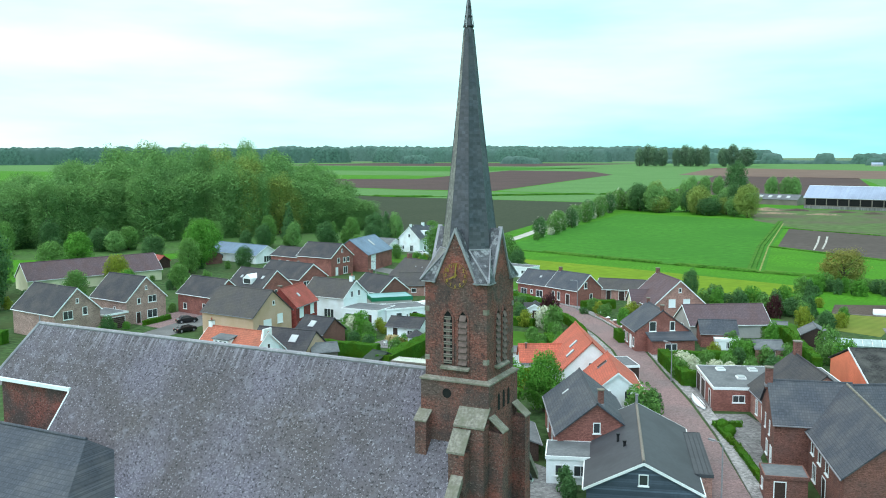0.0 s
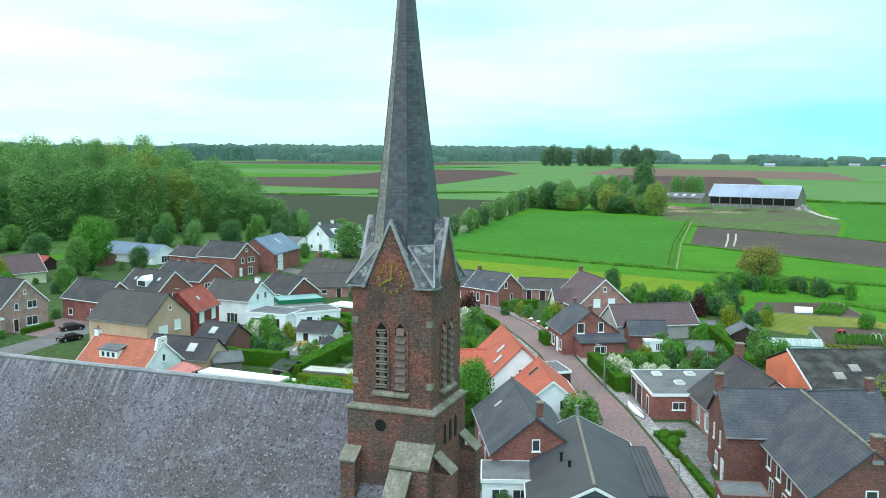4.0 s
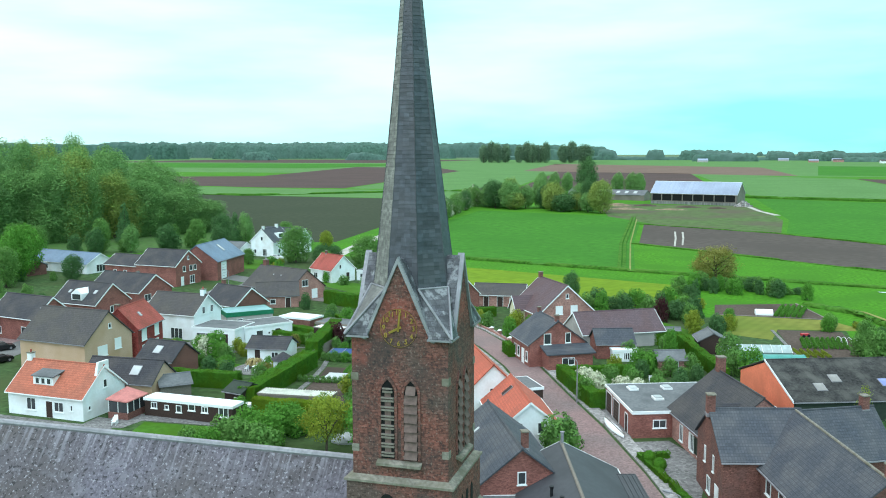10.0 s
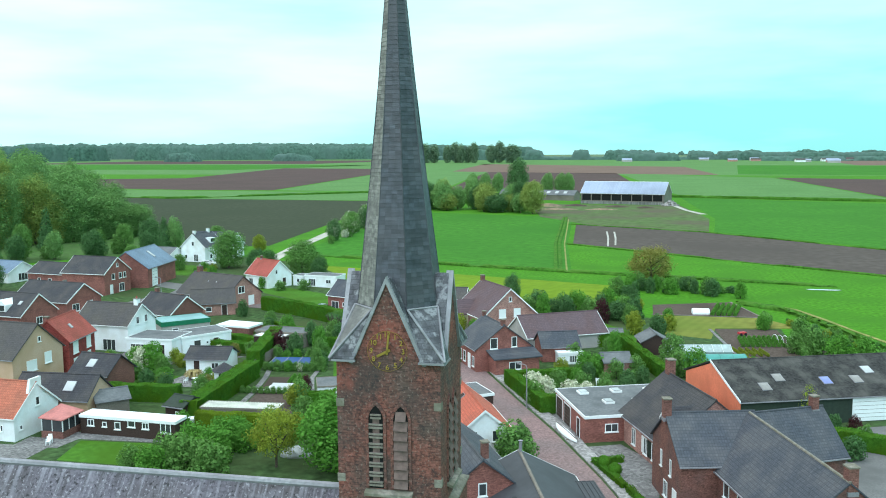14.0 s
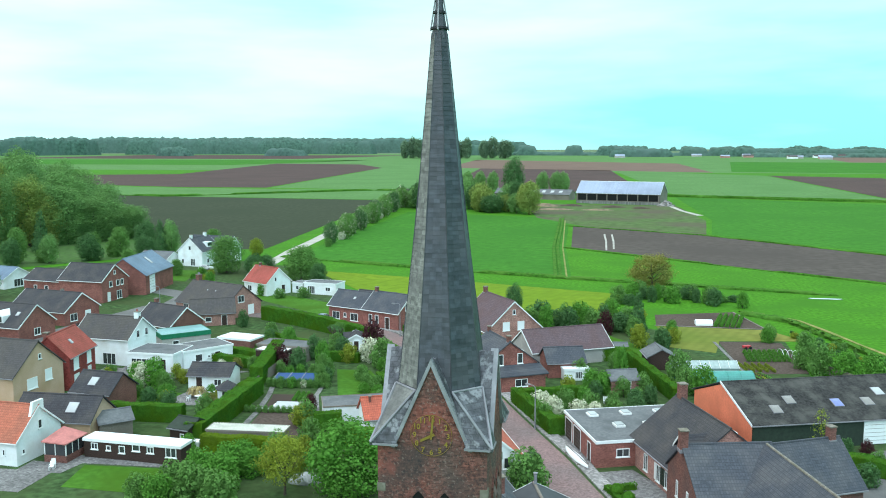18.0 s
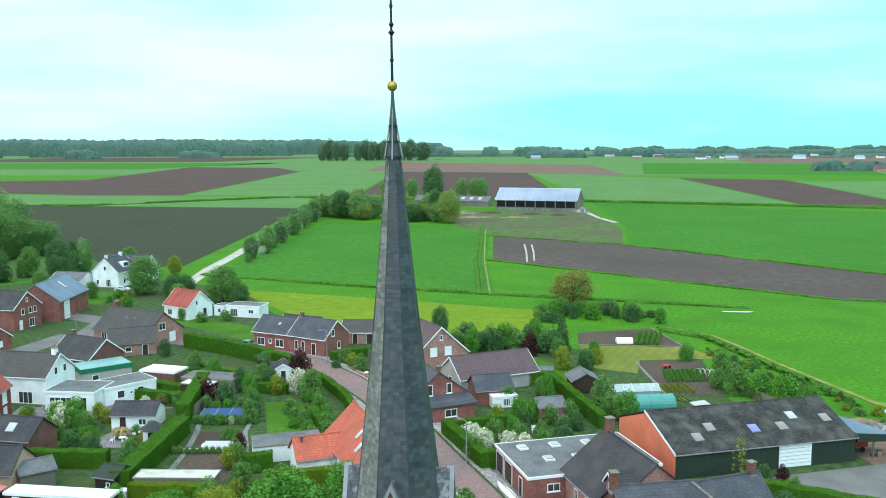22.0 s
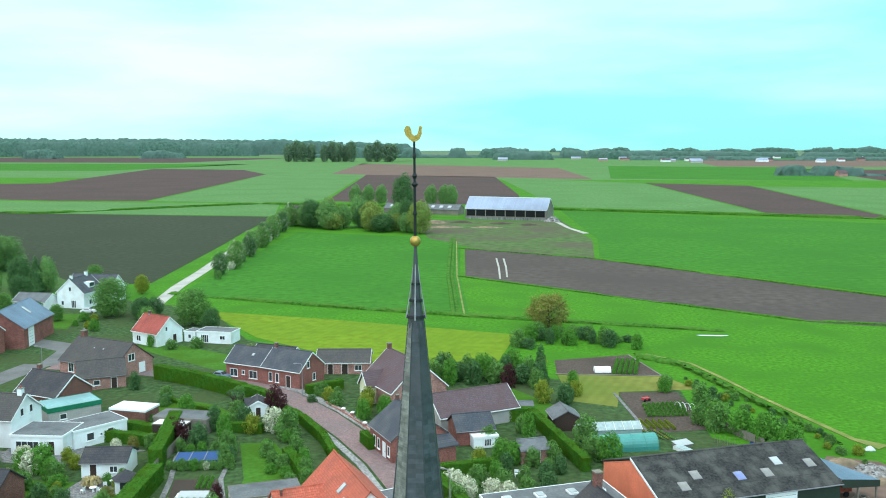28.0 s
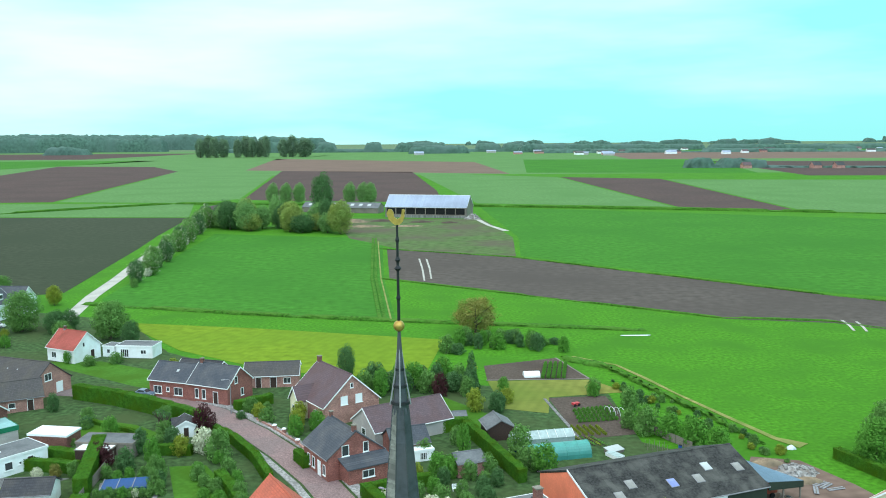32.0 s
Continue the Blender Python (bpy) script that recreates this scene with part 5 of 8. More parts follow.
dorm = house("house", "dark roofed house with a white dormer", (-116.5, 116), (-104.8, 114.4), 6.6, 3.0, 4.6, M_BRICK_RED, M_T_DARK,
             [("r", 0, .8, 1.6, 1.4, "b"), ("f", -3, .8, 1.8, 1.4, "b")], (), [(-1, 3.6, .55, .8, 1.0), (-1, -3.2, .5, .7, .9)])
part("dormer", plate([(-.9, -4.3, 3.6), (1.9, -4.3, 3.6), (1.9, -4.3, 4.9), (.5, -4.3, 5.9), (-.9, -4.3, 4.9)], (0, 3.2, 0)), M_TRIM, dorm)
part("dormer_window", boxes((-.6, 1.6, -4.35, -4.31, 3.75, 4.8)), M_GLASS, dorm)
house("house", "two-storey dark brick house with a dark roof", (-126.5, 157.2), (-114.2, 156.0), 8.6, 5.2, 4.8, M_BRICK_RED, M_T_DARK,
      [("r", -1.6, 3.5, 1.1, 1.4, "w"), ("r", 1.0, 3.5, 1.1, 1.4, "w"), ("r", 2.6, 3.5, 1.0, 1.4, "w"), ("r", 0, 6.4, .7, .9, "w"), ("r", 1.4, .3, 1.8, 2.0, "b"), ("r", -2.4, .05, .9, 2.2, "D")])
house("house", "lower brick wing with dark roof", (-138.5, 160), (-127.2, 158), 6.6, 4.4, 4.0, M_BRICK_RED, M_T_DARK, [("f", -2, 1.6, 1.0, 1.6, "w"), ("f", 1.5, 1.8, 1.2, 1.4, "w")], category="house wing")
house("barn", "brick barn with a blue sheet roof and tall white door", (-116.2, 163), (-118.8, 181), 9.0, 5.0, 5.6, M_BRICK_RED, M_BLUE_ROOF,
      [("f", -5, .1, 3.2, 4.4, "g")], (), [(-1, 1, .6, 1.2, 2.6)], category="barn", trim=False)
house("house", "white bungalow with a blue sheet roof", (-173.8, 173.5), (-150.6, 168.8), 5.2, 2.7, 4.6, M_WHITE, M_BLUE_ROOF,
      [("r", 0, .3, 3.0, 2.0, "p"), ("f", 7, .7, 1.8, 1.4, "b"), ("f", 3.5, .3, .9, 2.0, "D"), ("f", -5, .7, 1.8, 1.4, "b")])
house("shed", "brick shed with a blue sheet roof", (-172, 160.5), (-163.5, 158.5), 4.2, 2.6, 3.4, M_BRICK_BROWN, M_BLUE_ROOF, [("f", 1, .8, 1.2, 1.0, "w")], category="shed", trim=False)
house("shed", "small red roofed garden shed", (-176, 146), (-170.5, 145), 3.6, 2.2, 2.0, M_WOOD_DARK, M_T_RED, [], category="shed", trim=False)
fw = house("house", "white farmhouse with dark gabled roof", (-125.5, 214.5), (-124.2, 224.5), 8.6, 4.6, 4.4, M_WHITE, M_T_SLATE,
           [("l", 0, 5, .9, 1.3, "w"), ("l", -1.0, .2, 1.6, 2.2, "p"), ("l", 2.6, .9, .9, 1.3, "w"), ("f", -2, .9, 1.2, 1.4, "w"), ("f", 2.5, .9, 1.4, 1.4, "b")], [(-4.2, 0, 8, 9.6, .7, M_WHITE), (3, 0, 8, 9.8, .8, M_WHITE)])
part("dormer", boxes((-1, 1.6, -3.6, -1.2, 5.6, 7.2)), M_TRIM, fw)
part("dormer_window", boxes((-.8, 1.4, -3.66, -3.61, 5.9, 7.0)), M_GLASS, fw)
house("house", "grey roofed wing of the white farmhouse", (-131.5, 229), (-117, 227.5), 8.0, 4.2, 4.2, M_WHITE, M_T_SLATE, [("f", 4, .9, 1.4, 1.4, "b")], category="house wing")
house("shed", "low grey roofed outbuilding of the farmhouse", (-141, 215), (-130.5, 213.5), 4.4, 2.5, 3.4, M_WHITE, M_BITUMEN, [("f", 2, .8, 1.2, 1.1, "w")], category="shed")
house("house", "pink brick bungalow with a brown roof", (-89.8, 149.2), (-75.2, 143.2), 6.7, 2.7, 5.3, M_BRICK_PINK, M_T_BROWN,
      [("r", -.6, 3.2, 1.8, 1.5, "b"), ("r", 2.2, .2, 1.5, 2.1, "D"), ("f", -4.5, .5, 1.6, 1.9, "b"), ("f", -1.8, .5, 1.4, 1.9, "b"), ("f", 2.5, .8, 1.6, 1.2, "w")], [(-6.6, .3, 5.8, 8.0, 1.0, M_BRICK_BROWN, 2)], [(-1, -1, .62, .25, .3), (-1, 1.6, .62, .25, .3)], trim=False)
house("house", "pink brick garage wing with brown roof", (-82.8, 134.0), (-75.0, 138.2), 4.9, 2.6, 4.2, M_BRICK_PINK, M_T_BROWN,
      [("f", -1, .9, 1.2, 1.0, "w"), ("f", 2.2, .05, 1.0, 2.1, "d"), ("l", 0, .8, 1.2, 1.2, "w")], category="garage", trim=False)
house("house", "small white house with a red tiled roof", (-86.4, 175.5), (-78.6, 171.3), 6.6, 3.2, 3.8, M_WHITE, M_T_RED,
      [("f", -2.2, .8, 1.6, 1.4, "b"), ("f", 1.6, .8, 1.4, 1.4, "b"), ("r", -1, 3.4, .7, 1.1, "w"), ("r", 1.4, .3, 1.0, 2.0, "d")], [(-2.6, 0, 6.3, 7.4, .5)])
flat_building("flat_annex", "low white flat-roofed outbuilding", ((-72.8, 173.6), (-64.0, 172.4), 5.0), 2.9, M_WHITE, [("f", -2.4, .2, 2.0, 1.9, "p"), ("f", 2.2, 1.0, 1.4, 1.0, "b")], "annex")
flat_building("flat_annex", "small white link building", ((-76.4, 174.8), (-73.4, 174.0), 3.5), 2.6, M_WHITE, [("f", 0, .9, .9, 1.0, "w")], "annex")

# white cottage with the orange roof, and its garden
orw = house("house", "white cottage with a faded orange pantile roof", (-73.9, 57.4), (-62.0, 56.9), 6.2, 3.0, 3.9, M_WHITE, M_T_FADED,
            [("f", -2.2, .8, 1.5, 1.6, "b"), ("f", .7, .05, 1.0, 2.1, "d"), ("f", 2.2, .9, 1.5, 1.3, "b"), ("f", 4.2, 1.2, .4, .8, "w"), ("r", .2, 3.4, .7, 1.1, "w"), ("r", -2.8, 1.2, .5, .6, "w")], [(-5.7, 0, 5.4, 7.1, .7, M_WHITE, 1)], trim=True, gutter=True)
part("gable_parapet", plate([(5.72, -1.4, 5.2), (5.72, 0.9, 5.55), (5.72, .9, 6.9), (5.72, -.9, 6.9)], (.35, 0, 0)), M_WHITE, orw)
dm = part("dormer", boxes((-2.6, .6, -3.0, -1.2, 3.9, 5.0)), M_TRIM, orw)
part("dormer_roof", plate([(-2.8, -3.2, 4.98), (.8, -3.2, 4.98), (.8, -.6, 5.5), (-2.8, -.6, 5.5)], (0, 0, .12)), M_BITUMEN, dm)
for k in range(3):
    window(dm, pose(-1.9 + k * .92, -3.0, 4.0), .72, .85, sill=False)
con = thing("conservatory", "glazed porch with a red tiled roof and brick foot", "porch", pose(-58.6, 57.0, 0) @ Matrix.Diagonal((.7, .85, 1, 1)))
part("low_wall", boxes((-2.2, 2.0, -2.2, 2.2, 0, .9)), M_BRICK_BROWN, con)
part("lean_roof", plate([(-2.3, -2.6, 2.5), (2.3, -2.6, 2.35), (2.3, 2.5, 2.35), (-2.3, 2.5, 3.0)], (0, 0, .14)), M_PINK_SHEET, con)
for x, y in ((-2.1, -2.1), (-.1, -2.1), (1.9, -2.1), (1.9, -.7), (1.9, .7), (1.9, 2.1)):
    part("post", boxes((x - .07, x + .07, y - .07, y + .07, .9, 2.4)), M_TRIM, con)
part("glazing", boxes((-2.0, 1.86, -2.12, -2.08, .9, 2.35), (1.9, 1.94, -2.05, 2.05, .9, 2.3)), M_GLASS, con)
house("house", "long dark roofed outhouse with a roof window", (-69.4, 64.4), (-58.7, 65.0), 5.2, 2.8, 3.0, M_TAN, M_T_DARK, [("r", 0, .9, 1.0, 1.0, "w")], (), [(-1, 2.2, .5, 1.4, 1.6)], category="outhouse", trim=False)
house("shed", "brick shed with a dark roof and roof window", (-69.4, 77.2), (-63.0, 76.6), 5.0, 2.8, 3.0, M_BRICK_BROWN, M_T_DARK, [], (), [(-1, -.4, .5, 1.3, 1.5)], category="shed", trim=False)
house("shed", "grey felt-roofed wooden lean-to", (-59.2, 64.4), (-56.3, 67.2), 3.2, 2.3, 1.8, M_WOOD_GREY, M_BITUMEN, [], category="shed", trim=False)
flat_building("garden_shed", "long dark brown shed with a white roof", ((-56.5, 57.6), (-43.6, 57.2), 2.4), 2.3, M_WOOD_DARK,
                   [("f", -5.0, 1.1, .9, .8, "b"), ("f", -3.1, 1.1, .6, .6, "w"), ("f", -1.3, .9, .8, .9, "w"), ("f", .6, 1.3, 1.0, .9, "w"), ("f", 2.5, 1.2, .9, .8, "b"), ("f", 5.2, .9, 1.4, 1.2, "b")], "shed", M_TRIM)
house("shed", "small dark green garden hut", (-48.6, 66.4), (-45.8, 65.8), 2.8, 2.0, 2.0, M_WOOD_DARK, M_GREEN_SHEET, [("f", .5, .8, .6, .6, "w")], category="shed", trim=False)
house("garden_house", "white summer house with a dark roof", (-58.8, 89.6), (-52.4, 90.4), 3.6, 2.3, 2.6, M_WHITE, M_T_DARK, [("f", -1.5, .1, .9, 2.0, "d"), ("f", 1.4, .8, 1.2, 1.0, "b")], category="garden house", trim=False)
flat_building("workshop", "workshop with a turquoise felt roof", ((-75.6, 109.6), (-69.2, 115.8), 6.0), 2.9, M_CEMENT, [("f", -2, .7, 1.2, 1.0, "w")], "workshop", M_TURQ, M_GREEN_TRIM, t=.75)
flat_building("shed", "low shed with a white roof", ((-66.5, 113.4), (-59.6, 112.2), 4.2), 2.2, M_BRICK_BROWN, [], "shed", M_TRIM)
flat_building("shed", "grey shed with a pale sheet roof", ((-56.4, 108.0), (-47.0, 107.0), 4.5), 2.6, M_WOOD_GREY, [], "shed", M_BITUMEN, M_WOOD_GREY)
flat_building("shed", "small white roofed lean-to", ((-55.5, 105.3), (-50.0, 104.6), 2.6), 2.25, M_WOOD_DARK, [], "shed", M_TRIM, M_WOOD_GREY, t=.1)
house("house", "dark roofed house behind the workshop", (-86.0, 124.0), (-76.5, 120.5), 6.0, 2.9, 4.2, M_BRICK_BROWN, M_T_DARK, [("f", 2, .8, 1.4, 1.2, "b")], [(-4, .5, 5.6, 6.9, .7)])

# ---- houses along the road ----
house("house", "low red brick row house with a dark roof", (-54.0, 145.6), (-45.4, 142.4), 6.2, 3.5, 3.6, M_BRICK_RED, M_T_SLATE,
      [("f", -2.6, .7, 1.9, 1.6, "b"), ("f", -.2, 1.3, .7, .9, "w"), ("f", 2.2, .7, 2.0, 1.6, "b")], (), [(-1, 1, .55, .6, .7)])
house("house", "red brick row house with a grey blue roof", (-45.0, 142.2), (-36.4, 138.2), 6.7, 3.6, 3.9, M_BRICK_RED, M_T_SLATE,
      [("f", -2.6, .8, .9, 1.9, "w"), ("f", -.9, .8, .9, 1.9, "w"), ("f", 1.9, .05, 1.0, 2.4, "d"), ("r", -1.2, 3.8, .9, 1.4, "w"), ("r", .6, 1, .9, 1.5, "w")], [(-4.2, 0, 6.2, 7.6, .6)])
house("house", "dark roofed back wing of the row", (-50.8, 150.5), (-41.8, 147.5), 5.4, 3, 3.2, M_BRICK_RED, M_T_DARK, [], category="house wing", lights=[(-1, 1, .5, .8, 1)])
house("shed", "low pink brick outbuilding with a brown roof", (-37.8, 150.6), (-26.8, 151.6), 4.3, 2.5, 4.0, M_BRICK_PINK, M_T_BROWN,
      [("f", -2.6, .05, 1.0, 2.1, "d"), ("f", 0.4, .05, 1.2, 2.1, "d"), ("f", 3.2, .8, 1.5, 1.2, "b"), ("l", 0, .8, 1.2, 1.2, "w")], category="outbuilding")
vil = house("house", "large brick villa with a purple brown roof", (-20.6, 135.2), (-13.4, 124.6), 8.6, 3.6, 5.6, M_BRICK_PINK, M_T_PURPLE,
            [("r", -1.6, 3.4, 1.4, 1.6, "s"), ("r", 1.4, 3.4, 1.4, 1.6, "s"), ("r", 0, 6.3, .6, .9, "w"), ("f", 3.5, .7, 1.4, 1.7, "b")], [(-6.0, 0, 8, 9.6, .7)])
part("porch_gable", plate([(-3.6, -7.4, 0), (-.2, -7.4, 0), (-.2, -7.4, 3.4), (-1.9, -7.4, 5.6), (-3.6, -7.4, 3.4)], (0, 4, 0)), M_CREAM, vil)
for s in (-1, 1):
    part("porch_roof", plate([(-1.9, -7.7, 5.75), (-1.9 + s * 2.0, -7.7, 3.2), (-1.9 + s * 2.0, -2.6, 3.2), (-1.9, -2.6, 5.75)], (0, 0, .14)), M_T_PURPLE, vil)
    part("bargeboard", plate([(-1.9, -7.76, 5.6), (-1.9, -7.76, 5.95), (-1.9 + s * 2.05, -7.76, 3.35), (-1.9 + s * 2.05, -7.76, 3.05)], (0, .06, 0)), M_TRIM, vil)
window(vil, pose(-1.9, -7.4, .7), 1.6, 1.7, None, None, 1)
house("barn", "long brick barn with a purple brown roof", (-10.6, 114.6), (2.2, 122.2), 5.5, 2.6, 4.3, M_CEMENT, M_T_PURPLE, [("l", 0, .8, 1.4, 1.4, "w")], category="barn")
house("shed", "small red brick shed with a grey roof", (-6.2, 107.4), (-0.4, 109.4), 4.3, 2.5, 2.8, M_BRICK_RED, M_T_SLATE, [("f", 1.5, 1.2, .4, .6, "w"), ("f", 2.3, 1.2, .4, .6, "w")], category="shed", trim=False)
rh2 = house("house", "red brick house with a grey slate roof", (-15.2, 106.4), (-10.6, 98.6), 7.0, 3.6, 4.6, M_BRICK_RED, M_T_SLATE,
            [("r", -1.7, 3.5, 1.2, 1.7, "w"), ("r", 1.7, 3.6, .9, 1.6, "w"), ("f", -2.6, .7, 1.0, 1.7, "w"), ("f", -.8, .7, 1.0, 1.7, "w"), ("f", 1.4, .05, 1.0, 2.3, "D"), ("f", 3.2, .7, .9, 1.6, "w")], [(-4.2, 0, 6.4, 7.8, .5), (4.1, 0, 6.4, 7.9, .6)], trim=False)
part("porch_wall", boxes((4.52, 7.6, -2.6, 4.6, 0, 2.5)), M_BRICK_RED, rh2)
part("lean_roof", plate([(4.5, -3.0, 3.3), (4.5, 5.0, 3.3), (8.0, 5.0, 2.5), (8.0, -3.0, 2.5)], (0, 0, .16)), M_T_SLATE, rh2)
window(rh2, pose(7.6, .6, .8, 0, 0, 90), 2.0, 1.2, None, None, 1)
flat_building("garage", "flat-roofed red brick garage with wooden doors", ((-0.6, 77.6), (3.9, 66.2), 17.3), 3.15, M_BRICK_RED, [("f", -4.3, .05, 2.6, 2.5, "G"), ("f", -.9, .05, 2.6, 2.5, "G"), ("f", 3.6, .05, 1.0, 2.2, "d"), ("r", 3.2, 1.2, 1.6, 1.0, "b")], "garage", domes=[(-3.6, 2.8), (-3.6, 7.2), (1.0, 4.6), (1.2, 8.4), (-3.4, 11.6), (-3.2, 15.4)])
hp = house("house", "pink brick house with a dark roof and white shutters", (13.0, 71.2), (17.8, 59.6), 7.7, 3.2, 5.6, M_BRICK_PINK, M_T_DARK,
           [("f", 1.4, .6, 1.0, 1.9, "b"), ("f", 3.6, .6, 1.0, 1.9, "b"), ("f", -2, .6, 1.0, 1.9, "b"), ("r", 0, 4.2, 1, 1.3, "w"), ("f", 5.4, .05, 1.0, 2.3, "D")], [(-5.4, 0.2, 6.6, 9.4, .9)], trim=False)
for x in (.6, 2.2, 2.8, 4.4):
    part("shutter", boxes((x - .22, x + .22, -5.68, -5.61, .6, 2.5)), M_TRIM if x in (.6, 4.4) else M_GREEN_SHEET, hp)
dh = part("dormer", plate([(3.2, -4.4, 4.0), (5.2, -4.4, 4.0), (5.2, -4.4, 5.4), (4.2, -4.4, 6.5), (3.2, -4.4, 5.4)], (0, 3.6, 0)), M_BRICK_PINK, hp, "pink brick dormer with white trim")
for s_ in (-1, 1):
    part("dormer_roof", plate([(4.2, -4.7, 6.6), (4.2 + s_ * 1.25, -4.7, 5.2), (4.2 + s_ * 1.25, -1.6, 5.2), (4.2, -1.6, 6.6)], (0, 0, .12)), M_T_DARK, dh)
    part("bargeboard", plate([(4.2, -4.76, 6.45), (4.2, -4.76, 6.75), (4.2 + s_ * 1.3, -4.76, 5.3), (4.2 + s_ * 1.3, -4.76, 5.05)], (0, .05, 0)), M_TRIM, dh)
window(dh, pose(4.2, -4.4, 4.3), .8, 1.1)
house("house", "large red brick house with a dark tiled roof", (12.6, 50.2), (20.6, 52.4), 8.8, 5.4, 4.6, M_BRICK_OLD, M_T_SLATE,
           [("l", -1.5, 3.2, .5, 1.6, "w"), ("l", 1.5, 3.2, .5, 1.6, "w"), ("l", 0, .6, 1.2, 1.6, "b"), ("l", -2.8, .05, 1.0, 2.2, "D")], [(-4.2, 0, 8, 10.3, .75, M_BRICK_BROWN)], trim=False)
house("house", "wing of the large house with a dark tiled roof", (20.4, 51.6), (25.6, 34.6), 8.8, 4.9, 4.6, M_BRICK_OLD, M_T_SLATE,
      [("f", -3, 3.0, 1.2, 1.4, "w"), ("f", 0, 3.0, 1.2, 1.4, "w"), ("f", 3, 3.0, 1.2, 1.4, "w"), ("r", 0, 4.4, 1.0, 1.2, "w"), ("f", -2, .5, 1.4, 1.8, "b"), ("f", 2, .05, 1.2, 2.2, "d")], [(8.6, .3, 7.6, 10.0, .8)], category="house wing", trim=False, ridge=M_STONE)
house("house", "rear wing with dark tiled roof and brick chimney", (20.8, 52.6), (27.5, 56.2), 8.6, 5.0, 3.8, M_BRICK_OLD, M_T_SLATE, [], [(3.0, 0, 8, 9.8, .7)], category="house wing", trim=False)
shed = house("farm_shed", "long dark fibre-cement shed with an orange gable", (19.3, 83.3), (43.8, 92.6), 6.4, 3.3, 8.2, M_GREEN_SHEET, M_FIBRE,
             [("f", 4.0, .1, 4.6, 3.0, "g")], (), [(-1, -8.8, .30, 1.3, 1.6, M_OLD_LIGHT), (-1, -6.2, .5, 1.3, 1.6, M_OLD_LIGHT), (-1, -.2, .38, 1.3, 1.6, M_BLUE_LIGHT), (-1, 4.0, .38, 1.3, 1.6, M_OLD_LIGHT), (-1, 6.6, .6, 1.3, 1.6, M_SKYLIGHT), (-1, 11.2, .48, 1.3, 1.6, M_OLD_LIGHT)], trim=False, category="shed")
_, LS = frame_of((19.3, 83.3), (43.8, 92.6))
part("painted_gable", plate([(-LS / 2 - .04, -8.1, 0), (-LS / 2 - .04, 8.1, 0), (-LS / 2 - .04, 8.1, 3.2), (-LS / 2 - .04, 0, 6.25), (-LS / 2 - .04, -8.1, 3.2)], (-.05, 0, 0)), M_ORANGE_PAINT, shed, "bright orange painted gable")
part("verge_board", plate([(-LS / 2 - .3, -8.6, 3.2), (-LS / 2 - .3, -8.6, 3.5), (-LS / 2 - .3, 0, 6.7), (-LS / 2 - .3, 0, 6.4)], (-.08, 0, 0)), M_TRIM, shed)
part("lean_roof", plate([(LS / 2 + .35, 6.5, 4.0), (LS / 2 + .35, -8.0, 3.6), (LS / 2 + 6.5, -8.0, 2.9), (LS / 2 + 1.6, 6.5, 3.6)], (0, 0, .12)), M_BLUE_ROOF, shed, "blue sheet lean-to roof")
part("fascia", plate([(LS / 2 + .4, -8.1, 2.5), (LS / 2 + 6.5, -8.1, 2.1), (LS / 2 + 6.5, -8.1, 2.98), (LS / 2 + .4, -8.1, 3.68)], (0, .08, 0)), M_GREEN_SHEET, shed, "dark green fascia")
for x, y in ((6.2, -7.8), (3.2, -7.8), (3.6, 0)):
    part("post", boxes((LS / 2 + x - .1, LS / 2 + x + .1, y - .1, y + .1, 0, 3.0)), M_WOOD_GREY, shed)
house("house", "house with an orange pantile roof and roof windows", (-20.2, 81.0), (-13.2, 67.6), 7.2, 3.2, 4.2, M_WHITE, M_T_ORANGE, [("r", 0, 3, 1, 1.4, "w"), ("f", 2, .8, 1.2, 1.3, "w")], (), [(-1, 1.6, .62, .9, 1.5), (-1, 4.2, .42, .9, 1.5)], trim=False)
house("house", "low orange roofed wing", (-26.4, 73.0), (-19.4, 76.6), 4.6, 2.6, 2.6, M_WHITE, M_T_ORANGE, [], [(-3.0, -.6, 3.6, 5.0, .3)], trim=False, category="house wing")
house("house", "white gabled house with an orange pantile roof", (-11.2, 68.4), (-6.4, 57.2), 5.9, 3.0, 3.5, M_WHITE, M_T_ORANGE, [("r", -1.2, 2.4, .8, 1.3, "w"), ("r", 1.2, 2.4, .8, 1.3, "w"), ("r", 0, .4, .9, 1.6, "w")], (), [(-1, -2, .7, .9, 1.6, M_WOOD_DARK)], trim=True)
flat_building("shed", "small dark flat-roofed shed by the road", ((-13.8, 78.6), (-10.6, 73.8), 2.6), 2.8, M_WOOD_DARK, [], "shed")
house("house", "red brick house with a long dark grey roof", (-10.0, 52.6), (-3.4, 38.8), 7.0, 3.7, 4.2, M_BRICK_RED, M_T_SLATE, [("r", 0, 3.8, .8, 1.2, "w"), ("f", 2, .8, 1.2, 1.5, "w"), ("f", -3, .8, 1.2, 1.5, "w")], [(6.2, .6, 6.2, 8.2, .6)], [(-1, -3, .5, .6, 1.0)], trim=False)
bg = house("house", "bungalow with dark grey sheet roof and white gable trim", (-1.2, 46.6), (4.6, 27.6), 5.3, 2.7, 5.2, M_BOARDS, M_SHEET, [("r", 0, 3.2, .9, 1.1, "w")], [])
for x, y in ((1.0, -2.2), (3.2, -1.6)):
    part("vent_pipe", tube(bmesh.new(), [(x, y, 4.0), (x, y, 5.0), (x, y, 5.25)], [.14, .14, .22], 10), M_IRON, bg)
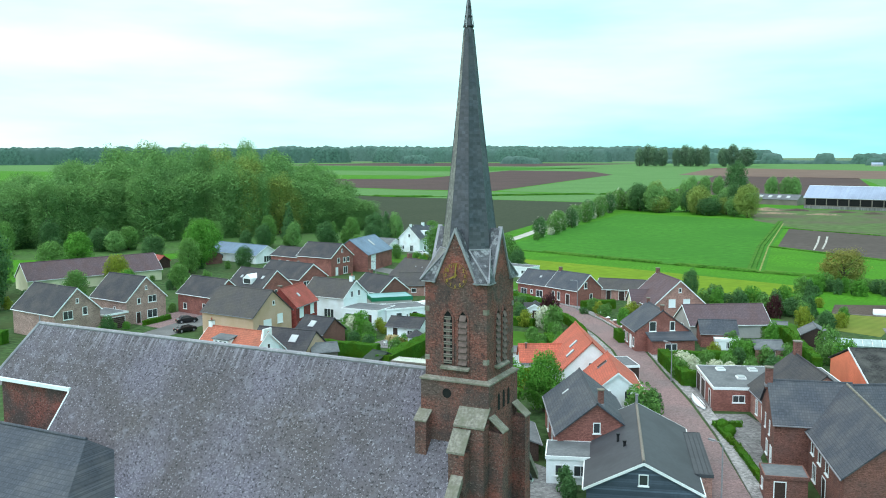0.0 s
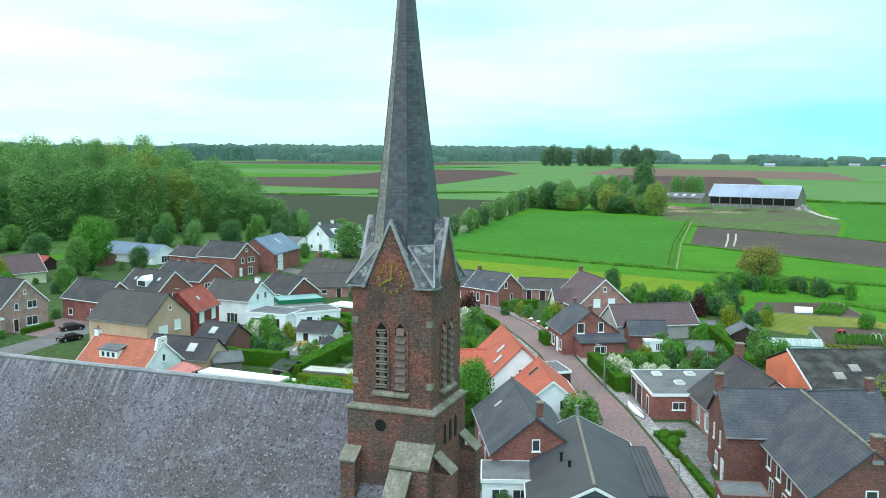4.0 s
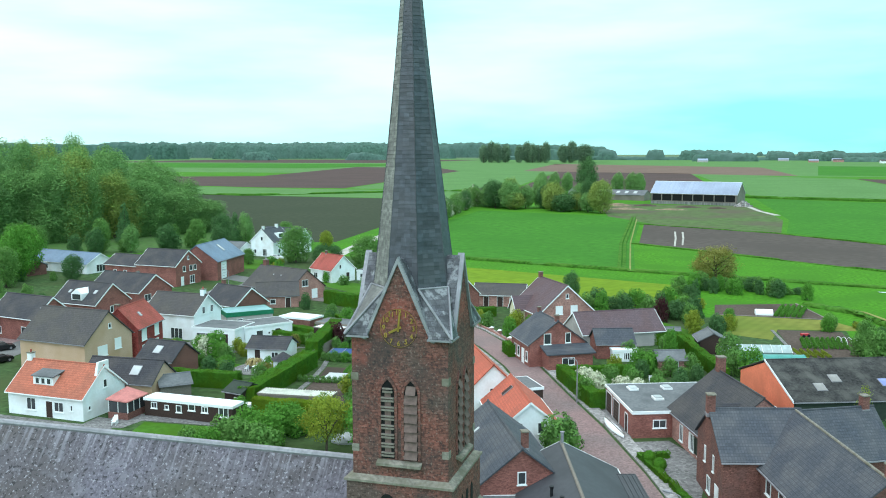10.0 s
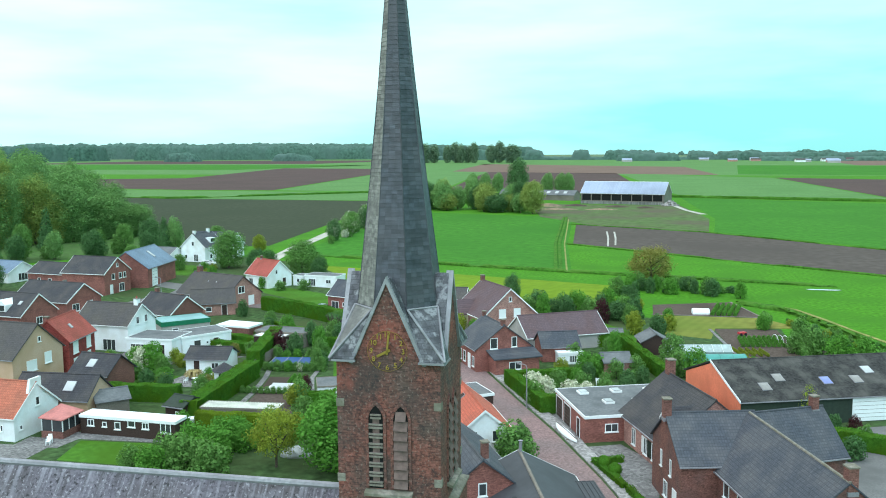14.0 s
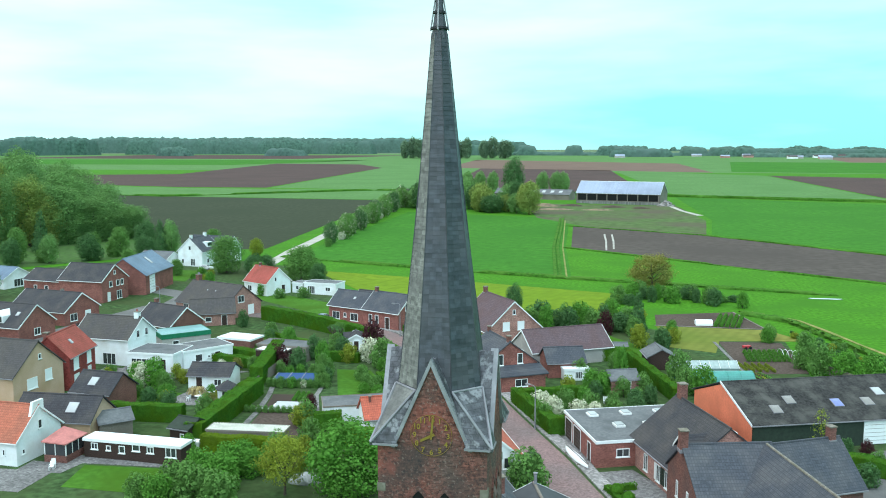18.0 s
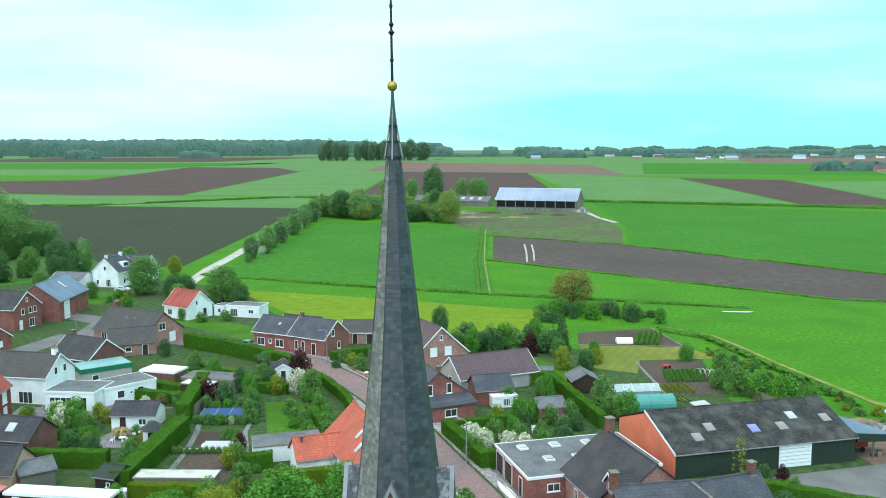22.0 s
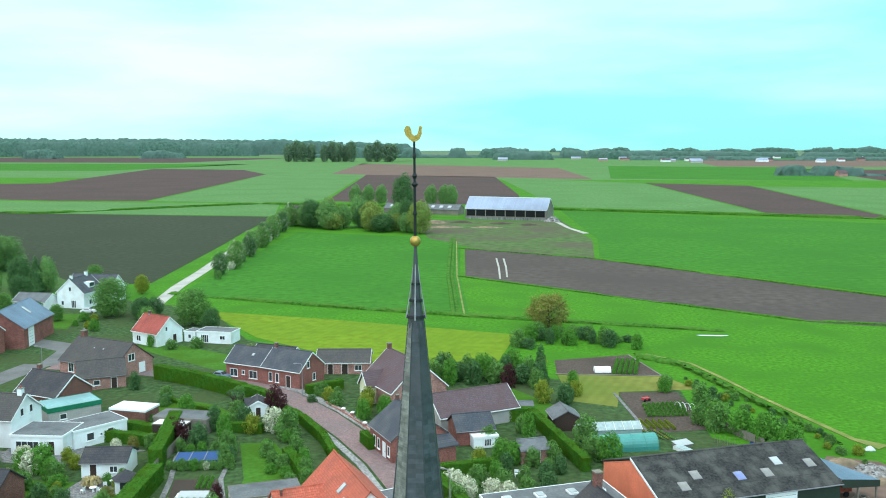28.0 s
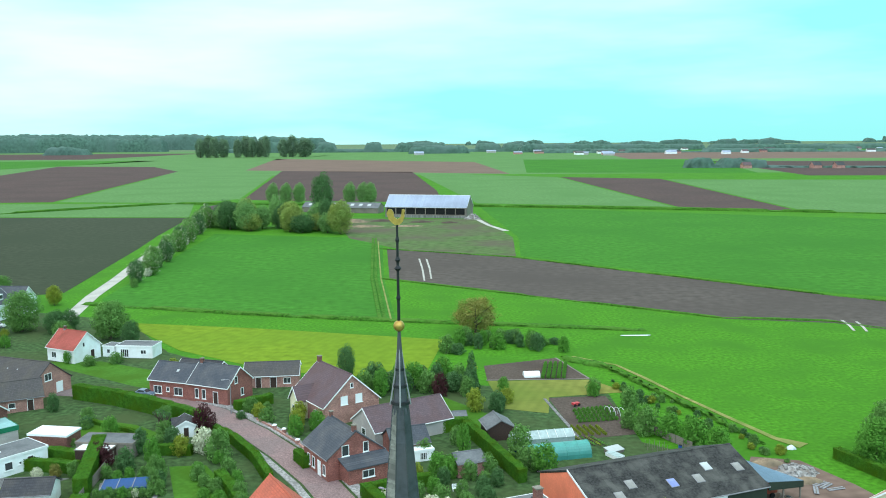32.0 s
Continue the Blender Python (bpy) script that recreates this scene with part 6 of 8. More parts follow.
part("flue", tube(bmesh.new(), [(-9.2, 0, 5.2), (-9.2, 0, 6.6), (-9.2, 0, 6.7)], [.16, .16, .24], 10), M_LEAD, bg)
part("ridge_cap", tube(bmesh.new(), [(-9.9, 0, 5.5), (9.9, 0, 5.5)], [.16, .16], 8), M_WOOD_GREY, bg)
gs_ = flat_building("garage", "dark grey sheet-roofed garage beside the bungalow", ((2.4, 45.5), (6.2, 33), 3.6), 2.9, M_BRICK_PINK, [], "garage", M_SHEET, M_SHEET)
for k in range(8):
    part("roof_rib", boxes((-6.5, 6.5, .2 + k * .44, .28 + k * .44, 2.96, 3.03)), M_SHEET, gs_)
flat_building("flat_annex", "flat-roofed white annex behind the bungalow", ((-6.6, 32.0), (-1.8, 33.6), 5.0), 2.9, M_WHITE, [("f", -.9, .9, 1.5, 1.2, "b"), ("f", 1.0, .9, 1.5, 1.2, "b")], "annex")

# ---- far barn and farm ----
barn = house("barn", "wide open cattle barn with a pale grey roof", (-25.0, 536.6), (25.6, 523.0), 13.4, 6.6, 9.5, M_WOOD_GREY, M_ZINC, (), (), category="barn", trim=True, ridge=M_TRIM)
# Black sheet over the barn's wall, painted as the shade within.
part("open_front", boxes((-25.0, 25.0, -9.62, -9.52, 2.2, 6.0)), M_DARK, barn, "open front with painted shade")
for k in range(9):
    x = -25.6 + k * 6.4
    part("post", boxes((x - .25, x + .25, -9.9, -9.64, 0, 6.4)), M_WOOD_GREY, barn)
part("feed_wall", boxes((-26, 26, -10.1, -9.92, 0, 1.6)), M_PAVING, barn)
house("shed", "low grey shed with white roof sheets", (-84, 575), (-32, 560), 6.5, 3.6, 6.0, M_WOOD_GREY, M_BITUMEN, (), (), [(-1, -22 + 6 * k, .5, 2.4, 3.0) for k in range(8)], category="shed", trim=False)
house("farmhouse", "small farmhouse between the trees", (-140, 520), (-128, 540), 8, 4, 5, M_BRICK_PINK, M_T_PURPLE, (), category="house", trim=False)


# ---- trees ----
rt = random.Random(21)
WOOD = "tall poplar in the dense wood"
rows_ = [((-274, 168), (-210, 300), 0, 13), ((-292, 172), (-226, 318), 1, 12), ((-312, 190), (-246, 346), 2, 11), ((-345, 230), (-290, 380), 3, 8)]
for (x0, y0), (x1, y1), r, n in rows_:
    for k in range(n):
        u = (k + rt.uniform(-.25, .25)) / (n - 1)
        x, y = x0 + (x1 - x0) * u + rt.uniform(-4, 4), y0 + (y1 - y0) * u + rt.uniform(-3, 3)
        kind = rt.choice(["poplar_a", "poplar_b", "poplar_a", "poplar_a"]) if not (.62 < u < .8 and r < 2) else rt.choice(["poplar_a", "poplar_d", "poplar_a", "poplar_d"])
        hgt = (36 + 2.2 * r + rt.uniform(-2.5, 1.5)) * (1 - .36 * max(0, u - .74) / .26) * (1 - .42 * max(0, .36 - u) / .36)
        plant(kind, x, y, 1.5 + rt.uniform(-.25, .4), WOOD, hgt / 30, group="trees of the wood")
for k in range(26):
    u = k / 25
    x, y = -420 + 150 * u + rt.uniform(-9, 9), 120 + 60 * u + rt.uniform(-25, 25) + 0
    plant(rt.choice(["poplar_a", "poplar_b", "tree_a"]) if u > .1 else "poplar_b", x, y + 40, 1.1 if rt.random() < .6 else 1.7, "broad tree at the edge of the wood", rt.uniform(.55, .85), group="trees of the wood")
for x, y, s, kd in ((-268, 160, 3.2, "bush_b"), (-255, 178, 2.8, "bush_a"), (-238, 205, 3, "bush_b"), (-226, 232, 3.4, "bush_a"), (-214, 262, 3, "bush_b"), (-206, 285, 3.2, "bush_a"), (-203, 306, 3.6, "bush_b"), (-190, 262, 2.5, "bush_a"), (-176, 254, 2.4, "bush_b"), (-163, 250, 2.6, "bush_a"), (-150, 247, 2.2, "bush_b")):
    plant(kd, x, y, s, "wild bush under the wood's edge")
plant("conifer", -193, 236, 1.25, "dark conifer by the wood", 1.5)
for x, y, s, sz, kd in ((-160, 148, 1.5, 1.9, "tree_c"), (-166, 158, 1.6, 1.8, "tree_c"), (-155, 139, 1.2, 1.3, "tree_a"), (-150, 72, 1.9, 2.4, "tree_b"), (-166, 84, 2.1, 2.2, "tree_a"), (-146, 60, 1.3, 1.2, "tree_a"), (-152, 110, 1.2, 1.1, "tree_d"), (-108, 203, 1.75, 1.4, "tree_a"), (-81, 193, 1.65, 1.25, "tree_a"), (-98, 200, 1.0, .8, "tree_b"), (-101, 206, .7, .6, "tree_a"), (-92, 190, .9, .7, "tree_a"), (-120, 196, .7, .6, "tree_a"), (-128, 200, .7, .6, "tree_b"), (-140, 204, .9, .8, "tree_a"), (-145, 222, 1.2, 1.1, "tree_b"), (-133, 245, 1.0, 1.1, "tree_a"), (-150, 240, 1.1, 1.2, "conifer"), (-115, 240, .8, .8, "tree_d"), (-96, 205, .8, .7, "tree_b")):
    plant(kd, x, y, s, "leafy garden tree among the houses", sz)
plant("tree_f", 12.5, 196, 2.1, "airy bronze leaved tree at the meadow edge", 1.45)
for k in range(24):
    x, y = 5 + k * 1.15 + rt.uniform(-1.2, 1.2), 176 + 8 * math.sin(k / 24 * 3.1) + rt.uniform(-6, 5)
    plant(["bush_a", "bush_b", "bush_c"][k % 3], x, y, rt.uniform(1.1, 2.4), "green shrub at the meadow edge", rt.uniform(.8, 2.2))
for k in range(14):
    x, y = -14 + k * 1.6, 140 + (k % 3) * 3.4 + k * .3
    plant(["bush_b", "bush_a", "bush_b", "bush_c"][k % 4], x, y, 1.5 + (k * 7 % 5) * .25, "mixed garden shrub behind the barn", 1.9 + (k * 5 % 4) * .3)
for x, y, s, kd in ((9, 130, 1.8, "bush_d"), (13, 129, 1.7, "bush_b"), (-17, 152, 1.6, "tree_b"), (8, 140, 1.6, "bush_a"), (5, 112, 1.3, "bush_a"), (15, 106, 2.2, "bush_a"), (18, 99, 2.0, "bush_c")):
    plant(kd, x, y, s * (.45 if kd[0] == "t" else 1), "leafy green garden shrub", s * (.6 if kd[0] == "t" else 1.2))
# chestnut trees along the farm road
BLOSSOM_MESH = leaf_mesh("blossom", blob_set(34, 2.95, 3.0, 1.1, 71), 420, 0.16, M_BLOSSOM, 72, 0.5, 0.0)
for k in range(13):
    u = k / 12
    x, y = -106 - 26 * u + (1.5 if k % 2 else -.5), 282 + 205 * u
    ch = plant("tree_a" if k % 3 else "tree_b", x + 3, y, 1.05 + .12 * (k % 3) + .35 * u, "chestnut tree with pale blossom along the farm road", 1.05 + .5 * u, group="trees along the farm road")
    share("blossom", BLOSSOM_MESH, ch, None, "pale blossom candles")
for k in range(8):
    plant("bush_g" if k % 2 else "bush_a", -101 - 24 * k / 8, 272 + 24 * k, 1.6, "flowering hawthorn bush by the farm road")
# trees round the farm
for k in range(24):
    u = k / 23
    x, y = -122 + 72 * u + rt.uniform(-4, 4), 462 - 26 * u + rt.uniform(-3, 22)
    plant(rt.choice(["tree_w", "tree_p", "tree_p", "tree_b", "tree_w"]), x, y, 2.1 + rt.uniform(-.5, .5), "tree of the farm's wind break", 1.7 + rt.uniform(-.5, .6), group="trees round the farm")
plant("tree_b", -66, 520, 2.6, "tall dark tree by the barn", 3.6)
for x in (-118, -108, -98, -60, -50, -44):
    plant("tree_w", x, 640, 1.8, "pollard willow behind the farm", 2.0)
# far tree groups
for x, n, gap, wide, tall in ((-558, 4, 18, 2.3, 1.66), (-466, 5, 17, 2.2, 1.6), (-356, 2, 20, 2.4, 1.64), (-303, 1, 0, 4.0, 1.66)):
    for k in range(n):
        plant("poplar_far", x + k * gap, 2150 + (k % 2) * 14, wide + .3 * (k % 2), "far poplar on the open plain", tall * (.93 + .09 * (k * 5 % 3)), group="far poplars")


def far_wood(name, line, seed, label, depth=70, lump=7.0, sparse=0.0, mat=None, category="wood", rough=2.5):
    """A far wood as one closed canopy: line holds (x, y, height); sparse lets gaps fall into it."""
    r = np.random.default_rng(seed)
    pts = np.array(line, float)
    run = np.r_[0, np.cumsum(np.hypot(*np.diff(pts[:, :2], axis=0).T))]
    n = int(run[-1] / lump)
    at = np.linspace(0, run[-1], n)
    x, y, h = (np.interp(at, run, pts[:, k]) for k in range(3))
    slow = np.interp(np.arange(n), np.arange(0, n + 12, 6), r.random(len(np.arange(0, n + 12, 6))))
    h = h * np.where(slow < sparse, .35, 1.0) * (.9 + .12 * slow + .08 * r.random(n))
    h[[0, -1]], h[[1, -2]] = -.1, h[[1, -2]] * .7
    across = np.array([-1.0, -.97, -.9, -.7, -.3, .2, .7, 1.0])
    level = np.array([0.0, .45, .82, .97, 1.0, 1.0, .9, 0.0])
    verts, faces = [], []
    for i in range(n):
        for a, l in zip(across, level):
            j = r.uniform(-1, 1, 3)
            verts.append((x[i] + j[0] * rough, y[i] + a * depth / 2 + j[1] * rough, h[i] * l * (1 + .07 * j[2]) if l else -.2))
    k = len(across)
    for i in range(n - 1):
        for q in range(k - 1):
            faces.append((i * k + q, (i + 1) * k + q, (i + 1) * k + q + 1, i * k + q + 1))
    me = bpy.data.meshes.new(name)
    me.from_pydata(verts, [], faces)
    me.shade_smooth()
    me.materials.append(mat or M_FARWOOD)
    return tagged(new(name, me), label, category, kind="stuff")


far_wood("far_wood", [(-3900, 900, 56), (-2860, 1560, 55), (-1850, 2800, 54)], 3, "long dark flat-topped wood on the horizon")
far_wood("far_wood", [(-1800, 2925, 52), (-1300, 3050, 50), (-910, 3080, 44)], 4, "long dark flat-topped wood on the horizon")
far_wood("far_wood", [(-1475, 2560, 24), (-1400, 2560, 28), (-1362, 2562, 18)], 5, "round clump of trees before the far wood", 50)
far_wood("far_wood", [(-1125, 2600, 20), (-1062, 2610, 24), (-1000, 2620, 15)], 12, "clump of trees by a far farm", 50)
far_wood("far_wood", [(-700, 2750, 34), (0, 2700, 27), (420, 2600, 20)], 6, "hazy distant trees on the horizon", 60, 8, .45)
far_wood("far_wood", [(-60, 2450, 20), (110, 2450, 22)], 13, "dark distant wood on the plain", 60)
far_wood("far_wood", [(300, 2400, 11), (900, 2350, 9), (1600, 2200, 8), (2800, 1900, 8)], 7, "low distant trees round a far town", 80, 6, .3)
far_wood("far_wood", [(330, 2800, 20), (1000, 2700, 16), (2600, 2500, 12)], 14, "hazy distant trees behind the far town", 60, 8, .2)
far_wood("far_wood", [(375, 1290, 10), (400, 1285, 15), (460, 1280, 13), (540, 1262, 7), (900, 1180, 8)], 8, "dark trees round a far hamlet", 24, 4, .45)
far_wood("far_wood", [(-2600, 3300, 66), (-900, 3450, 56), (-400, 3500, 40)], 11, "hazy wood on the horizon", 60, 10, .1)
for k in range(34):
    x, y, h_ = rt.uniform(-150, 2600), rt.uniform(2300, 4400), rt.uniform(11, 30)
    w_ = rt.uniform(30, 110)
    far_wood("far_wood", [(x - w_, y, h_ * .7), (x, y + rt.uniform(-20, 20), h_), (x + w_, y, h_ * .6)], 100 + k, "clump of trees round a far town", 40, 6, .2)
for k in range(70):
    x, y = rt.uniform(-100, 2200), rt.choice([rt.uniform(2050, 2400), rt.uniform(2400, 3200)])
    ob = house("far_house", "tiny distant house of the far town", (x, y), (x + rt.uniform(12, 30), y + rt.uniform(-6, 6)), rt.uniform(6, 9), 4.5, 6, rt.choice([M_WHITE, M_BRICK_PINK, M_WHITE, M_CEMENT]), rt.choice([M_T_BROWN, M_T_DARK, M_ZINC, M_T_PURPLE]), trim=False, gutter=False)
for k in range(6):
    x, y = 470 + k * 58 + rt.uniform(-20, 20), 1240 - k * 12 + rt.uniform(-14, 14)
    house("far_house", "distant house of a hamlet between trees", (x, y), (x + 13, y + 3), 9, 4.5, 5, rt.choice([M_WHITE, M_BRICK_PINK]), rt.choice([M_T_BROWN, M_T_PURPLE, M_T_DARK]), trim=False, gutter=False)

# ---- gardens and hedges ----
hedge([(-46.0, 65.4), (-47.4, 86.4)], 2.4, 2.6)
hedge([(-49.4, 92.0), (-53.4, 110.0)], 2.1, 2.9)
hedge([(-62.6, 71.6), (-52.0, 72.6)], 1.6, 2.3)
hedge([(-69.0, 140.8), (-60.0, 136.6), (-52.0, 131.6), (-40.0, 122.6)], 1.7, 2.9, "tall dark clipped hedge along the road")
hedge([(-36.6, 118.6), (-32.5, 114.0), (-27, 105), (-23.4, 96.5)], 1.2, 1.7, "clipped hedge along the road")
hedge([(-8.4, 90.2), (-2.0, 77.4)], 1.6, 2.2)
hedge([(-2.0, 77.6), (2.4, 79.6)], 1.4, 2.2)
hedge([(-8.4, 91.0), (0.5, 95.0)], 1.2, 1.8)
hedge([(-3.6, 116.5), (6.6, 119.4)], 1.4, 2.2)
hedge([(6.6, 119.4), (14.2, 95.5)], 1.4, 2.2)
hedge([(-35.6, 132.0), (-30.4, 136.2)], 1.6, 1.9)
hedge([(-54.0, 101.5), (-62.0, 103.0)], 1.5, 1.8)
hedge([(-139, 46), (-118, 52)], 2.0, 2.4)
hedge([(-135, 38), (-112, 44)], 2.0, 2.2)
hedge([(5.4, 59.4), (8.6, 52.8)], .7, .7, "low clipped box hedge")
hedge([(9.2, 51.8), (13.6, 41.0)], .7, .7, "low clipped box hedge")
hedge([(5.6, 59.6), (8.2, 60.6)], .6, .7, "low clipped box hedge")
ground_piece("lawn", [(-54.8, 55.1), (-44.5, 55.9), (-40.6, 54.2), (-41, 48.6), (-53.4, 48.6)], 0.045, M_LAWN, "small mown garden lawn", "lawn")
ground_piece("lawn", [(-40.2, 103.4), (-34.6, 103.9), (-27.6, 92), (-28.6, 85.6), (-34.4, 82.6), (-35.0, 88.4)], 0.045, M_LAWN, "long green garden lawn", "lawn")
ground_piece("lawn", [(-62, 128), (-52, 124), (-45, 118), (-52, 114), (-62, 119)], 0.045, M_LAWN, "green garden lawn", "lawn")
ground_piece("lawn", [(-90, 170), (-76, 160), (-62, 150), (-56, 146), (-58, 160), (-75, 170)], 0.045, M_LAWN, "green grass before the small house", "lawn")
ground_piece("lawn", [(2.5, 140), (12, 127), (10, 118), (4.5, 121), (0, 133)], 0.045, M_LAWN, "green garden lawn", "lawn")
ground_piece("lawn", [(-150, 208), (-118, 206), (-112, 186), (-138, 190)], 0.045, M_LAWN, "rough green grass before the farmhouse", "lawn")
ground_piece("soil_bed", [(-44.8, 87.4), (-38.8, 88.2), (-35.8, 80.6), (-43, 79.9)], 0.05, M_SOIL, "dark vegetable bed", "vegetable bed")
ground_piece("soil_bed", [(-43, 79.2), (-35.6, 79.9), (-33.6, 72.5), (-35, 67.2), (-41.3, 66.6)], 0.05, M_SOIL, "dark vegetable bed", "vegetable bed")
ground_piece("soil_bed", [(12.6, 162.3), (29.3, 168.6), (34, 150.8), (12.6, 150.6)], 0.05, M_SOIL, "dark vegetable plot", "vegetable bed")
ground_piece("soil_bed", [(23.7, 137.5), (35.1, 138.5), (36, 116), (26, 113.5)], 0.05, M_SOIL, "dark vegetable plot", "vegetable bed")

# undergrowth before the wood
for k in range(46):
    u = k / 45
    plant(["poplar_a", "poplar_a", "poplar_b", "poplar_a"][k * 3 % 4] if not .6 < u < .78 else ["poplar_a", "poplar_d"][k % 2], -266 + 74 * u + rt.uniform(-4, 4), 150 + 140 * u + rt.uniform(-4, 4), rt.uniform(1.2, 1.7), "leafy poplar at the wood's edge", rt.uniform(.74, .98) * (1 - .5 * max(0, u - .72) / .28) * (1 - .25 * max(0, .2 - u) / .2), group="undergrowth of the wood")
for k in range(44):
    u = k / 43
    plant(["bush_a", "bush_b", "bush_b", "bush_a", "bush_a"][k * 7 % 5], -268 + 66 * u + rt.uniform(-3, 6), 150 + 152 * u + rt.uniform(-5, 5), rt.uniform(2.0, 3.2), "wild bush under the wood's edge", rt.uniform(1.2, 2.8), group="undergrowth of the wood")
M_ROUGH = material("rough grass", (0.05, 0.12, 0.02), 0.95, spread=0.5, grain=0.6, patch=0.08, second=(0.06, 0.11, 0.03), relief=0.6)
ground_piece("rough_grass", [(-320, 120), (-225, 140), (-196, 176), (-160, 222), (-140, 247), (-150, 262), (-215, 330)], 0.06, M_ROUGH, "rough tall grass under the wood", "grass")

for k in range(22):
    u = k / 21
    plant(["tree_a", "tree_b", "bush_b", "bush_a", "tree_w"][k % 5], -236 + 88 * u + rt.uniform(-14, 14), 150 + 92 * u + rt.uniform(-8, 10), rt.uniform(1.0, 1.5) if k % 5 in (0, 1, 4) else rt.uniform(2.4, 3.4), "self-sown tree on the rough grass", rt.uniform(.9, 1.5) if k % 5 in (0, 1, 4) else rt.uniform(2, 3), group="scrub before the wood")
for x, y, s, kd in ((-186, 118, 1.4, "tree_a"), (-192, 132, 1.6, "tree_c"), (-180, 150, 1.3, "tree_b"), (-200, 108, 1.7, "tree_b"), (-146, 92, 1.0, "tree_a"), (-141, 103, .9, "tree_c"), (-137, 116, .9, "tree_a"), (-146, 152, 1.0, "tree_b")):
    plant(kd, x, y, s, "leafy tree among the gardens", s * .9)

# ---- garden things ----
pool = thing("garden_pool", "blue netted frame pool with white posts", "pool", pose(-43.9, 94.6, 0, 0, 0, 10))
part("basin", boxes((-3.3, 3.3, -2.0, 2.0, 0.04, 1.0)), M_BLUEPLASTIC, pool)
for x in (-3.3, -1.1, 1.1, 3.3):
    part("frame_bar", boxes((x - .06, x + .06, -2.06, 2.06, 1.0, 1.08)), M_LEAD, pool)
    part("post", boxes((x - .05, x + .05, -2.1, -2.0, 0, 1.0)), M_BLUEPLASTIC, pool)
cold = thing("cold_frame", "white glazed cold frame on a bed", "cold frame", pose(-39.7, 81.0, 0, 0, 0, 6))
part("box", boxes((-2.4, 2.4, -1.2, 1.2, 0.03, .4)), M_TRIM, cold)
part("glass_lid", plate([(-2.0, -.8, .42), (2.0, -.8, .42), (2.0, .9, .75), (-2.0, .9, .75)], (0, 0, .06)), M_SKYLIGHT, cold)


def crop_row(a, b, mat_kind, n, s, label, name="vegetable_row", sz=None):
    root = thing(name, label, "vegetable row")
    for k in range(n):
        u = k / max(n - 1, 1)
        stem, crown = tree_kind(mat_kind)
        share("plant", crown, root, pose(a[0] + (b[0] - a[0]) * u, a[1] + (b[1] - a[1]) * u, 0.05, 0, 0, k * 57) @ Matrix.Diagonal((s, s, sz or s, 1)))


for k in range(3):
    crop_row((-40.4 + k * .8, 84.4), (-41 + k * .8, 88), "bush_c", 7, .3, "row of bright green lettuce")
for k in range(5):
    crop_row((24.4 + k * 1.1, 151.4), (26.4 + k * 1.1, 162.5), "bush_c", 12, .45, "tall green row of vegetables")
for k in range(4):
    crop_row((27.4, 122.5 + k * 2.0), (34.2, 123.6 + k * 2.2), "bush_c", 9, .4, "green row of young vegetables")
for k in range(5):
    crop_row((26.2 + k * 1.1, 115.6), (25.4 + k * 1.1, 119.6), "bush_d", 6, .3, "yellow green row of seedlings")
crop_row((-47, 91.2), (-39.6, 92), "bush_a", 9, .7, "leafy row of beans beside the pool")
crop_row((-45, 78.4), (-37, 79.2), "bush_a", 10, .5, "low leafy row along the bed")


def slab(name, pts, z, mat, label, category, t=.08):
    return tagged(part(name, plate([(x, y, z) for x, y in pts], (0, 0, -t)), mat), label, category, kind="structure")


way("garden_path", [(-42.0, 66.5), (-43.6, 79), (-45.3, 87), (-47.2, 93.5), (-48.2, 97)], [.8] * 5, 0.09, M_PAVING, "narrow concrete garden path", "path")
way("garden_path", [(-33.2, 73), (-35.2, 80), (-38.3, 88.2), (-39.6, 97)], [.7] * 4, 0.09, M_PAVING, "narrow concrete garden path", "path")
way("garden_path", [(-44.4, 80.2), (-36.4, 80.9)], [.4, .4], 0.1, M_TRIM, "pale plank edge of the bed", "path")
slab("patio", [(-61, 52), (-56.0, 52.2), (-55.4, 55.6), (-44.6, 56.3), (-44.6, 57), (-58, 58), (-60, 55)], .06, M_PAVING, "grey paved patio by the cottage", "patio")
slab("patio", [(-75, 93.5), (-58, 95.5), (-54, 99), (-60, 100), (-76, 98)], .06, M_PAVING, "grey paved terrace by the white house", "patio")
slab("patio", [(-59, 79), (-52, 80), (-51, 86), (-58, 87)], .06, M_PAVING, "paved seat corner in the garden", "patio")
slab("patio", [(-75, 52.5), (-61, 52), (-60, 48), (-76, 48)], .06, M_PAVING, "grey paved strip before the cottage", "patio")
slab("dry_grass", [(12.6, 150), (34, 150.2), (40, 141), (24, 138), (22.5, 128), (14.5, 131)], .05, M_DRY, "dry yellow grass between plots", "grass")
slab("plot_edge", [(12.3, 150.2), (34.2, 150.4), (34.2, 150.8), (12.3, 150.6)], .14, M_WOOD_GREY, "wooden edge of the plot", "edging")
slab("plot_edge", [(34, 150.4), (34.4, 150.4), (29.7, 168.6), (29.3, 168.6)], .14, M_WOOD_GREY, "wooden edge of the plot", "edging")
slab("garden_path", [(22.6, 137), (23.2, 137), (26.3, 114), (25.7, 114)], .1, M_PAVING, "thin concrete path between plots", "path")
tarp = thing("fleece_tunnel", "white fleece tunnel over a bed", "cover", pose(22.2, 153.4, 0, 0, 0, 5))
arc = [(math.cos(math.pi * k / 10) * 1.2, math.sin(math.pi * k / 10) * 1.1 + .03) for k in range(11)]
part("fleece", plate([(-1.7, y, z) for y, z in arc], (3.4, 0, 0)), M_TRIM, tarp)
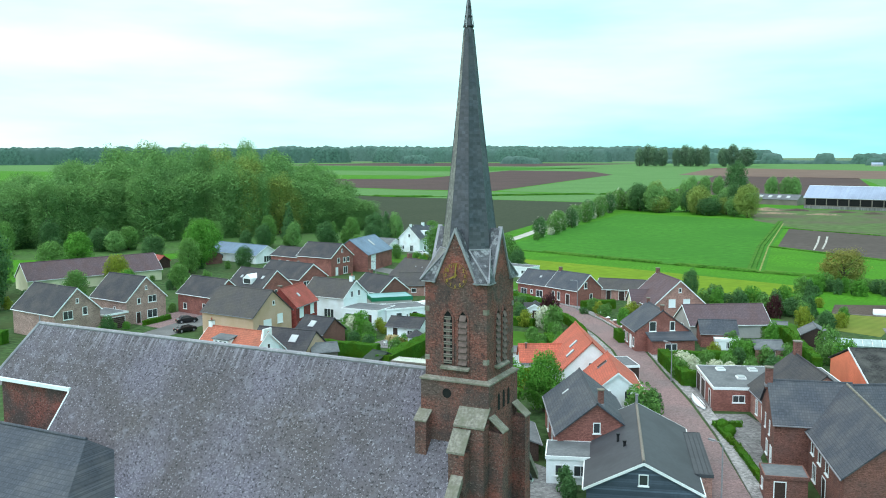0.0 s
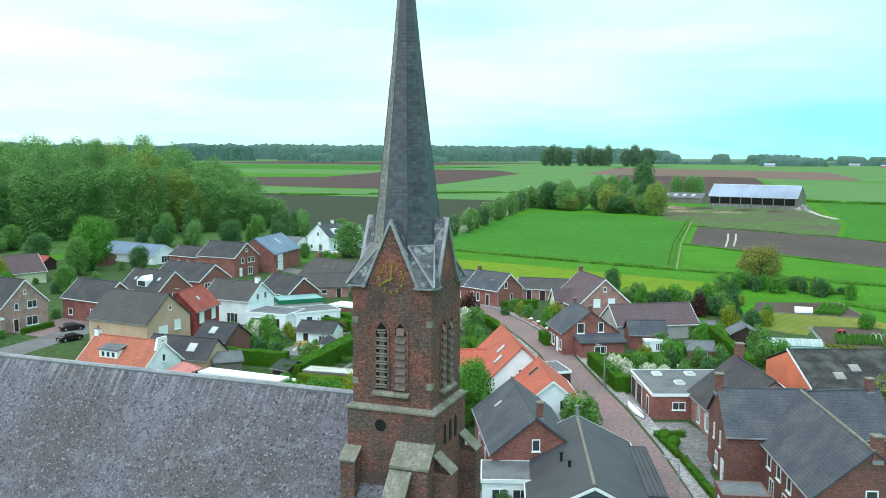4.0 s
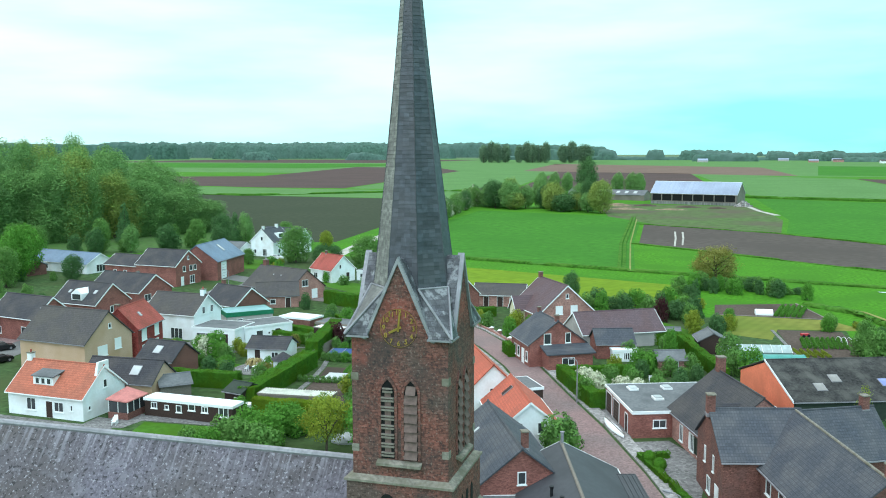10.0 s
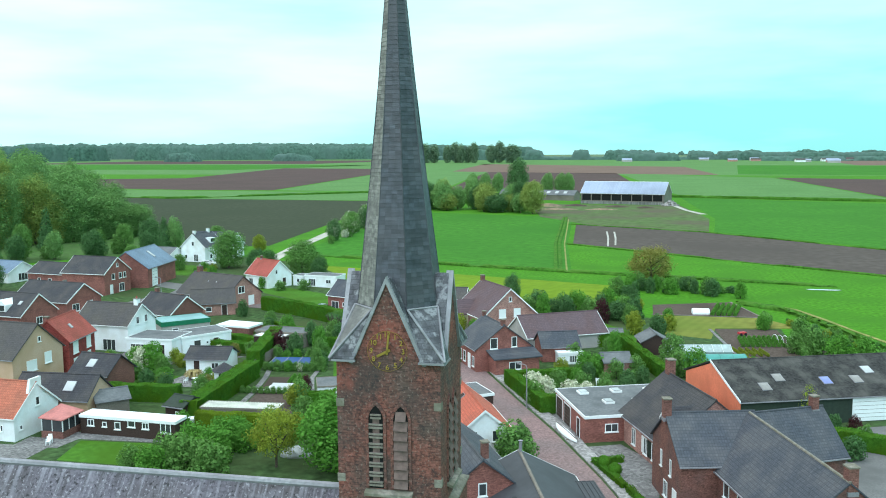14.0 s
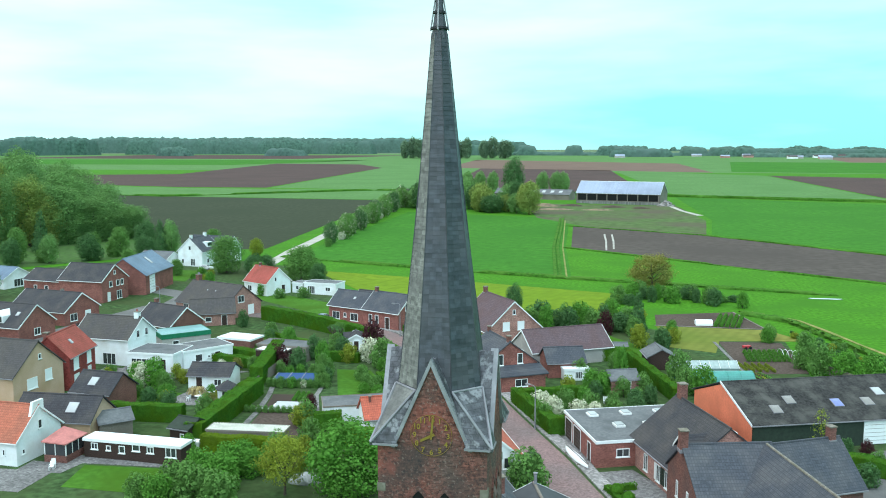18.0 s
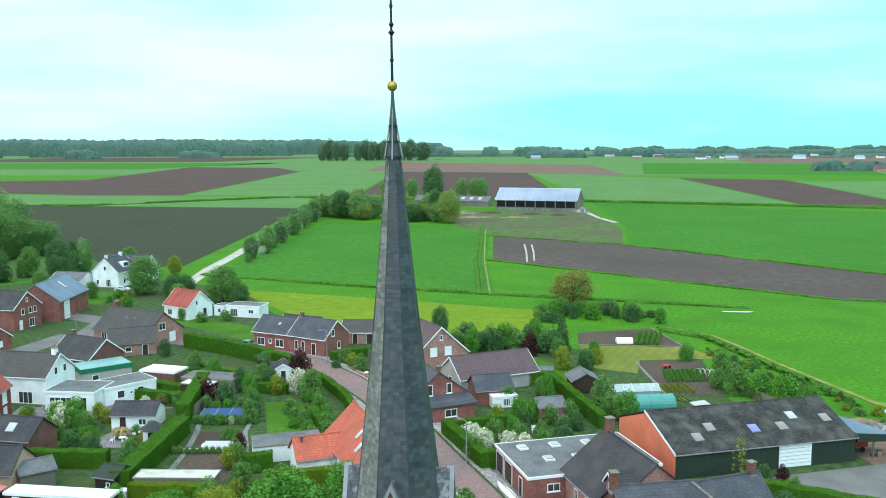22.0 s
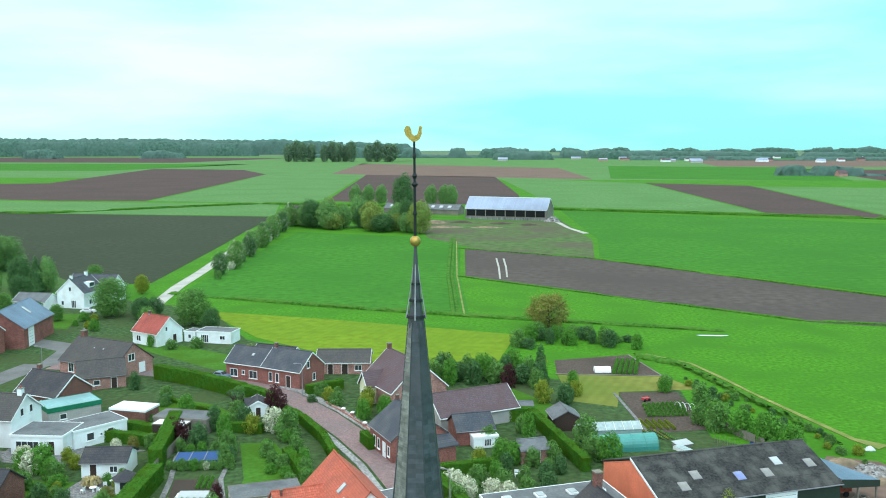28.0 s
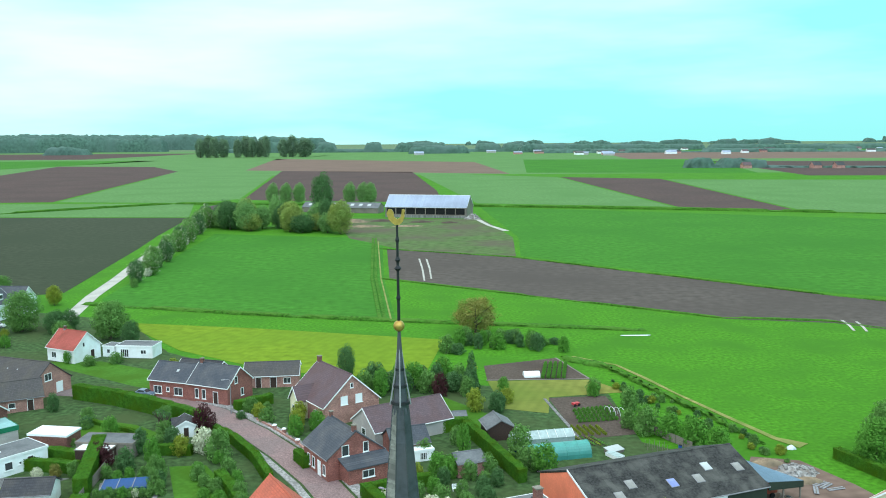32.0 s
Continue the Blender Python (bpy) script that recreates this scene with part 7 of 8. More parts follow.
for k, x in enumerate((33.2, 34.0, 34.8, 35.6)):
    hoop = thing("tunnel_hoop", "bare white hoop of a small tunnel", "hoop", pose(x, 127 - k * .3, 0, 0, 0, 20), "tunnel hoops")
    part("pipe", tube(bmesh.new(), [(0, math.cos(math.pi * q / 10) * 1.3, math.sin(math.pi * q / 10) * 1.5) for q in range(11)], [.04] * 11, 6), M_TRIM, hoop)
# greenhouse and film tunnel
gh = thing("greenhouse", "old glass greenhouse with whitened panes", "greenhouse", pose(19.1, 111.2, 0, 0, 0, 11))
part("foot", boxes((-5.3, 5.3, -1.6, 1.6, 0, .5)), M_PAVING, gh)
part("glass_wall", boxes((-5.25, 5.25, -1.55, 1.55, .5, 1.7)), M_GHOUSE, gh)
for s in (-1, 1):
    for k in range(7):
        x = -5.2 + k * 1.49
        part("pane", plate([(x + .03, s * 1.7, 1.65), (x + 1.43, s * 1.7, 1.65), (x + 1.43, s * .02, 2.55), (x + .03, s * .02, 2.55)], (0, 0, .04)), M_GHOUSE, gh)
for k in range(8):
    x = -5.2 + k * 1.49
    part("glazing_bar", plate([(x - .03, -1.72, 1.66), (x + .03, -1.72, 1.66), (x + .03, 0, 2.6), (x - .03, 0, 2.6)], (0, 0, .05)), M_TRIM, gh)
tn = thing("film_tunnel", "teal plastic film tunnel greenhouse", "greenhouse", pose(21.0, 105.9, 0, 0, 0, 13))
arc = [(math.cos(math.pi * k / 14) * 1.9, max(math.sin(math.pi * k / 14), 0) ** .8 * 2.25) for k in range(15)]
part("film", plate([(-5.1, y, z) for y, z in arc], (10.2, 0, 0)), M_TEAL, tn)
for k in range(6):
    x = -5.1 + k * 2.04
    part("rib", tube(bmesh.new(), [(x, y * 1.01, z * 1.01) for y, z in arc], [.035] * 15, 5), M_TEAL, tn)
house("shed", "black wooden garden hut with a grey roof", (11.6, 118.6), (12.6, 113.6), 3.4, 2.2, 2.2, M_WOOD_DARK, M_BITUMEN, [], category="shed", trim=False)
house("shed", "small dark shed at the barn's end", (3.6, 121.8), (6.8, 122.2), 2.4, 1.9, 1.6, M_WOOD_DARK, M_BITUMEN, [], category="shed", trim=False)
house("shed", "small pink brick shed with grey felt roof", (4.2, 99.0), (8.2, 100.4), 3.2, 2.3, 1.9, M_BRICK_PINK, M_BITUMEN, [("f", .4, .05, .9, 1.9, "d")], category="shed", trim=False)
flat_building("carport", "white lean-to behind the brick shed", ((-2.6, 103.6), (1.2, 105.0), 2.2), 1.9, M_WHITE, [("f", .3, .3, 1.2, 1.2, "p")], "lean-to", M_TRIM)
cf = thing("cold_frame", "white topped cold frame on the plot", "cold frame", pose(30.4, 107.4, 0, 0, 0, 30))
part("box", boxes((-1.4, 1.4, -.8, .8, .03, .5)), M_WOOD_GREY, cf)
part("glass_lid", plate([(-1.5, -.9, .5), (1.5, -.9, .5), (1.5, .9, .8), (-1.5, .9, .8)], (0, 0, .05)), M_SKYLIGHT, cf)
barrel = thing("water_barrel", "blue plastic water barrel", "barrel", pose(14.6, 108.6, 0))
part("drum", tube(bmesh.new(), [(0, 0, 0), (0, 0, .5), (0, 0, 1.1)], [.4, .46, .4], 14), M_BLUEPLASTIC, barrel)
part("lid", tube(bmesh.new(), [(0, 0, 1.1), (0, 0, 1.15)], [.42, .42], 14), M_IRON, barrel)
cart = thing("garden_cart", "small red garden cart on the plot", "cart", pose(28.2, 132.2, 0, 0, 0, 30))
part("tray", boxes((-.7, .7, -.4, .4, .35, .7)), material("red plastic", (.55, .05, .06), .5), cart)
for x in (-.5, .5):
    part("wheel", tube(bmesh.new(), [(x, -.5, .3), (x, -.4, .3)], [.28, .28], 12), M_IRON, cart)


def bench(x, y, turn):
    b = thing("garden_bench", "white slatted garden bench", "bench", pose(x, y, 0, 0, 0, turn))
    for k in range(3):
        part("seat_slat", boxes((-.8, .8, -.25 + k * .17, -.12 + k * .17, .43, .47)), M_TRIM, b)
        part("back_slat", boxes((-.8, .8, .28, .32, .55 + k * .15, .66 + k * .15)), M_TRIM, b)
    for sx in (-.7, .7):
        part("leg", boxes((sx - .04, sx + .04, -.24, -.16, 0, .43)), M_TRIM, b)
        part("leg", boxes((sx - .04, sx + .04, .26, .34, 0, .98)), M_TRIM, b)


def garden_chair(x, y, turn):
    c = thing("garden_chair", "white plastic garden chair on the paving", "chair", pose(x, y, .06, 0, 0, turn), "white garden chairs")
    part("seat", boxes((-.25, .25, -.25, .25, .4, .45)), M_TRIM, c)
    part("backrest", plate([(-.25, .22, .45), (.25, .22, .45), (.22, .34, .95), (-.22, .34, .95)], (0, .04, 0)), M_TRIM, c)
    for sx in (-.22, .22):
        for sy in (-.22, .22):
            part("leg", boxes((sx - .03, sx + .03, sy - .03, sy + .03, 0, .4)), M_TRIM, c)
        part("armrest", boxes((sx - .03, sx + .03, -.25, .25, .62, .66)), M_TRIM, c)


bench(4.6, 92.6, 10)
garden_chair(-57.6, 52.9, 20)
garden_chair(-54.6, 83.2, 40)
garden_chair(-53.4, 82.0, 160)
garden_chair(-55.6, 81.6, 260)
tb = thing("garden_table", "white round garden table", "table", pose(-54.4, 82.2, 0))
part("tabletop", tube(bmesh.new(), [(0, 0, .7), (0, 0, .74)], [.5, .5], 16), M_TRIM, tb)
part("pedestal", tube(bmesh.new(), [(0, 0, 0), (0, 0, .7)], [.2, .05], 8), M_TRIM, tb)
pv = thing("pavilion", "small white garden pavilion with a dark roof", "pavilion", pose(-50.0, 83.0, 0, 0, 0, 10))
part("wall", boxes((-1.2, 1.2, -1.2, 1.2, 0, 2.0)), M_WHITE, pv)
part("roof", tube(bmesh.new(), [(0, 0, 1.95), (0, 0, 3.1)], [2.0, .1], 6), M_T_DARK, pv)
part("window", boxes((-.5, .5, -1.26, -1.21, .7, 1.7)), M_GLASS, pv)
pv = thing("pavilion", "small dark garden pavilion with white trim", "pavilion", pose(-42.6, 119.4, 0, 0, 0, 25))
part("wall", boxes((-1.5, 1.5, -1.3, 1.3, 0, 2.0)), M_WHITE, pv)
for s in (-1, 1):
    part("roof_slope", plate([(-1.8, s * 1.6, 1.9), (1.8, s * 1.6, 1.9), (1.8, 0, 2.9), (-1.8, 0, 2.9)], (0, 0, .1)), M_T_DARK, pv)
part("door", boxes((-.5, .5, -1.36, -1.31, .05, 1.9)), M_WOOD_DARK, pv)
# low sheds in the middle gardens
rs_ = flat_building("shed", "low shed with a ribbed pale sheet roof", ((-43.6, 63.6), (-33.8, 64.4), 2.6), 2.3, M_WOOD_GREY, [], "shed", M_RIBBED, M_WOOD_GREY, t=.12)
for k in range(28):
    part("roof_rib", boxes((-4.86 + k * .36, -4.76 + k * .36, -.1, 2.7, 2.36, 2.42)), M_RIBBED, rs_)
hedge([(-43.2, 62.4), (-34.2, 63.1)], 1.3, 2.1, "yellow green hedge before the low shed", M_HEDGE_PALE)
flat_building("shed", "grey felt-roofed shed with a white wall", ((-32.6, 75.6), (-24.2, 79.1), 4.8), 2.3, M_WHITE, [], "shed", M_BITUMEN, M_WOOD_GREY, t=.1)
tank = thing("water_tank", "white plastic water tank", "tank", pose(-44.4, 62.6, 0))
part("drum", boxes((-.6, .6, -.6, .6, .1, 1.2)), M_TRIM, tank)
part("pallet", boxes((-.65, .65, -.65, .65, 0, .1)), M_WOOD_GREY, tank)
# boat by the garage
boat = thing("boat", "narrow white rowing boat upside down", "boat", pose(1.5, 68.6, 0, 0, 0, -65))
bm = bmesh.new()
rings = []
for k in range(11):
    u = -1 + k / 5
    w = .55 * (1 - abs(u) ** 2.4) + .03
    rings.append([bm.verts.new((u * 3.6, math.cos(a) * w, .28 + math.sin(a) * .42 * (1 - .35 * abs(u)))) for a in [math.pi * q / 8 for q in range(9)]])
for r, q in zip(rings, rings[1:]):
    for k in range(8):
        bm.faces.new((r[k], r[k + 1], q[k + 1], q[k]))
part("hull", bm, M_TRIM, boat, smooth=True)
part("keel", boxes((-3.4, 3.4, -.03, .03, .66, .74)), M_WOOD_GREY, boat)
for x in (-2, 2):
    part("trestle", boxes((x - .08, x + .08, -.7, .7, 0, .3)), M_WOOD_GREY, boat)


def car(x, y, turn, paint, label):
    c = thing("car", label, "car", pose(x, y, .07, 0, 0, turn))
    prof = [(-2.1, .45), (-2.05, .8), (-1.5, .95), (-1.0, 1.42), (.35, 1.45), (1.05, .98), (1.95, .85), (2.12, .5), (2.05, .25), (-2.05, .25)]
    bm = bmesh.new()
    secs = []
    for yy, k in ((-.85, .93), (-.8, 1), (.8, 1), (.85, .93)):
        secs.append([bm.verts.new((px, yy * (1 if pz < 1 else .82), .25 + (pz - .25) * k)) for px, pz in prof])
    n = len(prof)
    for s0, s1 in zip(secs, secs[1:]):
        for k in range(n):
            bm.faces.new((s0[k], s0[(k + 1) % n], s1[(k + 1) % n], s1[k]))
    bm.faces.new(secs[0])
    bm.faces.new(secs[-1][::-1])
    bmesh.ops.recalc_face_normals(bm, faces=bm.faces)
    part("body", bm, paint, c)
    for s in (-1, 1):
        part("side_window", plate([(-1.15, s * .79, .98), (.85, s * .79, .98), (.3, s * .69, 1.36), (-.85, s * .69, 1.36)], (0, s * .03, 0)), M_GLASS, c)
        for wx in (-1.3, 1.3):
            wh = part("wheel", tube(bmesh.new(), [(wx, s * .72, .32), (wx, s * .9, .32)], [.32, .32], 16), M_IRON, c)
            part("rim", tube(bmesh.new(), [(wx, s * .9, .32), (wx, s * .915, .32)], [.2, .18], 12), M_LEAD, wh)
        part("headlight", boxes((2.0, 2.1, s * .6 - .15, s * .6 + .15, .6, .75)), M_SKYLIGHT, c)
        part("tail_light", boxes((-2.12, -2.03, s * .65 - .1, s * .65 + .1, .65, .82)), M_T_RED, c)
    part("windscreen", plate([(1.0, -.66, 1.02), (1.0, .66, 1.02), (.4, .6, 1.44), (.4, -.6, 1.44)], (.03, 0, .03)), M_GLASS, c)
    part("rear_window", plate([(-1.45, -.64, 1.0), (-1.45, .64, 1.0), (-1.03, .58, 1.4), (-1.03, -.58, 1.4)], (-.03, 0, .03)), M_GLASS, c)
    for xx in (2.13, -2.13):
        part("number_plate", boxes((xx - .01, xx + .01, -.26, .26, .4, .52)), M_CREAM, c)


M_BLACKCAR = material("black car paint", (.015, .016, .02), .25, .2, spread=.1, relief=0, spec=.6)
M_BLUECAR = material("grey blue car paint", (.16, .22, .3), .3, .3, spread=.08, relief=0, spec=.6)
M_WHITECAR = material("white car paint", (.75, .76, .76), .3, spread=.04, relief=0, spec=.6)
car(-96.2, 75.0, 75, M_BLACKCAR, "black hatchback parked on the side street")
car(-102.6, 82.2, 60, M_BLACKCAR, "black car parked before the brick house")
car(-56.2, 141.8, -20, M_BLUECAR, "grey blue car parked by the row house")
car(-117, 208, 5, M_WHITECAR, "white car parked by the white farmhouse")
car(-101.2, 122.5, 70, M_BLACKCAR, "black car parked by the brick bungalow")


def street_lamp(x, y, h, turn, label="grey street lamp with a curved arm"):
    l = thing("street_lamp", label, "street lamp", pose(x, y, 0, 0, 0, turn), "street lamps")
    part("pole", tube(bmesh.new(), [(0, 0, 0), (0, 0, h * .6), (0, 0, h - .3)], [.09, .07, .06], 10), M_LEAD, l)
    part("arm", tube(bmesh.new(), [(0, 0, h - .32), (.15, 0, h - .08), (.5, 0, h), (1.1, 0, h)], [.055, .05, .045, .045], 8), M_LEAD, l)
    lam = part("lamp_head", boxes((.9, 1.6, -.13, .13, h - .05, h + .08)), M_LEAD, l)
    part("diffuser", boxes((1.0, 1.55, -.1, .1, h - .1, h - .05)), M_SKYLIGHT, lam)
    part("base", tube(bmesh.new(), [(0, 0, 0), (0, 0, .6)], [.13, .12], 10), M_LEAD, l)


street_lamp(-4.6, 79.2, 5.8, 150)
street_lamp(-93.1, 139.7, 6.6, 170)
street_lamp(-36.4, 130.0, 6.6, 195)
street_lamp(-98.2, 88.0, 6.4, 160)
street_lamp(10.6, 33.6, 6.4, 155)
for x, y in ((-27.3, 120.1), (-25.3, 118.0), (-22.1, 112.4), (-30.2, 124.4)):
    g = thing("gate_pillar", "white capped brick garden pillar", "pillar", pose(x + .6, y + .4, 0, 0, 0, -50), "garden pillars")
    part("shaft", boxes((-.28, .28, -.28, .28, 0, .85)), M_BRICK_PINK, g)
    part("cap", tube(bmesh.new(), [(0, 0, .85), (0, 0, .95), (0, 0, 1.15)], [.5, .5, .05], 4), M_TRIM, g)
fw_ = thing("garden_wall", "low brick garden wall along the pavement", "wall")
for (a, b) in (((-31, 126), (-26.7, 120.5)), ((-26.7, 120.5), (-21.5, 112.8)), ((-21.5, 112.8), (-18.6, 107.5))):
    m_, l_ = frame_of(a, b)
    o_ = part("wall_length", boxes((-l_ / 2 + .3, l_ / 2 - .3, -.12, .12, 0, .5)), M_BRICK_PINK, fw_)
    o_.matrix_basis = m_
# fences
fn = thing("fence", "grey wooden garden fence", "fence")
for k in range(14):
    o_ = part("fence_panel", boxes((-.9, .9, -.03, .03, .05, 1.7)), M_WOOD_GREY, fn)
    o_.matrix_basis = pose(-48.6 - k * .12, 88.0 + k * 1.86, 0, 0, 0, 93)
fn = thing("fence", "grey board fence by the plots", "fence")
for k in range(6):
    o_ = part("fence_panel", boxes((-.95, .95, -.03, .03, .05, 1.5)), M_WOOD_GREY, fn)
    o_.matrix_basis = pose(38.2 + k * .9, 117.4 - k * 1.8, 0, 0, 0, -64)
# shrubs in the gardens
rg = random.Random(77)
for kind, x, y, s, sz, label in (
    ("tree_c", -21.3, 51.5, 1.5, 1.12, "dense bright green chestnut beside the tower"), ("tree_y", -28.4, 51.5, 1.1, 1.05, "airy yellow green garden tree"),
    ("tree_c", -16.0, 56, .9, 1.05, "bright green tree behind the tower"), ("bush_a", -3.0, 56.4, 2.6, 2.5, "round green bush by the white gable"),
    ("bush_e", -38.6, 118.6, 2.2, 2.6, "dark purple leaved bush"), ("bush_g", -36.2, 109.6, 1.9, 2.2, "cream flowering lilac bush"), ("bush_a", -33.2, 106.4, 2.3, 2.5, "round green lilac bush"),
    ("bush_b", -70.4, 132.6, 1.2, 1.8, "dark evergreen by the garage"), ("bush_a", -61.7, 126.5, 1.3, 1.3, "clipped round green bush"), ("bush_e", -52.5, 106.5, 1.2, 1.6, "dark reddish garden shrub"),
    ("bush_c", -65.4, 89.0, 2.0, 2.2, "fresh green garden shrub"), ("bush_g", -70.6, 92.8, 1.5, 1.3, "pale lilac garden shrub"), ("bush_a", -66.5, 83.6, 1.6, 1.0, "low green garden shrub"),
    ("bush_d", -61.0, 90.6, 1.1, 1.1, "yellow flowering garden shrub"), ("bush_c", -60.6, 84.2, 1.4, .8, "bright green ground cover"),
    ("bush_b", 13.2, 130.0, 1.8, 1.7, "dark round clipped bush"), ("bush_d", 15.4, 134.6, 1.4, 1.5, "yellow green bush on the lawn"), ("conifer", 8.8, 142.4, .7, .85, "small dark garden conifer"),
    ("bush_e", 2.6, 139.6, 1.7, 2.4, "dark purple garden shrub"), ("bush_g", -4.6, 86.6, 1.5, 1.6, "pale blossom shrub behind the hedge"), ("bush_a", -1.4, 89.0, 1.6, 1.5, "green shrub behind the hedge"),
    ("bush_g", .8, 84.6, 1.3, 1.4, "pale blossom shrub behind the hedge"), ("bush_c", 1.8, 98.8, 1.6, 1.8, "fresh green shrub in the small garden"), ("bush_c", 6.0, 107.6, 1.2, 2.6, "tall thin green shrub"),
    ("bush_g", 5.0, 104.6, .7, .8, "white flowering garden shrub"), ("bush_a", 8.8, 95.6, 1.0, .9, "green shrub by the bench"), ("bush_a", 16.0, 100.4, 1.9, 2.0, "green shrub behind the shed"),
    ("bush_b", -46.6, 109.4, 1.4, 2.2, "dark green garden shrub"), ("bush_c", -43.0, 104.0, 1.3, 2.4, "tall green climbing shrub"), ("bush_a", -40.8, 98.0, 1.2, 2.0, "green shrub along the path"),
    ("bush_a", -39.6, 93.6, 1.1, 1.7, "green shrub along the path"), ("bush_e", -36.2, 80.4, .9, 1.3, "reddish shrub by the beds"), ("tree_a", -46.5, 123.0, .45, .5, "bare pruned fruit tree"),
    ("tree_b", -73.5, 186.0, .8, .8, "green tree behind the small house"), ("bush_a", -76.4, 166.5, 1.6, 1.2, "green shrubs before the small house"), ("bush_a", -71.0, 168.5, 1.8, 1.3, "green shrubs before the small house")):
    plant(kind, x, y, s, label, sz)
for kind, x, y, s in (("bush_a", -38.4, 92.6, 1.0), ("bush_b", -39.3, 95.4, 1.1), ("bush_a", -40.2, 98.6, 1.3), ("bush_c", -41.4, 101.4, 1.2), ("bush_b", -46.4, 101.6, 1.7), ("bush_e", -50.2, 103.2, 1.6),
                      ("bush_c", -44.6, 98.2, .9), ("bush_a", -42.6, 98.4, .9), ("bush_c", -46.2, 97.6, .8), ("bush_a", -45.2, 91.2, .8), ("bush_c", -43.4, 91.4, .8), ("bush_g", -41.6, 91.7, .6), ("bush_a", -48.2, 98.6, 1.0),
                      ("bush_c", -32.6, 104.4, 1.0), ("bush_a", -30.0, 99.6, 1.3), ("bush_c", -27.8, 95.4, 1.1), ("bush_a", -26.4, 90.6, 1.2), ("bush_a", -25.4, 86.6, 1.2), ("bush_b", -42.2, 112.0, 1.6), ("bush_a", -44.6, 115.6, 1.5),
                      ("bush_g", -58.6, 98.6, .9), ("bush_f", -56.2, 99.4, 1.0), ("bush_a", -53.6, 99.8, 1.1), ("bush_c", -62.6, 86.4, 1.4), ("bush_a", -64.4, 82.4, 1.2), ("bush_g", -67.0, 88.4, 1.5), ("bush_d", -63.4, 92.6, 1.1),
                      ("bush_b", -55.6, 76.4, 1.3), ("bush_a", -57.8, 78.4, 1.0), ("bush_f", -50.4, 78.0, 1.2), ("bush_a", -49.6, 75.0, 1.4), ("bush_c", -44.6, 60.6, 1.2), ("bush_a", -33.0, 61.0, 1.6), ("bush_a", -31.2, 66.4, 1.6),
                      ("bush_b", 2.6, 94.8, 1.2), ("bush_c", 3.8, 98.0, 1.5), ("bush_a", 6.6, 96.6, 1.3), ("bush_a", 9.6, 98.8, 1.4), ("bush_b", 10.4, 94.2, 1.2), ("bush_g", 5.4, 101.8, .9), ("bush_c", 1.2, 91.4, 1.2), ("bush_a", 5.2, 90.4, 1.1),
                      ("bush_b", 8.2, 90.8, 1.3), ("bush_a", 2.2, 87.2, 1.4), ("bush_g", -2.6, 83.6, 1.5), ("bush_a", -3.6, 81.0, 1.4), ("bush_g", 3.0, 83.2, 1.3), ("bush_a", 5.6, 85.2, 1.3), ("bush_b", 8.6, 86.4, 1.4), ("bush_b", -3.0, 62.0, 1.4),
                      ("bush_b", 33.0, 76.2, 1.0), ("bush_e", 35.4, 76.6, .9), ("bush_b", 31.4, 74.8, .9)):
    plant(kind, x, y, s, {"g": "pale flowering garden shrub", "e": "dark red leaved garden shrub", "f": "straw coloured garden shrub"}.get(kind[-1], "dense green garden shrub"), s * 1.15)
for x, y, s in ((-37.0, 47.5, 2.2), (-33.2, 46, 2.2), (-38.6, 52.4, 2.1), (-35.4, 51.0, 2.2), (-36.6, 55.6, 2.0), (-34.2, 56.0, 1.7), (-40.2, 49.4, 1.9), (-42.8, 46.6, 1.6), (-40.0, 46.0, 1.8), (-33.6, 60.2, 1.5), (-36.6, 59.4, 1.5)):
    plant(rg.choice(["bush_c", "bush_a", "bush_c"]), x, y, s, "spreading green shrub behind the church", s * 1.0)
AREAS = [(-64, -50, 76, 88, 14), (-75, -60, 80, 92, 9), (-46, -37, 108, 118, 10), (-62, -46, 112, 124, 9), (-34, -26, 122, 132, 12), (-25, -19, 114, 126, 10), (-2, 6, 96, 108, 9), (14, 36, 138, 148, 6), (-100, -78, 152, 170, 8), (-118, -104, 176, 205, 12), (-150, -128, 188, 212, 10), (-60, -50, 155, 170, 6), (-165, -140, 60, 130, 16), (-150, -126, 96, 130, 14), (-190, -150, 130, 160, 14), (-36, -26, 64, 74, 9), (-30, -22, 58, 66, 6), (-112, -106, 60, 70, 4), (28, 36, 60, 74, 6), (-160, -135, 165, 185, 8), (-6, 12, 146, 160, 10)]
for x0, x1, y0, y1, n in AREAS:
    for k in range(int(n * .55)):
        s = rg.uniform(.6, 1.6)
        plant(rg.choice(["bush_a", "bush_b", "bush_c", "bush_a", "bush_d", "bush_c"]), rg.uniform(x0, x1), rg.uniform(y0, y1), s, "leafy shrub in a cottage garden", s * rg.uniform(.7, 1.4))
for k in range(38):
    u = k / 37
    s = rg.uniform(.45, 1.0)
    plant(["bush_b", "bush_a", "bush_d", "bush_b", "bush_a"][k % 5], 37.5 + 20 * u + rg.uniform(-2, 2), 146 - 42 * u + rg.uniform(-4, 4), s, "tangled brush at the meadow's edge", s * rg.uniform(.5, 1.0))
heap = bmesh.new()
bmesh.ops.create_icosphere(heap, subdivisions=3, radius=1)
for v in heap.verts:
    v.co = Vector((v.co.x * 1.9, v.co.y * 1.1, max(0, v.co.z) * .9 * (1 + .25 * math.sin(v.co.x * 9 + v.co.y * 5))))
wrap = thing("tarpaulin", "grey white tarpaulin heaped over garden stuff", "tarpaulin", pose(-27.6, 55.4, 0.05, 0, 0, 12))
part("sheet", heap, M_SKYLIGHT, wrap)
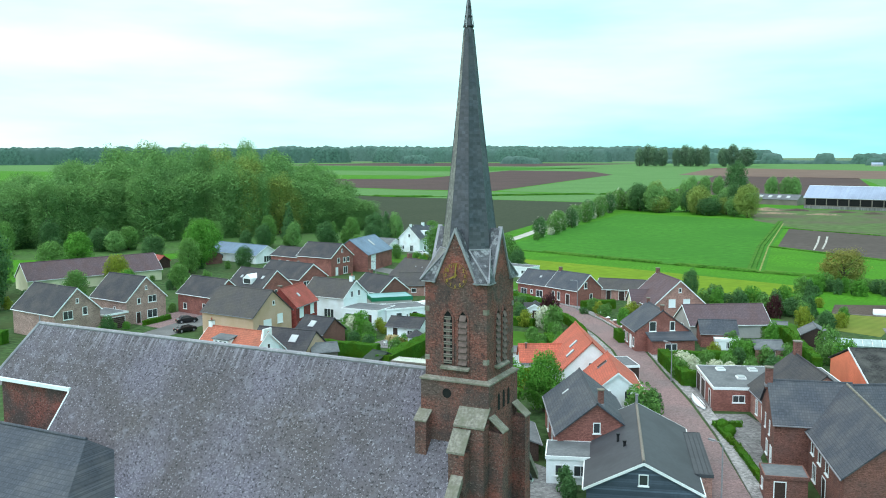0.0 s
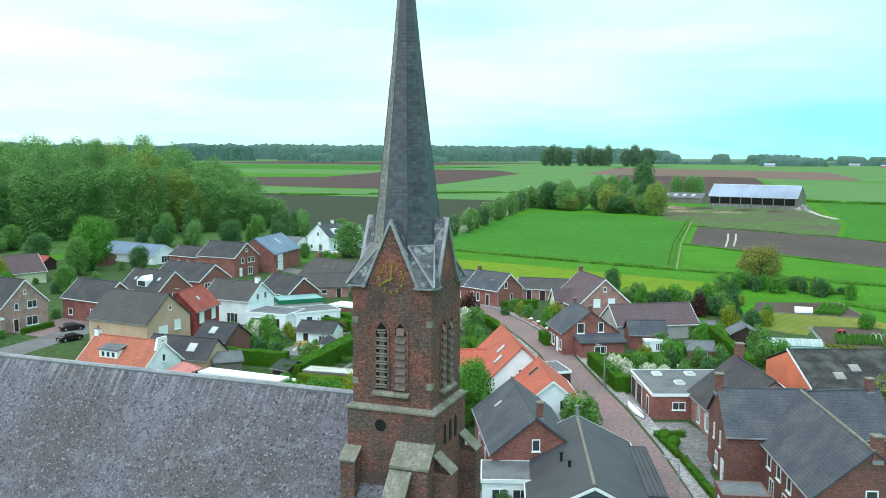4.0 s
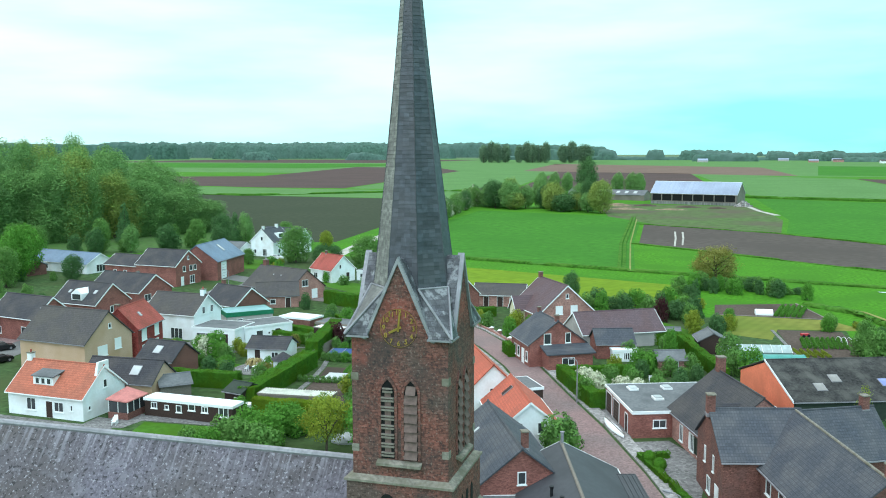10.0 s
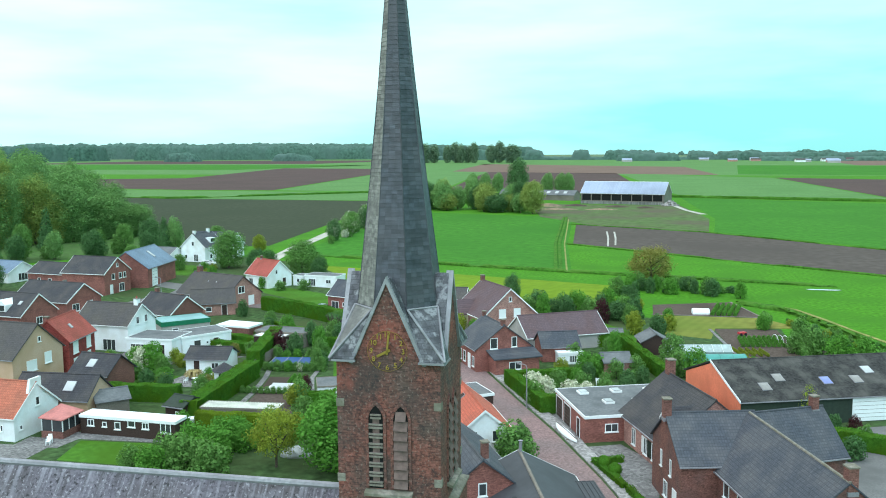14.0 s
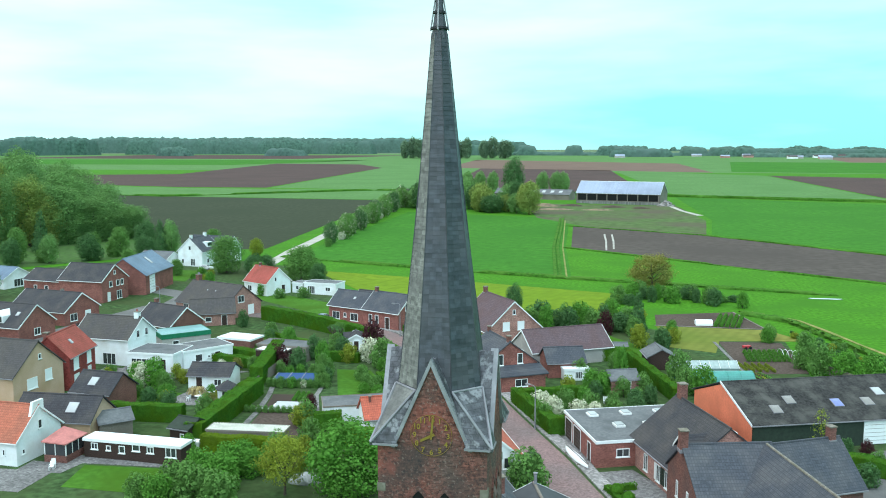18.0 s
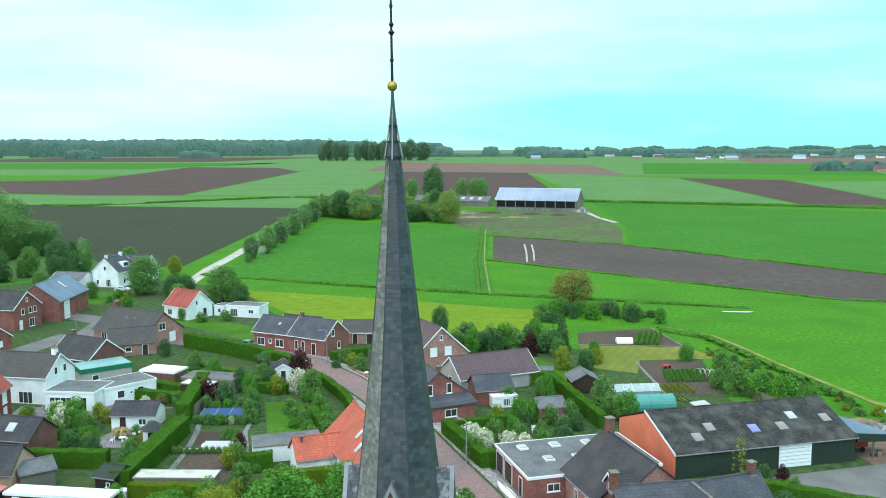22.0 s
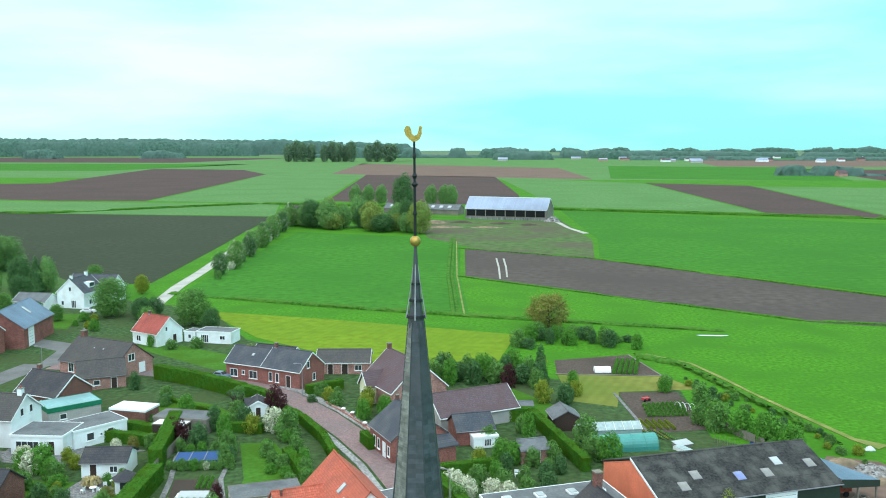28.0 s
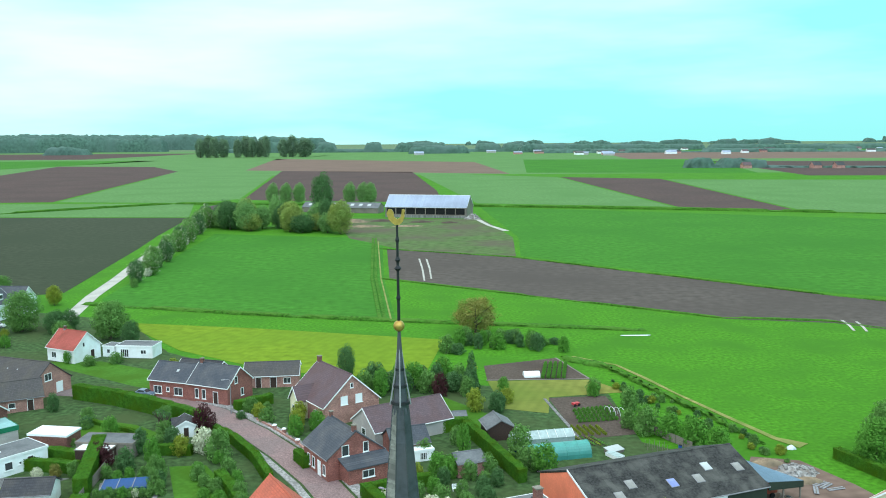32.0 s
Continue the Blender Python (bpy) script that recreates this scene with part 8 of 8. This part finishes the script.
for x, y, s in ((6.4, 58.2, .75), (7.6, 56.2, .75)):
    b_ = thing("clipped_ball", "clipped round box ball", "bush", pose(x, y, 0))
    share("leaves", leaf_mesh("leaves", [(0, 0, s, s, s, s)], 700, .08, M_HEDGE, 5, inner=.05), b_)
    bmb = bmesh.new()
    bmesh.ops.create_icosphere(bmb, subdivisions=2, radius=s * .93, matrix=Matrix.Translation((0, 0, s)))
    part("heart", bmb, M_HEDGE, b_)


# ---- more ground details ----
BEFORE = set(o.name for o in bpy.data.objects)
M_PUDDLE = material("wet pale puddle", (0.62, 0.66, 0.68), 0.15, spread=0.1, grain=1, relief=0, spec=0.8)
M_EARTH = material("pale dug earth", (0.28, 0.2, 0.13), 0.95, spread=0.4, grain=1.5, patch=0.4, second=(0.14, 0.11, 0.075), relief=0.8)
M_RUBBLE = material("grey rubble", (0.3, 0.29, 0.28), 0.9, spread=0.4, grain=3, patch=1, second=(0.16, 0.13, 0.11), island=0.4)
M_DRYGRASS = material("dry grass", (0.24, 0.23, 0.07), 0.95, spread=0.3, grain=0.8, patch=0.2, second=(0.13, 0.18, 0.03), relief=0.6)
M_PEACH = tiles("peach roof tile", (0.55, 0.28, 0.2), (0.45, 0.24, 0.17))
M_YELLOW = material("yellow paint", (0.7, 0.5, 0.02), 0.6, spread=0.1, grain=3)
for a, b in (((0.4, 336), (2.2, 280)), ((3.4, 335), (4.7, 284)), ((116, 205), (113, 192)), ((119, 203), (115.8, 191))):
    way("wheel_track", [a, ((a[0] + b[0]) / 2 + .3, (a[1] + b[1]) / 2), b], [.7, .7, .6], 0.085, M_TRACK, "pale dry wheel track across the seedbed", "track", 0.03)
bm = bmesh.new()
v_ = [bm.verts.new((55.5 + math.cos(a) * (3.8 + .5 * math.sin(3 * a)), 189.9 + math.sin(a) * (.9 + .25 * math.cos(2 * a)), 0.09)) for a in [k * math.pi / 14 for k in range(28)]]
bm.faces.new(v_)
tagged(part("puddle", bm, M_PUDDLE), "pale puddle lying in the meadow", "puddle", kind="structure")


def mound(name, x, y, rx, ry, h, mat, label, category, seed):
    """A low uneven heap."""
    r = random.Random(seed)
    b = bmesh.new()
    rings = []
    for k in range(7):
        u = k / 6
        rings.append([b.verts.new((math.cos(a) * rx * (1 - u) * (1 + r.uniform(-.16, .16)), math.sin(a) * ry * (1 - u) * (1 + r.uniform(-.16, .16)), h * math.sin(u * 1.57) * (1 + r.uniform(-.1, .18)) - .03 * (k == 0))) for a in [2 * math.pi * j / 20 for j in range(20)]])
    for p_, q_ in zip(rings, rings[1:]):
        for j in range(20):
            b.faces.new((p_[j], p_[(j + 1) % 20], q_[(j + 1) % 20], q_[j]))
    b.faces.new(rings[-1])
    root = thing(name, label, category, pose(x, y, 0.03))
    part("mound", b, mat, root, smooth=True)
    return root


def rubble(root, n, rx, ry, h, seed, mat, size=.25):
    """Loose broken lumps lying over a heap."""
    r = random.Random(seed)
    for k in range(n):
        a, d = r.uniform(0, 6.28), r.random() ** .5
        x, y, s = math.cos(a) * rx * d, math.sin(a) * ry * d, size * r.uniform(.5, 1.5)
        o = part("lump", boxes((-s, s, -s * .7, s * .7, -s * .3, s * .45)), mat, root)
        o.matrix_basis = pose(x, y, h * math.sin((1 - d) * 1.57) + .08, r.uniform(-25, 25), r.uniform(-25, 25), r.uniform(0, 180))


hp_ = mound("rubble_heap", 57.4, 97.3, 3.2, 2.4, 1.0, M_RUBBLE, "heap of grey rubble and broken concrete", "heap", 3)
rubble(hp_, 60, 3.0, 2.2, 1.0, 5, M_RUBBLE)
for k, (x, y, rx, ry, h) in enumerate([(-38, 497, 9, 4, 1.6), (-22, 500, 7, 3, 1.2), (-30, 470, 10, 5, .9), (2, 492, 8, 3, 1.0), (-6, 470, 9, 4, .7), (18, 486, 6, 3, .9)]):
    mound("earth_heap", x, y, rx, ry, h, M_SOIL if k % 2 else M_EARTH, "low heap of churned earth before the barn", "heap", 20 + k)
yr_ = mound("rubble_heap", 33, 510, 5, 4, 2.6, M_RUBBLE, "dark heap of scrap at the barn's end", "heap", 31)
rubble(yr_, 24, 4.6, 3.6, 2.4, 32, M_RUBBLE, .8)
way("yard_track", [(36, 505), (40, 470), (47, 440)], [3, 2.4, 3.6], 0.1, M_TRACK, "pale rutted track across the yard", "track", 0.04)
mound("earth_heap", 54.4, 101.0, 2.6, 1.8, .7, M_EARTH, "low heap of pale dug earth", "heap", 6)
mound("earth_heap", 57.6, 93.6, 2.4, 1.5, .6, M_EARTH, "low heap of reddish earth", "heap", 8)
for k, (x, y, turn) in enumerate([(58.9, 92.4, 30), (59.4, 91.6, 38), (60.3, 90.4, 15), (57.2, 90.0, 70)]):
    pl = thing("scrap_sheet", "grey scrap sheet lying on the yard", "scrap", pose(x, y, .1 + .02 * k, 4, 0, turn), "scrap by the heap")
    part("sheet", boxes((-1.4, 1.4, -.35, .35, 0, .06)), M_LEAD, pl)
    part("batten", boxes((-1.3, 1.3, -.05, .05, .06, .14)), M_WOOD_GREY, pl)
ground_piece("bare_yard", [(47, 92), (53, 104), (60, 102), (64, 92), (66, 84), (58, 78), (50, 82)], 0.045, M_F_GREYBROWN, "bare trodden earth by the shed", "yard")
edge_pts = [(33, 168), (41.5, 160), (45.5, 148), (48.4, 137.8), (53, 124), (57.5, 111.1), (60.8, 107.2)]
way("dry_bank", [(x + 2.6, y + 1.2) for x, y in edge_pts], [1.0, .8, 1.0, .7, 1.0, 1.2, 3.0], 0.11, M_DRYGRASS, "dry pale bank at the meadow edge", "bank", 0.08)
# rank grass on the ditch banks and along the meadow edge
for line, wide, lump in (([(-700, 648, 1.5), (-314, 552, 1.5), (-187, 655, 1.5)], 5, 4), ([(-187, 655, 1.6), (36, 606, 1.8), (195, 553, 1.8), (440, 465, 1.6)], 5, 3), ([(-104, 243, .7), (-50, 224, .8), (-8, 212, .8), (60, 196, .5)], 3.2, 1.2),
                         ([(440, 190, .4), (205, 121, .5), (112, 204, .5), (83, 211, .5), (-14, 286, .5)], 1.6, 2), ([(230, 152, .4), (128, 244, .5), (39, 338, .5), (-19, 371, .4)], 1.6, 2), ([(33, 168, .6), (41.5, 160, .7), (45.5, 148, .7), (48.4, 137.8, .7), (53, 124, .7), (57.5, 111.1, .7)], 4.5, .9)):
    far_wood("grass_bank", line, int(abs(line[0][0])), "rank green grass on a bank", wide, lump, 0.25, M_BANK, "grass", wide * .12)
for side_ in (-1, 1):
    line = [(-10 + side_ * .7, 214), (-16 + side_ * .7, 286), (-22 + side_ * .7, 412)]
    way("grass_bank", line, [1.0] * 3, 0.3, M_BANK, "rank green grass beside the ditch", "grass", 0.3)
way("field_track", [(-7.6, 214), (-13.4, 286), (-19.6, 400)], [.5] * 3, 0.075, M_DRYGRASS, "dry trodden strip beside the crop", "track", 0.05)

# ---- the plots behind the shed ----
for x, y, s in ((39.1, 115.6, 2.4), (45.6, 109.0, 2.4), (39.5, 129.5, 1.9), (42.4, 113.0, 2.1), (48.4, 106.0, 2.0), (36.8, 118.6, 1.6)):
    plant("bush_c" if x > 42 else "bush_a", x, y, s, "rough fresh green shrub by the plots", s * 1.1)
plant("tree_c", 70.8, 99.2, 1.15, "full fresh green tree at the meadow edge", 1.0)
plant("tree_a", 75.0, 103.5, 1.3, "full green tree at the meadow edge", 1.15)
hedge([(66.3, 102.4), (69.6, 93.4), (72.0, 86.0)], 1.4, 1.8)
hedge([(30.5, 72.5), (44, 66.0)], 1.8, 1.9)
house("house", "house corner with a peach tiled roof", (60.6, 75.6), (66.0, 79.6), 6.2, 3.0, 4.0, M_CREAM, M_PEACH, [("b", 0, .9, 1.2, 1.2, "w"), ("l", 0, 3.2, .8, 1.0, "w")], trim=True)
sk = thing("waste_skip", "yellow painted metal skip in the yard", "skip", pose(55.0, 80.2, .05, 0, 0, 25))
part("tub", plate([(-1.3, -.8, 0), (1.3, -.8, 0), (1.8, -.8, 1.2), (-1.8, -.8, 1.2)], (0, 1.6, 0)), M_YELLOW, sk)
part("rim", boxes((-1.9, 1.9, -.9, -.8, 1.1, 1.25), (-1.9, 1.9, .8, .9, 1.1, 1.25)), M_YELLOW, sk)
part("load", boxes((-1.6, 1.6, -.7, .7, 1.2, 1.3)), M_RUBBLE, sk)
cf = thing("cold_frame", "white cold frame with glass lids", "cold frame", pose(31.4, 104.8, .05, 0, 0, -60))
part("frame", boxes((-1.4, 1.4, -.8, .8, 0, .5)), M_TRIM, cf)
for k in range(3):
    part("lid", boxes((-1.35 + k * .92, -.5 + k * .92, -.75, .75, .5, .56)), M_GHOUSE, cf)
for k in range(7):
    pr = thing("bed_row", "row of low green vegetables", "vegetables", pose(24.6 + k * .95, 112.8 - k * .12, .06, 0, 0, -68), "vegetable rows")
    share("leaves", leaf_mesh("leaves", [(x * .55 - 2.2, 0, .12, .3, .2, .2) for x in range(9)], 160, .12, M_LEAF_YELLOW if k % 2 else M_LEAF_BRIGHT, 40 + k), pr)
    part("soil_ridge", boxes((-2.6, 2.6, -.18, .18, 0, .08)), M_SOIL, pr)
for x, y, mt, lb in ((15.6, 106.9, M_BLUEPLASTIC, "blue plastic barrel by the greenhouse"), (42.6, 107.2, M_BLUEPLASTIC, "blue plastic barrel by the plots")):
    br_ = thing("barrel", lb, "barrel", pose(x, y, 0))
    part("drum", tube(bmesh.new(), [(0, 0, .02), (0, 0, .3), (0, 0, .6), (0, 0, .95)], [.28, .32, .32, .28], 14), mt, br_)
    part("lid", tube(bmesh.new(), [(0, 0, .95), (0, 0, 1.0)], [.27, .25], 14), M_IRON, br_)
for k in range(10):
    st = thing("plant_stake", "thin wooden plant stake in a bed", "stake", pose(37.4 + (k % 5) * .7, 109.4 - k * .35, .04, rt.uniform(-6, 6), 0, 0), "plant stakes")
    part("pole", tube(bmesh.new(), [(0, 0, 0), (0, 0, 1.3)], [.035, .03], 5), M_WOOD_GREY, st)

# ---- gardens west of the road ----
house("shed", "small dark garden shed with a white front", (-40.9, 121.4), (-39.7, 117.6), 2.9, 2.0, 1.6, M_WHITE, M_T_DARK, [("r", 0, .05, .8, 1.7, "d")], category="shed", trim=True)
hedge([(-42.7, 109.6), (-37.0, 109.2)], 1.3, 1.7)
hedge([(-60.2, 109.0), (-53.6, 106.9)], 1.6, 1.8)
hedge([(-31.9, 74.2), (-29.3, 74.9)], 1.5, 2.1)
hedge([(-27.0, 68.4), (-19.6, 70.3)], 1.2, 2.1, "leafy climbing hedge before the orange roofed wing", M_HEDGE_PALE)
hedge([(-59.5, 126.6), (-47.5, 119.0)], .8, .7, "low clipped box hedge")
hedge([(-19.0, 105.6), (-17.4, 102.6)], 1.3, 2.0)
hedge([(-29.6, 98.0), (-26.4, 92.0), (-24.6, 88.0)], 1.6, 1.6)
for x, y, s in ((-33.0, 98.4, 1.3), (-31.4, 95.6, 1.1), (-29.4, 93.6, 1.2), (-33.8, 101.2, 1.0), (-30.6, 91.4, .9), (-28.0, 90.0, 1.0), (-26.6, 86.8, 1.1)):
    plant("bush_a" if s > 1 else "bush_c", x, y, s, "round green shrub by the garden lawn", s * .9)
for x, y in ((-44.1, 120.4), (-45.6, 122.0)):
    pt = thing("pollard_tree", "knotty pruned pollard tree in the garden", "tree", pose(x, y, 0))
    b = bmesh.new()
    tube(b, [(0, 0, -.1), (.05, 0, 1.2), (0, .05, 2.1)], [.22, .18, .2], 7)
    part("trunk", b, M_BARK, pt)
    for k in range(7):
        a = k * .9
        part("limb", tube(bmesh.new(), [(0, 0, 1.9), (math.cos(a) * .6, math.sin(a) * .6, 2.5), (math.cos(a) * 1.0, math.sin(a) * 1.0, 3.3)], [.1, .08, .09], 5), M_BARK, pt)
    share("crown", leaf_mesh("crown", [(0, 0, 3.2, 1.1, 1.1, .5)], 260, .1, M_LEAF_DARK, 5), pt)


garden_chair(-57.2, 54.4, 30)
garden_chair(-51.0, 86.4, 120)
garden_chair(-52.4, 84.6, 200)
gt = thing("garden_table", "white round garden table on the terrace", "table", pose(-51.6, 85.6, .06))
part("tabletop", tube(bmesh.new(), [(0, 0, .7), (0, 0, .74)], [.6, .6], 18), M_TRIM, gt)
for a in (0, 1.57, 3.14, 4.71):
    part("leg", tube(bmesh.new(), [(math.cos(a) * .4, math.sin(a) * .4, 0), (math.cos(a) * .3, math.sin(a) * .3, .7)], [.03, .03], 6), M_TRIM, gt)
ground_piece("terrace", [(-61, 56.0), (-56.4, 55.6), (-56.4, 47), (-66, 47), (-66, 52.8), (-61, 53)], 0.045, M_PAVING, "grey paved terrace by the cottage", "terrace")
ground_piece("terrace", [(-56, 96.6), (-78, 98.2), (-77, 93.6), (-66, 92.6), (-56, 93.4)], 0.045, M_PAVING, "grey paved terrace behind the white house", "terrace")
ground_piece("terrace", [(-56.5, 86.6), (-49.6, 87.4), (-49.2, 82.6), (-55.8, 82.0)], 0.045, M_PAVING, "paved terrace by the summer house", "terrace")
ground_piece("lawn", [(-66, 86.6), (-57.4, 86.0), (-57.4, 77.6), (-62.4, 75.6), (-66, 79)], 0.04, M_LAWN, "small green lawn behind the brick shed", "lawn")
ground_piece("lawn", [(-62, 95.6), (-58, 95.6), (-56.8, 92), (-60, 91.4)], 0.05, M_LAWN, "small green lawn by the path", "lawn")
ground_piece("parking", [(-112, 96), (-98, 94), (-97, 76), (-112, 78)], 0.058, M_ROAD, "red brick parking place by the houses", "parking")
ground_piece("lawn", [(-112, 66), (-105, 64), (-104, 54), (-113, 56)], 0.045, M_LAWN, "green front garden lawn", "lawn")
ground_piece("church_path", [(-11, 38), (-5, 35), (-1, 24), (-6, 20), (-14, 30)], 0.05, M_PAVING, "grey paved passage beside the church", "path")
tr = thing("box_trailer", "white box trailer parked by the church", "trailer", pose(-8.9, 32.2, 0.05, 0, 0, 112))
part("box", boxes((-2.0, 2.0, -.85, .85, .5, 2.2)), M_TRIM, tr)
for sx in (-.4, .5):
    for sy in (-.8, .8):
        part("wheel", tube(bmesh.new(), [(sx, sy - .08, .32), (sx, sy + .08, .32)], [.32, .32], 14), M_IRON, tr)
part("drawbar", tube(bmesh.new(), [(2.0, 0, .55), (3.2, 0, .45)], [.06, .05], 6), M_IRON, tr)
house("shed", "dark wooden shed in the passage", (-14.0, 44.0), (-10.6, 37.2), 2.6, 2.0, 1.6, M_WOOD_DARK, M_BITUMEN, [], category="shed", trim=False)
for x, y, s in ((-10.4, 40.6, .7), (-8.6, 39.0, .6), (-3.6, 30.6, 1.0), (-2.6, 28.6, .9)):
    plant("bush_b", x, y, s, "dark potted shrub beside the passage", s * 1.4)
# flat porch in the corner of the large house
flat_building("porch", "flat-roofed brick porch of the large house", ((14.6, 36.6), (18.4, 37.6), 3.4), 2.7, M_BRICK_OLD, [("f", -.6, .05, 1.0, 2.1, "d"), ("l", 1.6, 1, .9, 1.0, "w")], "porch", None, M_BRICK_OLD)
for x, y, s in ((-118, 92, 1.3), (-113, 91.6, 1.0), (-107.6, 73.4, .8), (-107.6, 66.5, .9), (-104.6, 98.8, .9), (-132, 92, 1.8), (-134, 76, 1.6), (-133, 62, 2.0), (-129, 58, 1.7)):
    plant("bush_c" if s < 1 else "bush_a", x, y, s, "green front garden shrub by the houses", s)
hedge([(-107.4, 84.6), (-107.0, 77.6)], .9, 1.0, "low clipped front hedge")

# under the lean-to of the long shed
M_RUST = material("rusty red paint", (0.32, 0.06, 0.035), 0.75, spread=0.3, grain=4, second=(0.16, 0.06, 0.04))
tc_ = thing("farm_trailer", "rusty red farm trailer under the lean-to", "trailer", pose(48.9, 88.4, .05, 0, 0, 18))
part("bed", boxes((-1.7, 1.7, -.9, .9, .7, .9)), M_RUST, tc_)
for y_ in (-.9, .85):
    part("side_board", boxes((-1.7, 1.7, y_, y_ + .05, .9, 1.45)), M_RUST, tc_)
part("tailboard", boxes((1.65, 1.7, -.85, .85, .9, 1.45)), M_RUST, tc_)
for sx in (-.8, .8):
    for sy in (-.95, .95):
        part("wheel", tube(bmesh.new(), [(sx, sy - .1, .4), (sx, sy + .1, .4)], [.4, .4], 14), M_IRON, tc_)
part("drawbar", tube(bmesh.new(), [(-1.7, 0, .7), (-3.0, 0, .5)], [.07, .05], 6), M_RUST, tc_)
for k in range(7):
    bd = thing("loose_board", "pale weathered board leaning on the trailer", "board", pose(50.4 + .25 * k, 87.2 + .1 * k, .12 + .05 * k, 0, -14 + 3 * k, 20 + 17 * k), "boards under the lean-to")
    part("plank", boxes((-1.3, 1.3, -.09, .09, 0, .05)), M_WOOD_GREY, bd)
dr = thing("oil_drum", "pale dented drum beside the boards", "drum", pose(51.6, 86.2, .04))
part("drum", tube(bmesh.new(), [(0, 0, 0), (0, 0, .3), (0, 0, .6), (0, 0, .88)], [.29, .3, .3, .29], 16), M_WOOD_GREY, dr)
part("rim", tube(bmesh.new(), [(0, 0, .86), (0, 0, .92)], [.31, .31], 16), M_IRON, dr)
mound("pale_stone", 60.8, 107.2, .9, .6, .6, M_PUDDLE, "pale boulder at the meadow edge", "stone", 9)
bt = thing("birch_tree", "slender airy young birch before the shed door", "tree", pose(30.6, 74.0, 0))
share("trunk", trunk_mesh("trunk", 6.2, .07, 9, 61, .9), bt)
share("crown", leaf_mesh("crown", blob_set(16, 1.5, 2.3, 1.6, 62, .6), 700, .07, M_LEAF_YELLOW, 63, 0.0, .9), bt)
# pampas grass: arching dry blades
pg = thing("pampas_grass", "straw coloured pampas grass tuft", "grass", pose(-54.4, 84.6, .04))
rp = random.Random(31)
M_STRAW = material("dry straw blades", (0.36, 0.28, 0.12), 0.9, spread=0.3, grain=3, island=0.3)
blades = bmesh.new()
for k in range(260):
    a, ln = rp.uniform(0, 6.28), rp.uniform(.7, 1.6)
    dx_, dy_ = math.cos(a), math.sin(a)
    pts = [(dx_ * ln * f, dy_ * ln * f, 1.9 * ln * f * (1.15 - f) * 1.5) for f in (.05, .4, .75, 1.0)]
    w_ = .05
    row = [(blades.verts.new((x - dy_ * w_, y + dx_ * w_, z)), blades.verts.new((x + dy_ * w_, y - dx_ * w_, z))) for x, y, z in pts]
    for p_, q_ in zip(row, row[1:]):
        blades.faces.new((p_[0], p_[1], q_[1], q_[0]))
part("blades", blades, M_STRAW, pg)
# low flowers and ground cover in the garden behind the brick shed
for k in range(12):
    x, y = -65 + (k % 4) * 2.1 + rp.uniform(-.5, .5), 78.5 + (k // 4) * 2.4 + rp.uniform(-.5, .5)
    plant(["bush_c", "bush_c", "bush_a", "bush_d"][k % 4], x, y, rp.uniform(.5, .9), "low green border plants", rp.uniform(.35, .6))

# these plots stand square to the church, which is turned a little from the village
for ob in [o for o in bpy.data.objects if o.name not in BEFORE and o.parent is None]:
    ob.matrix_basis = Matrix.Rotation(radians(0.73), 4, "Z") @ ob.matrix_basis
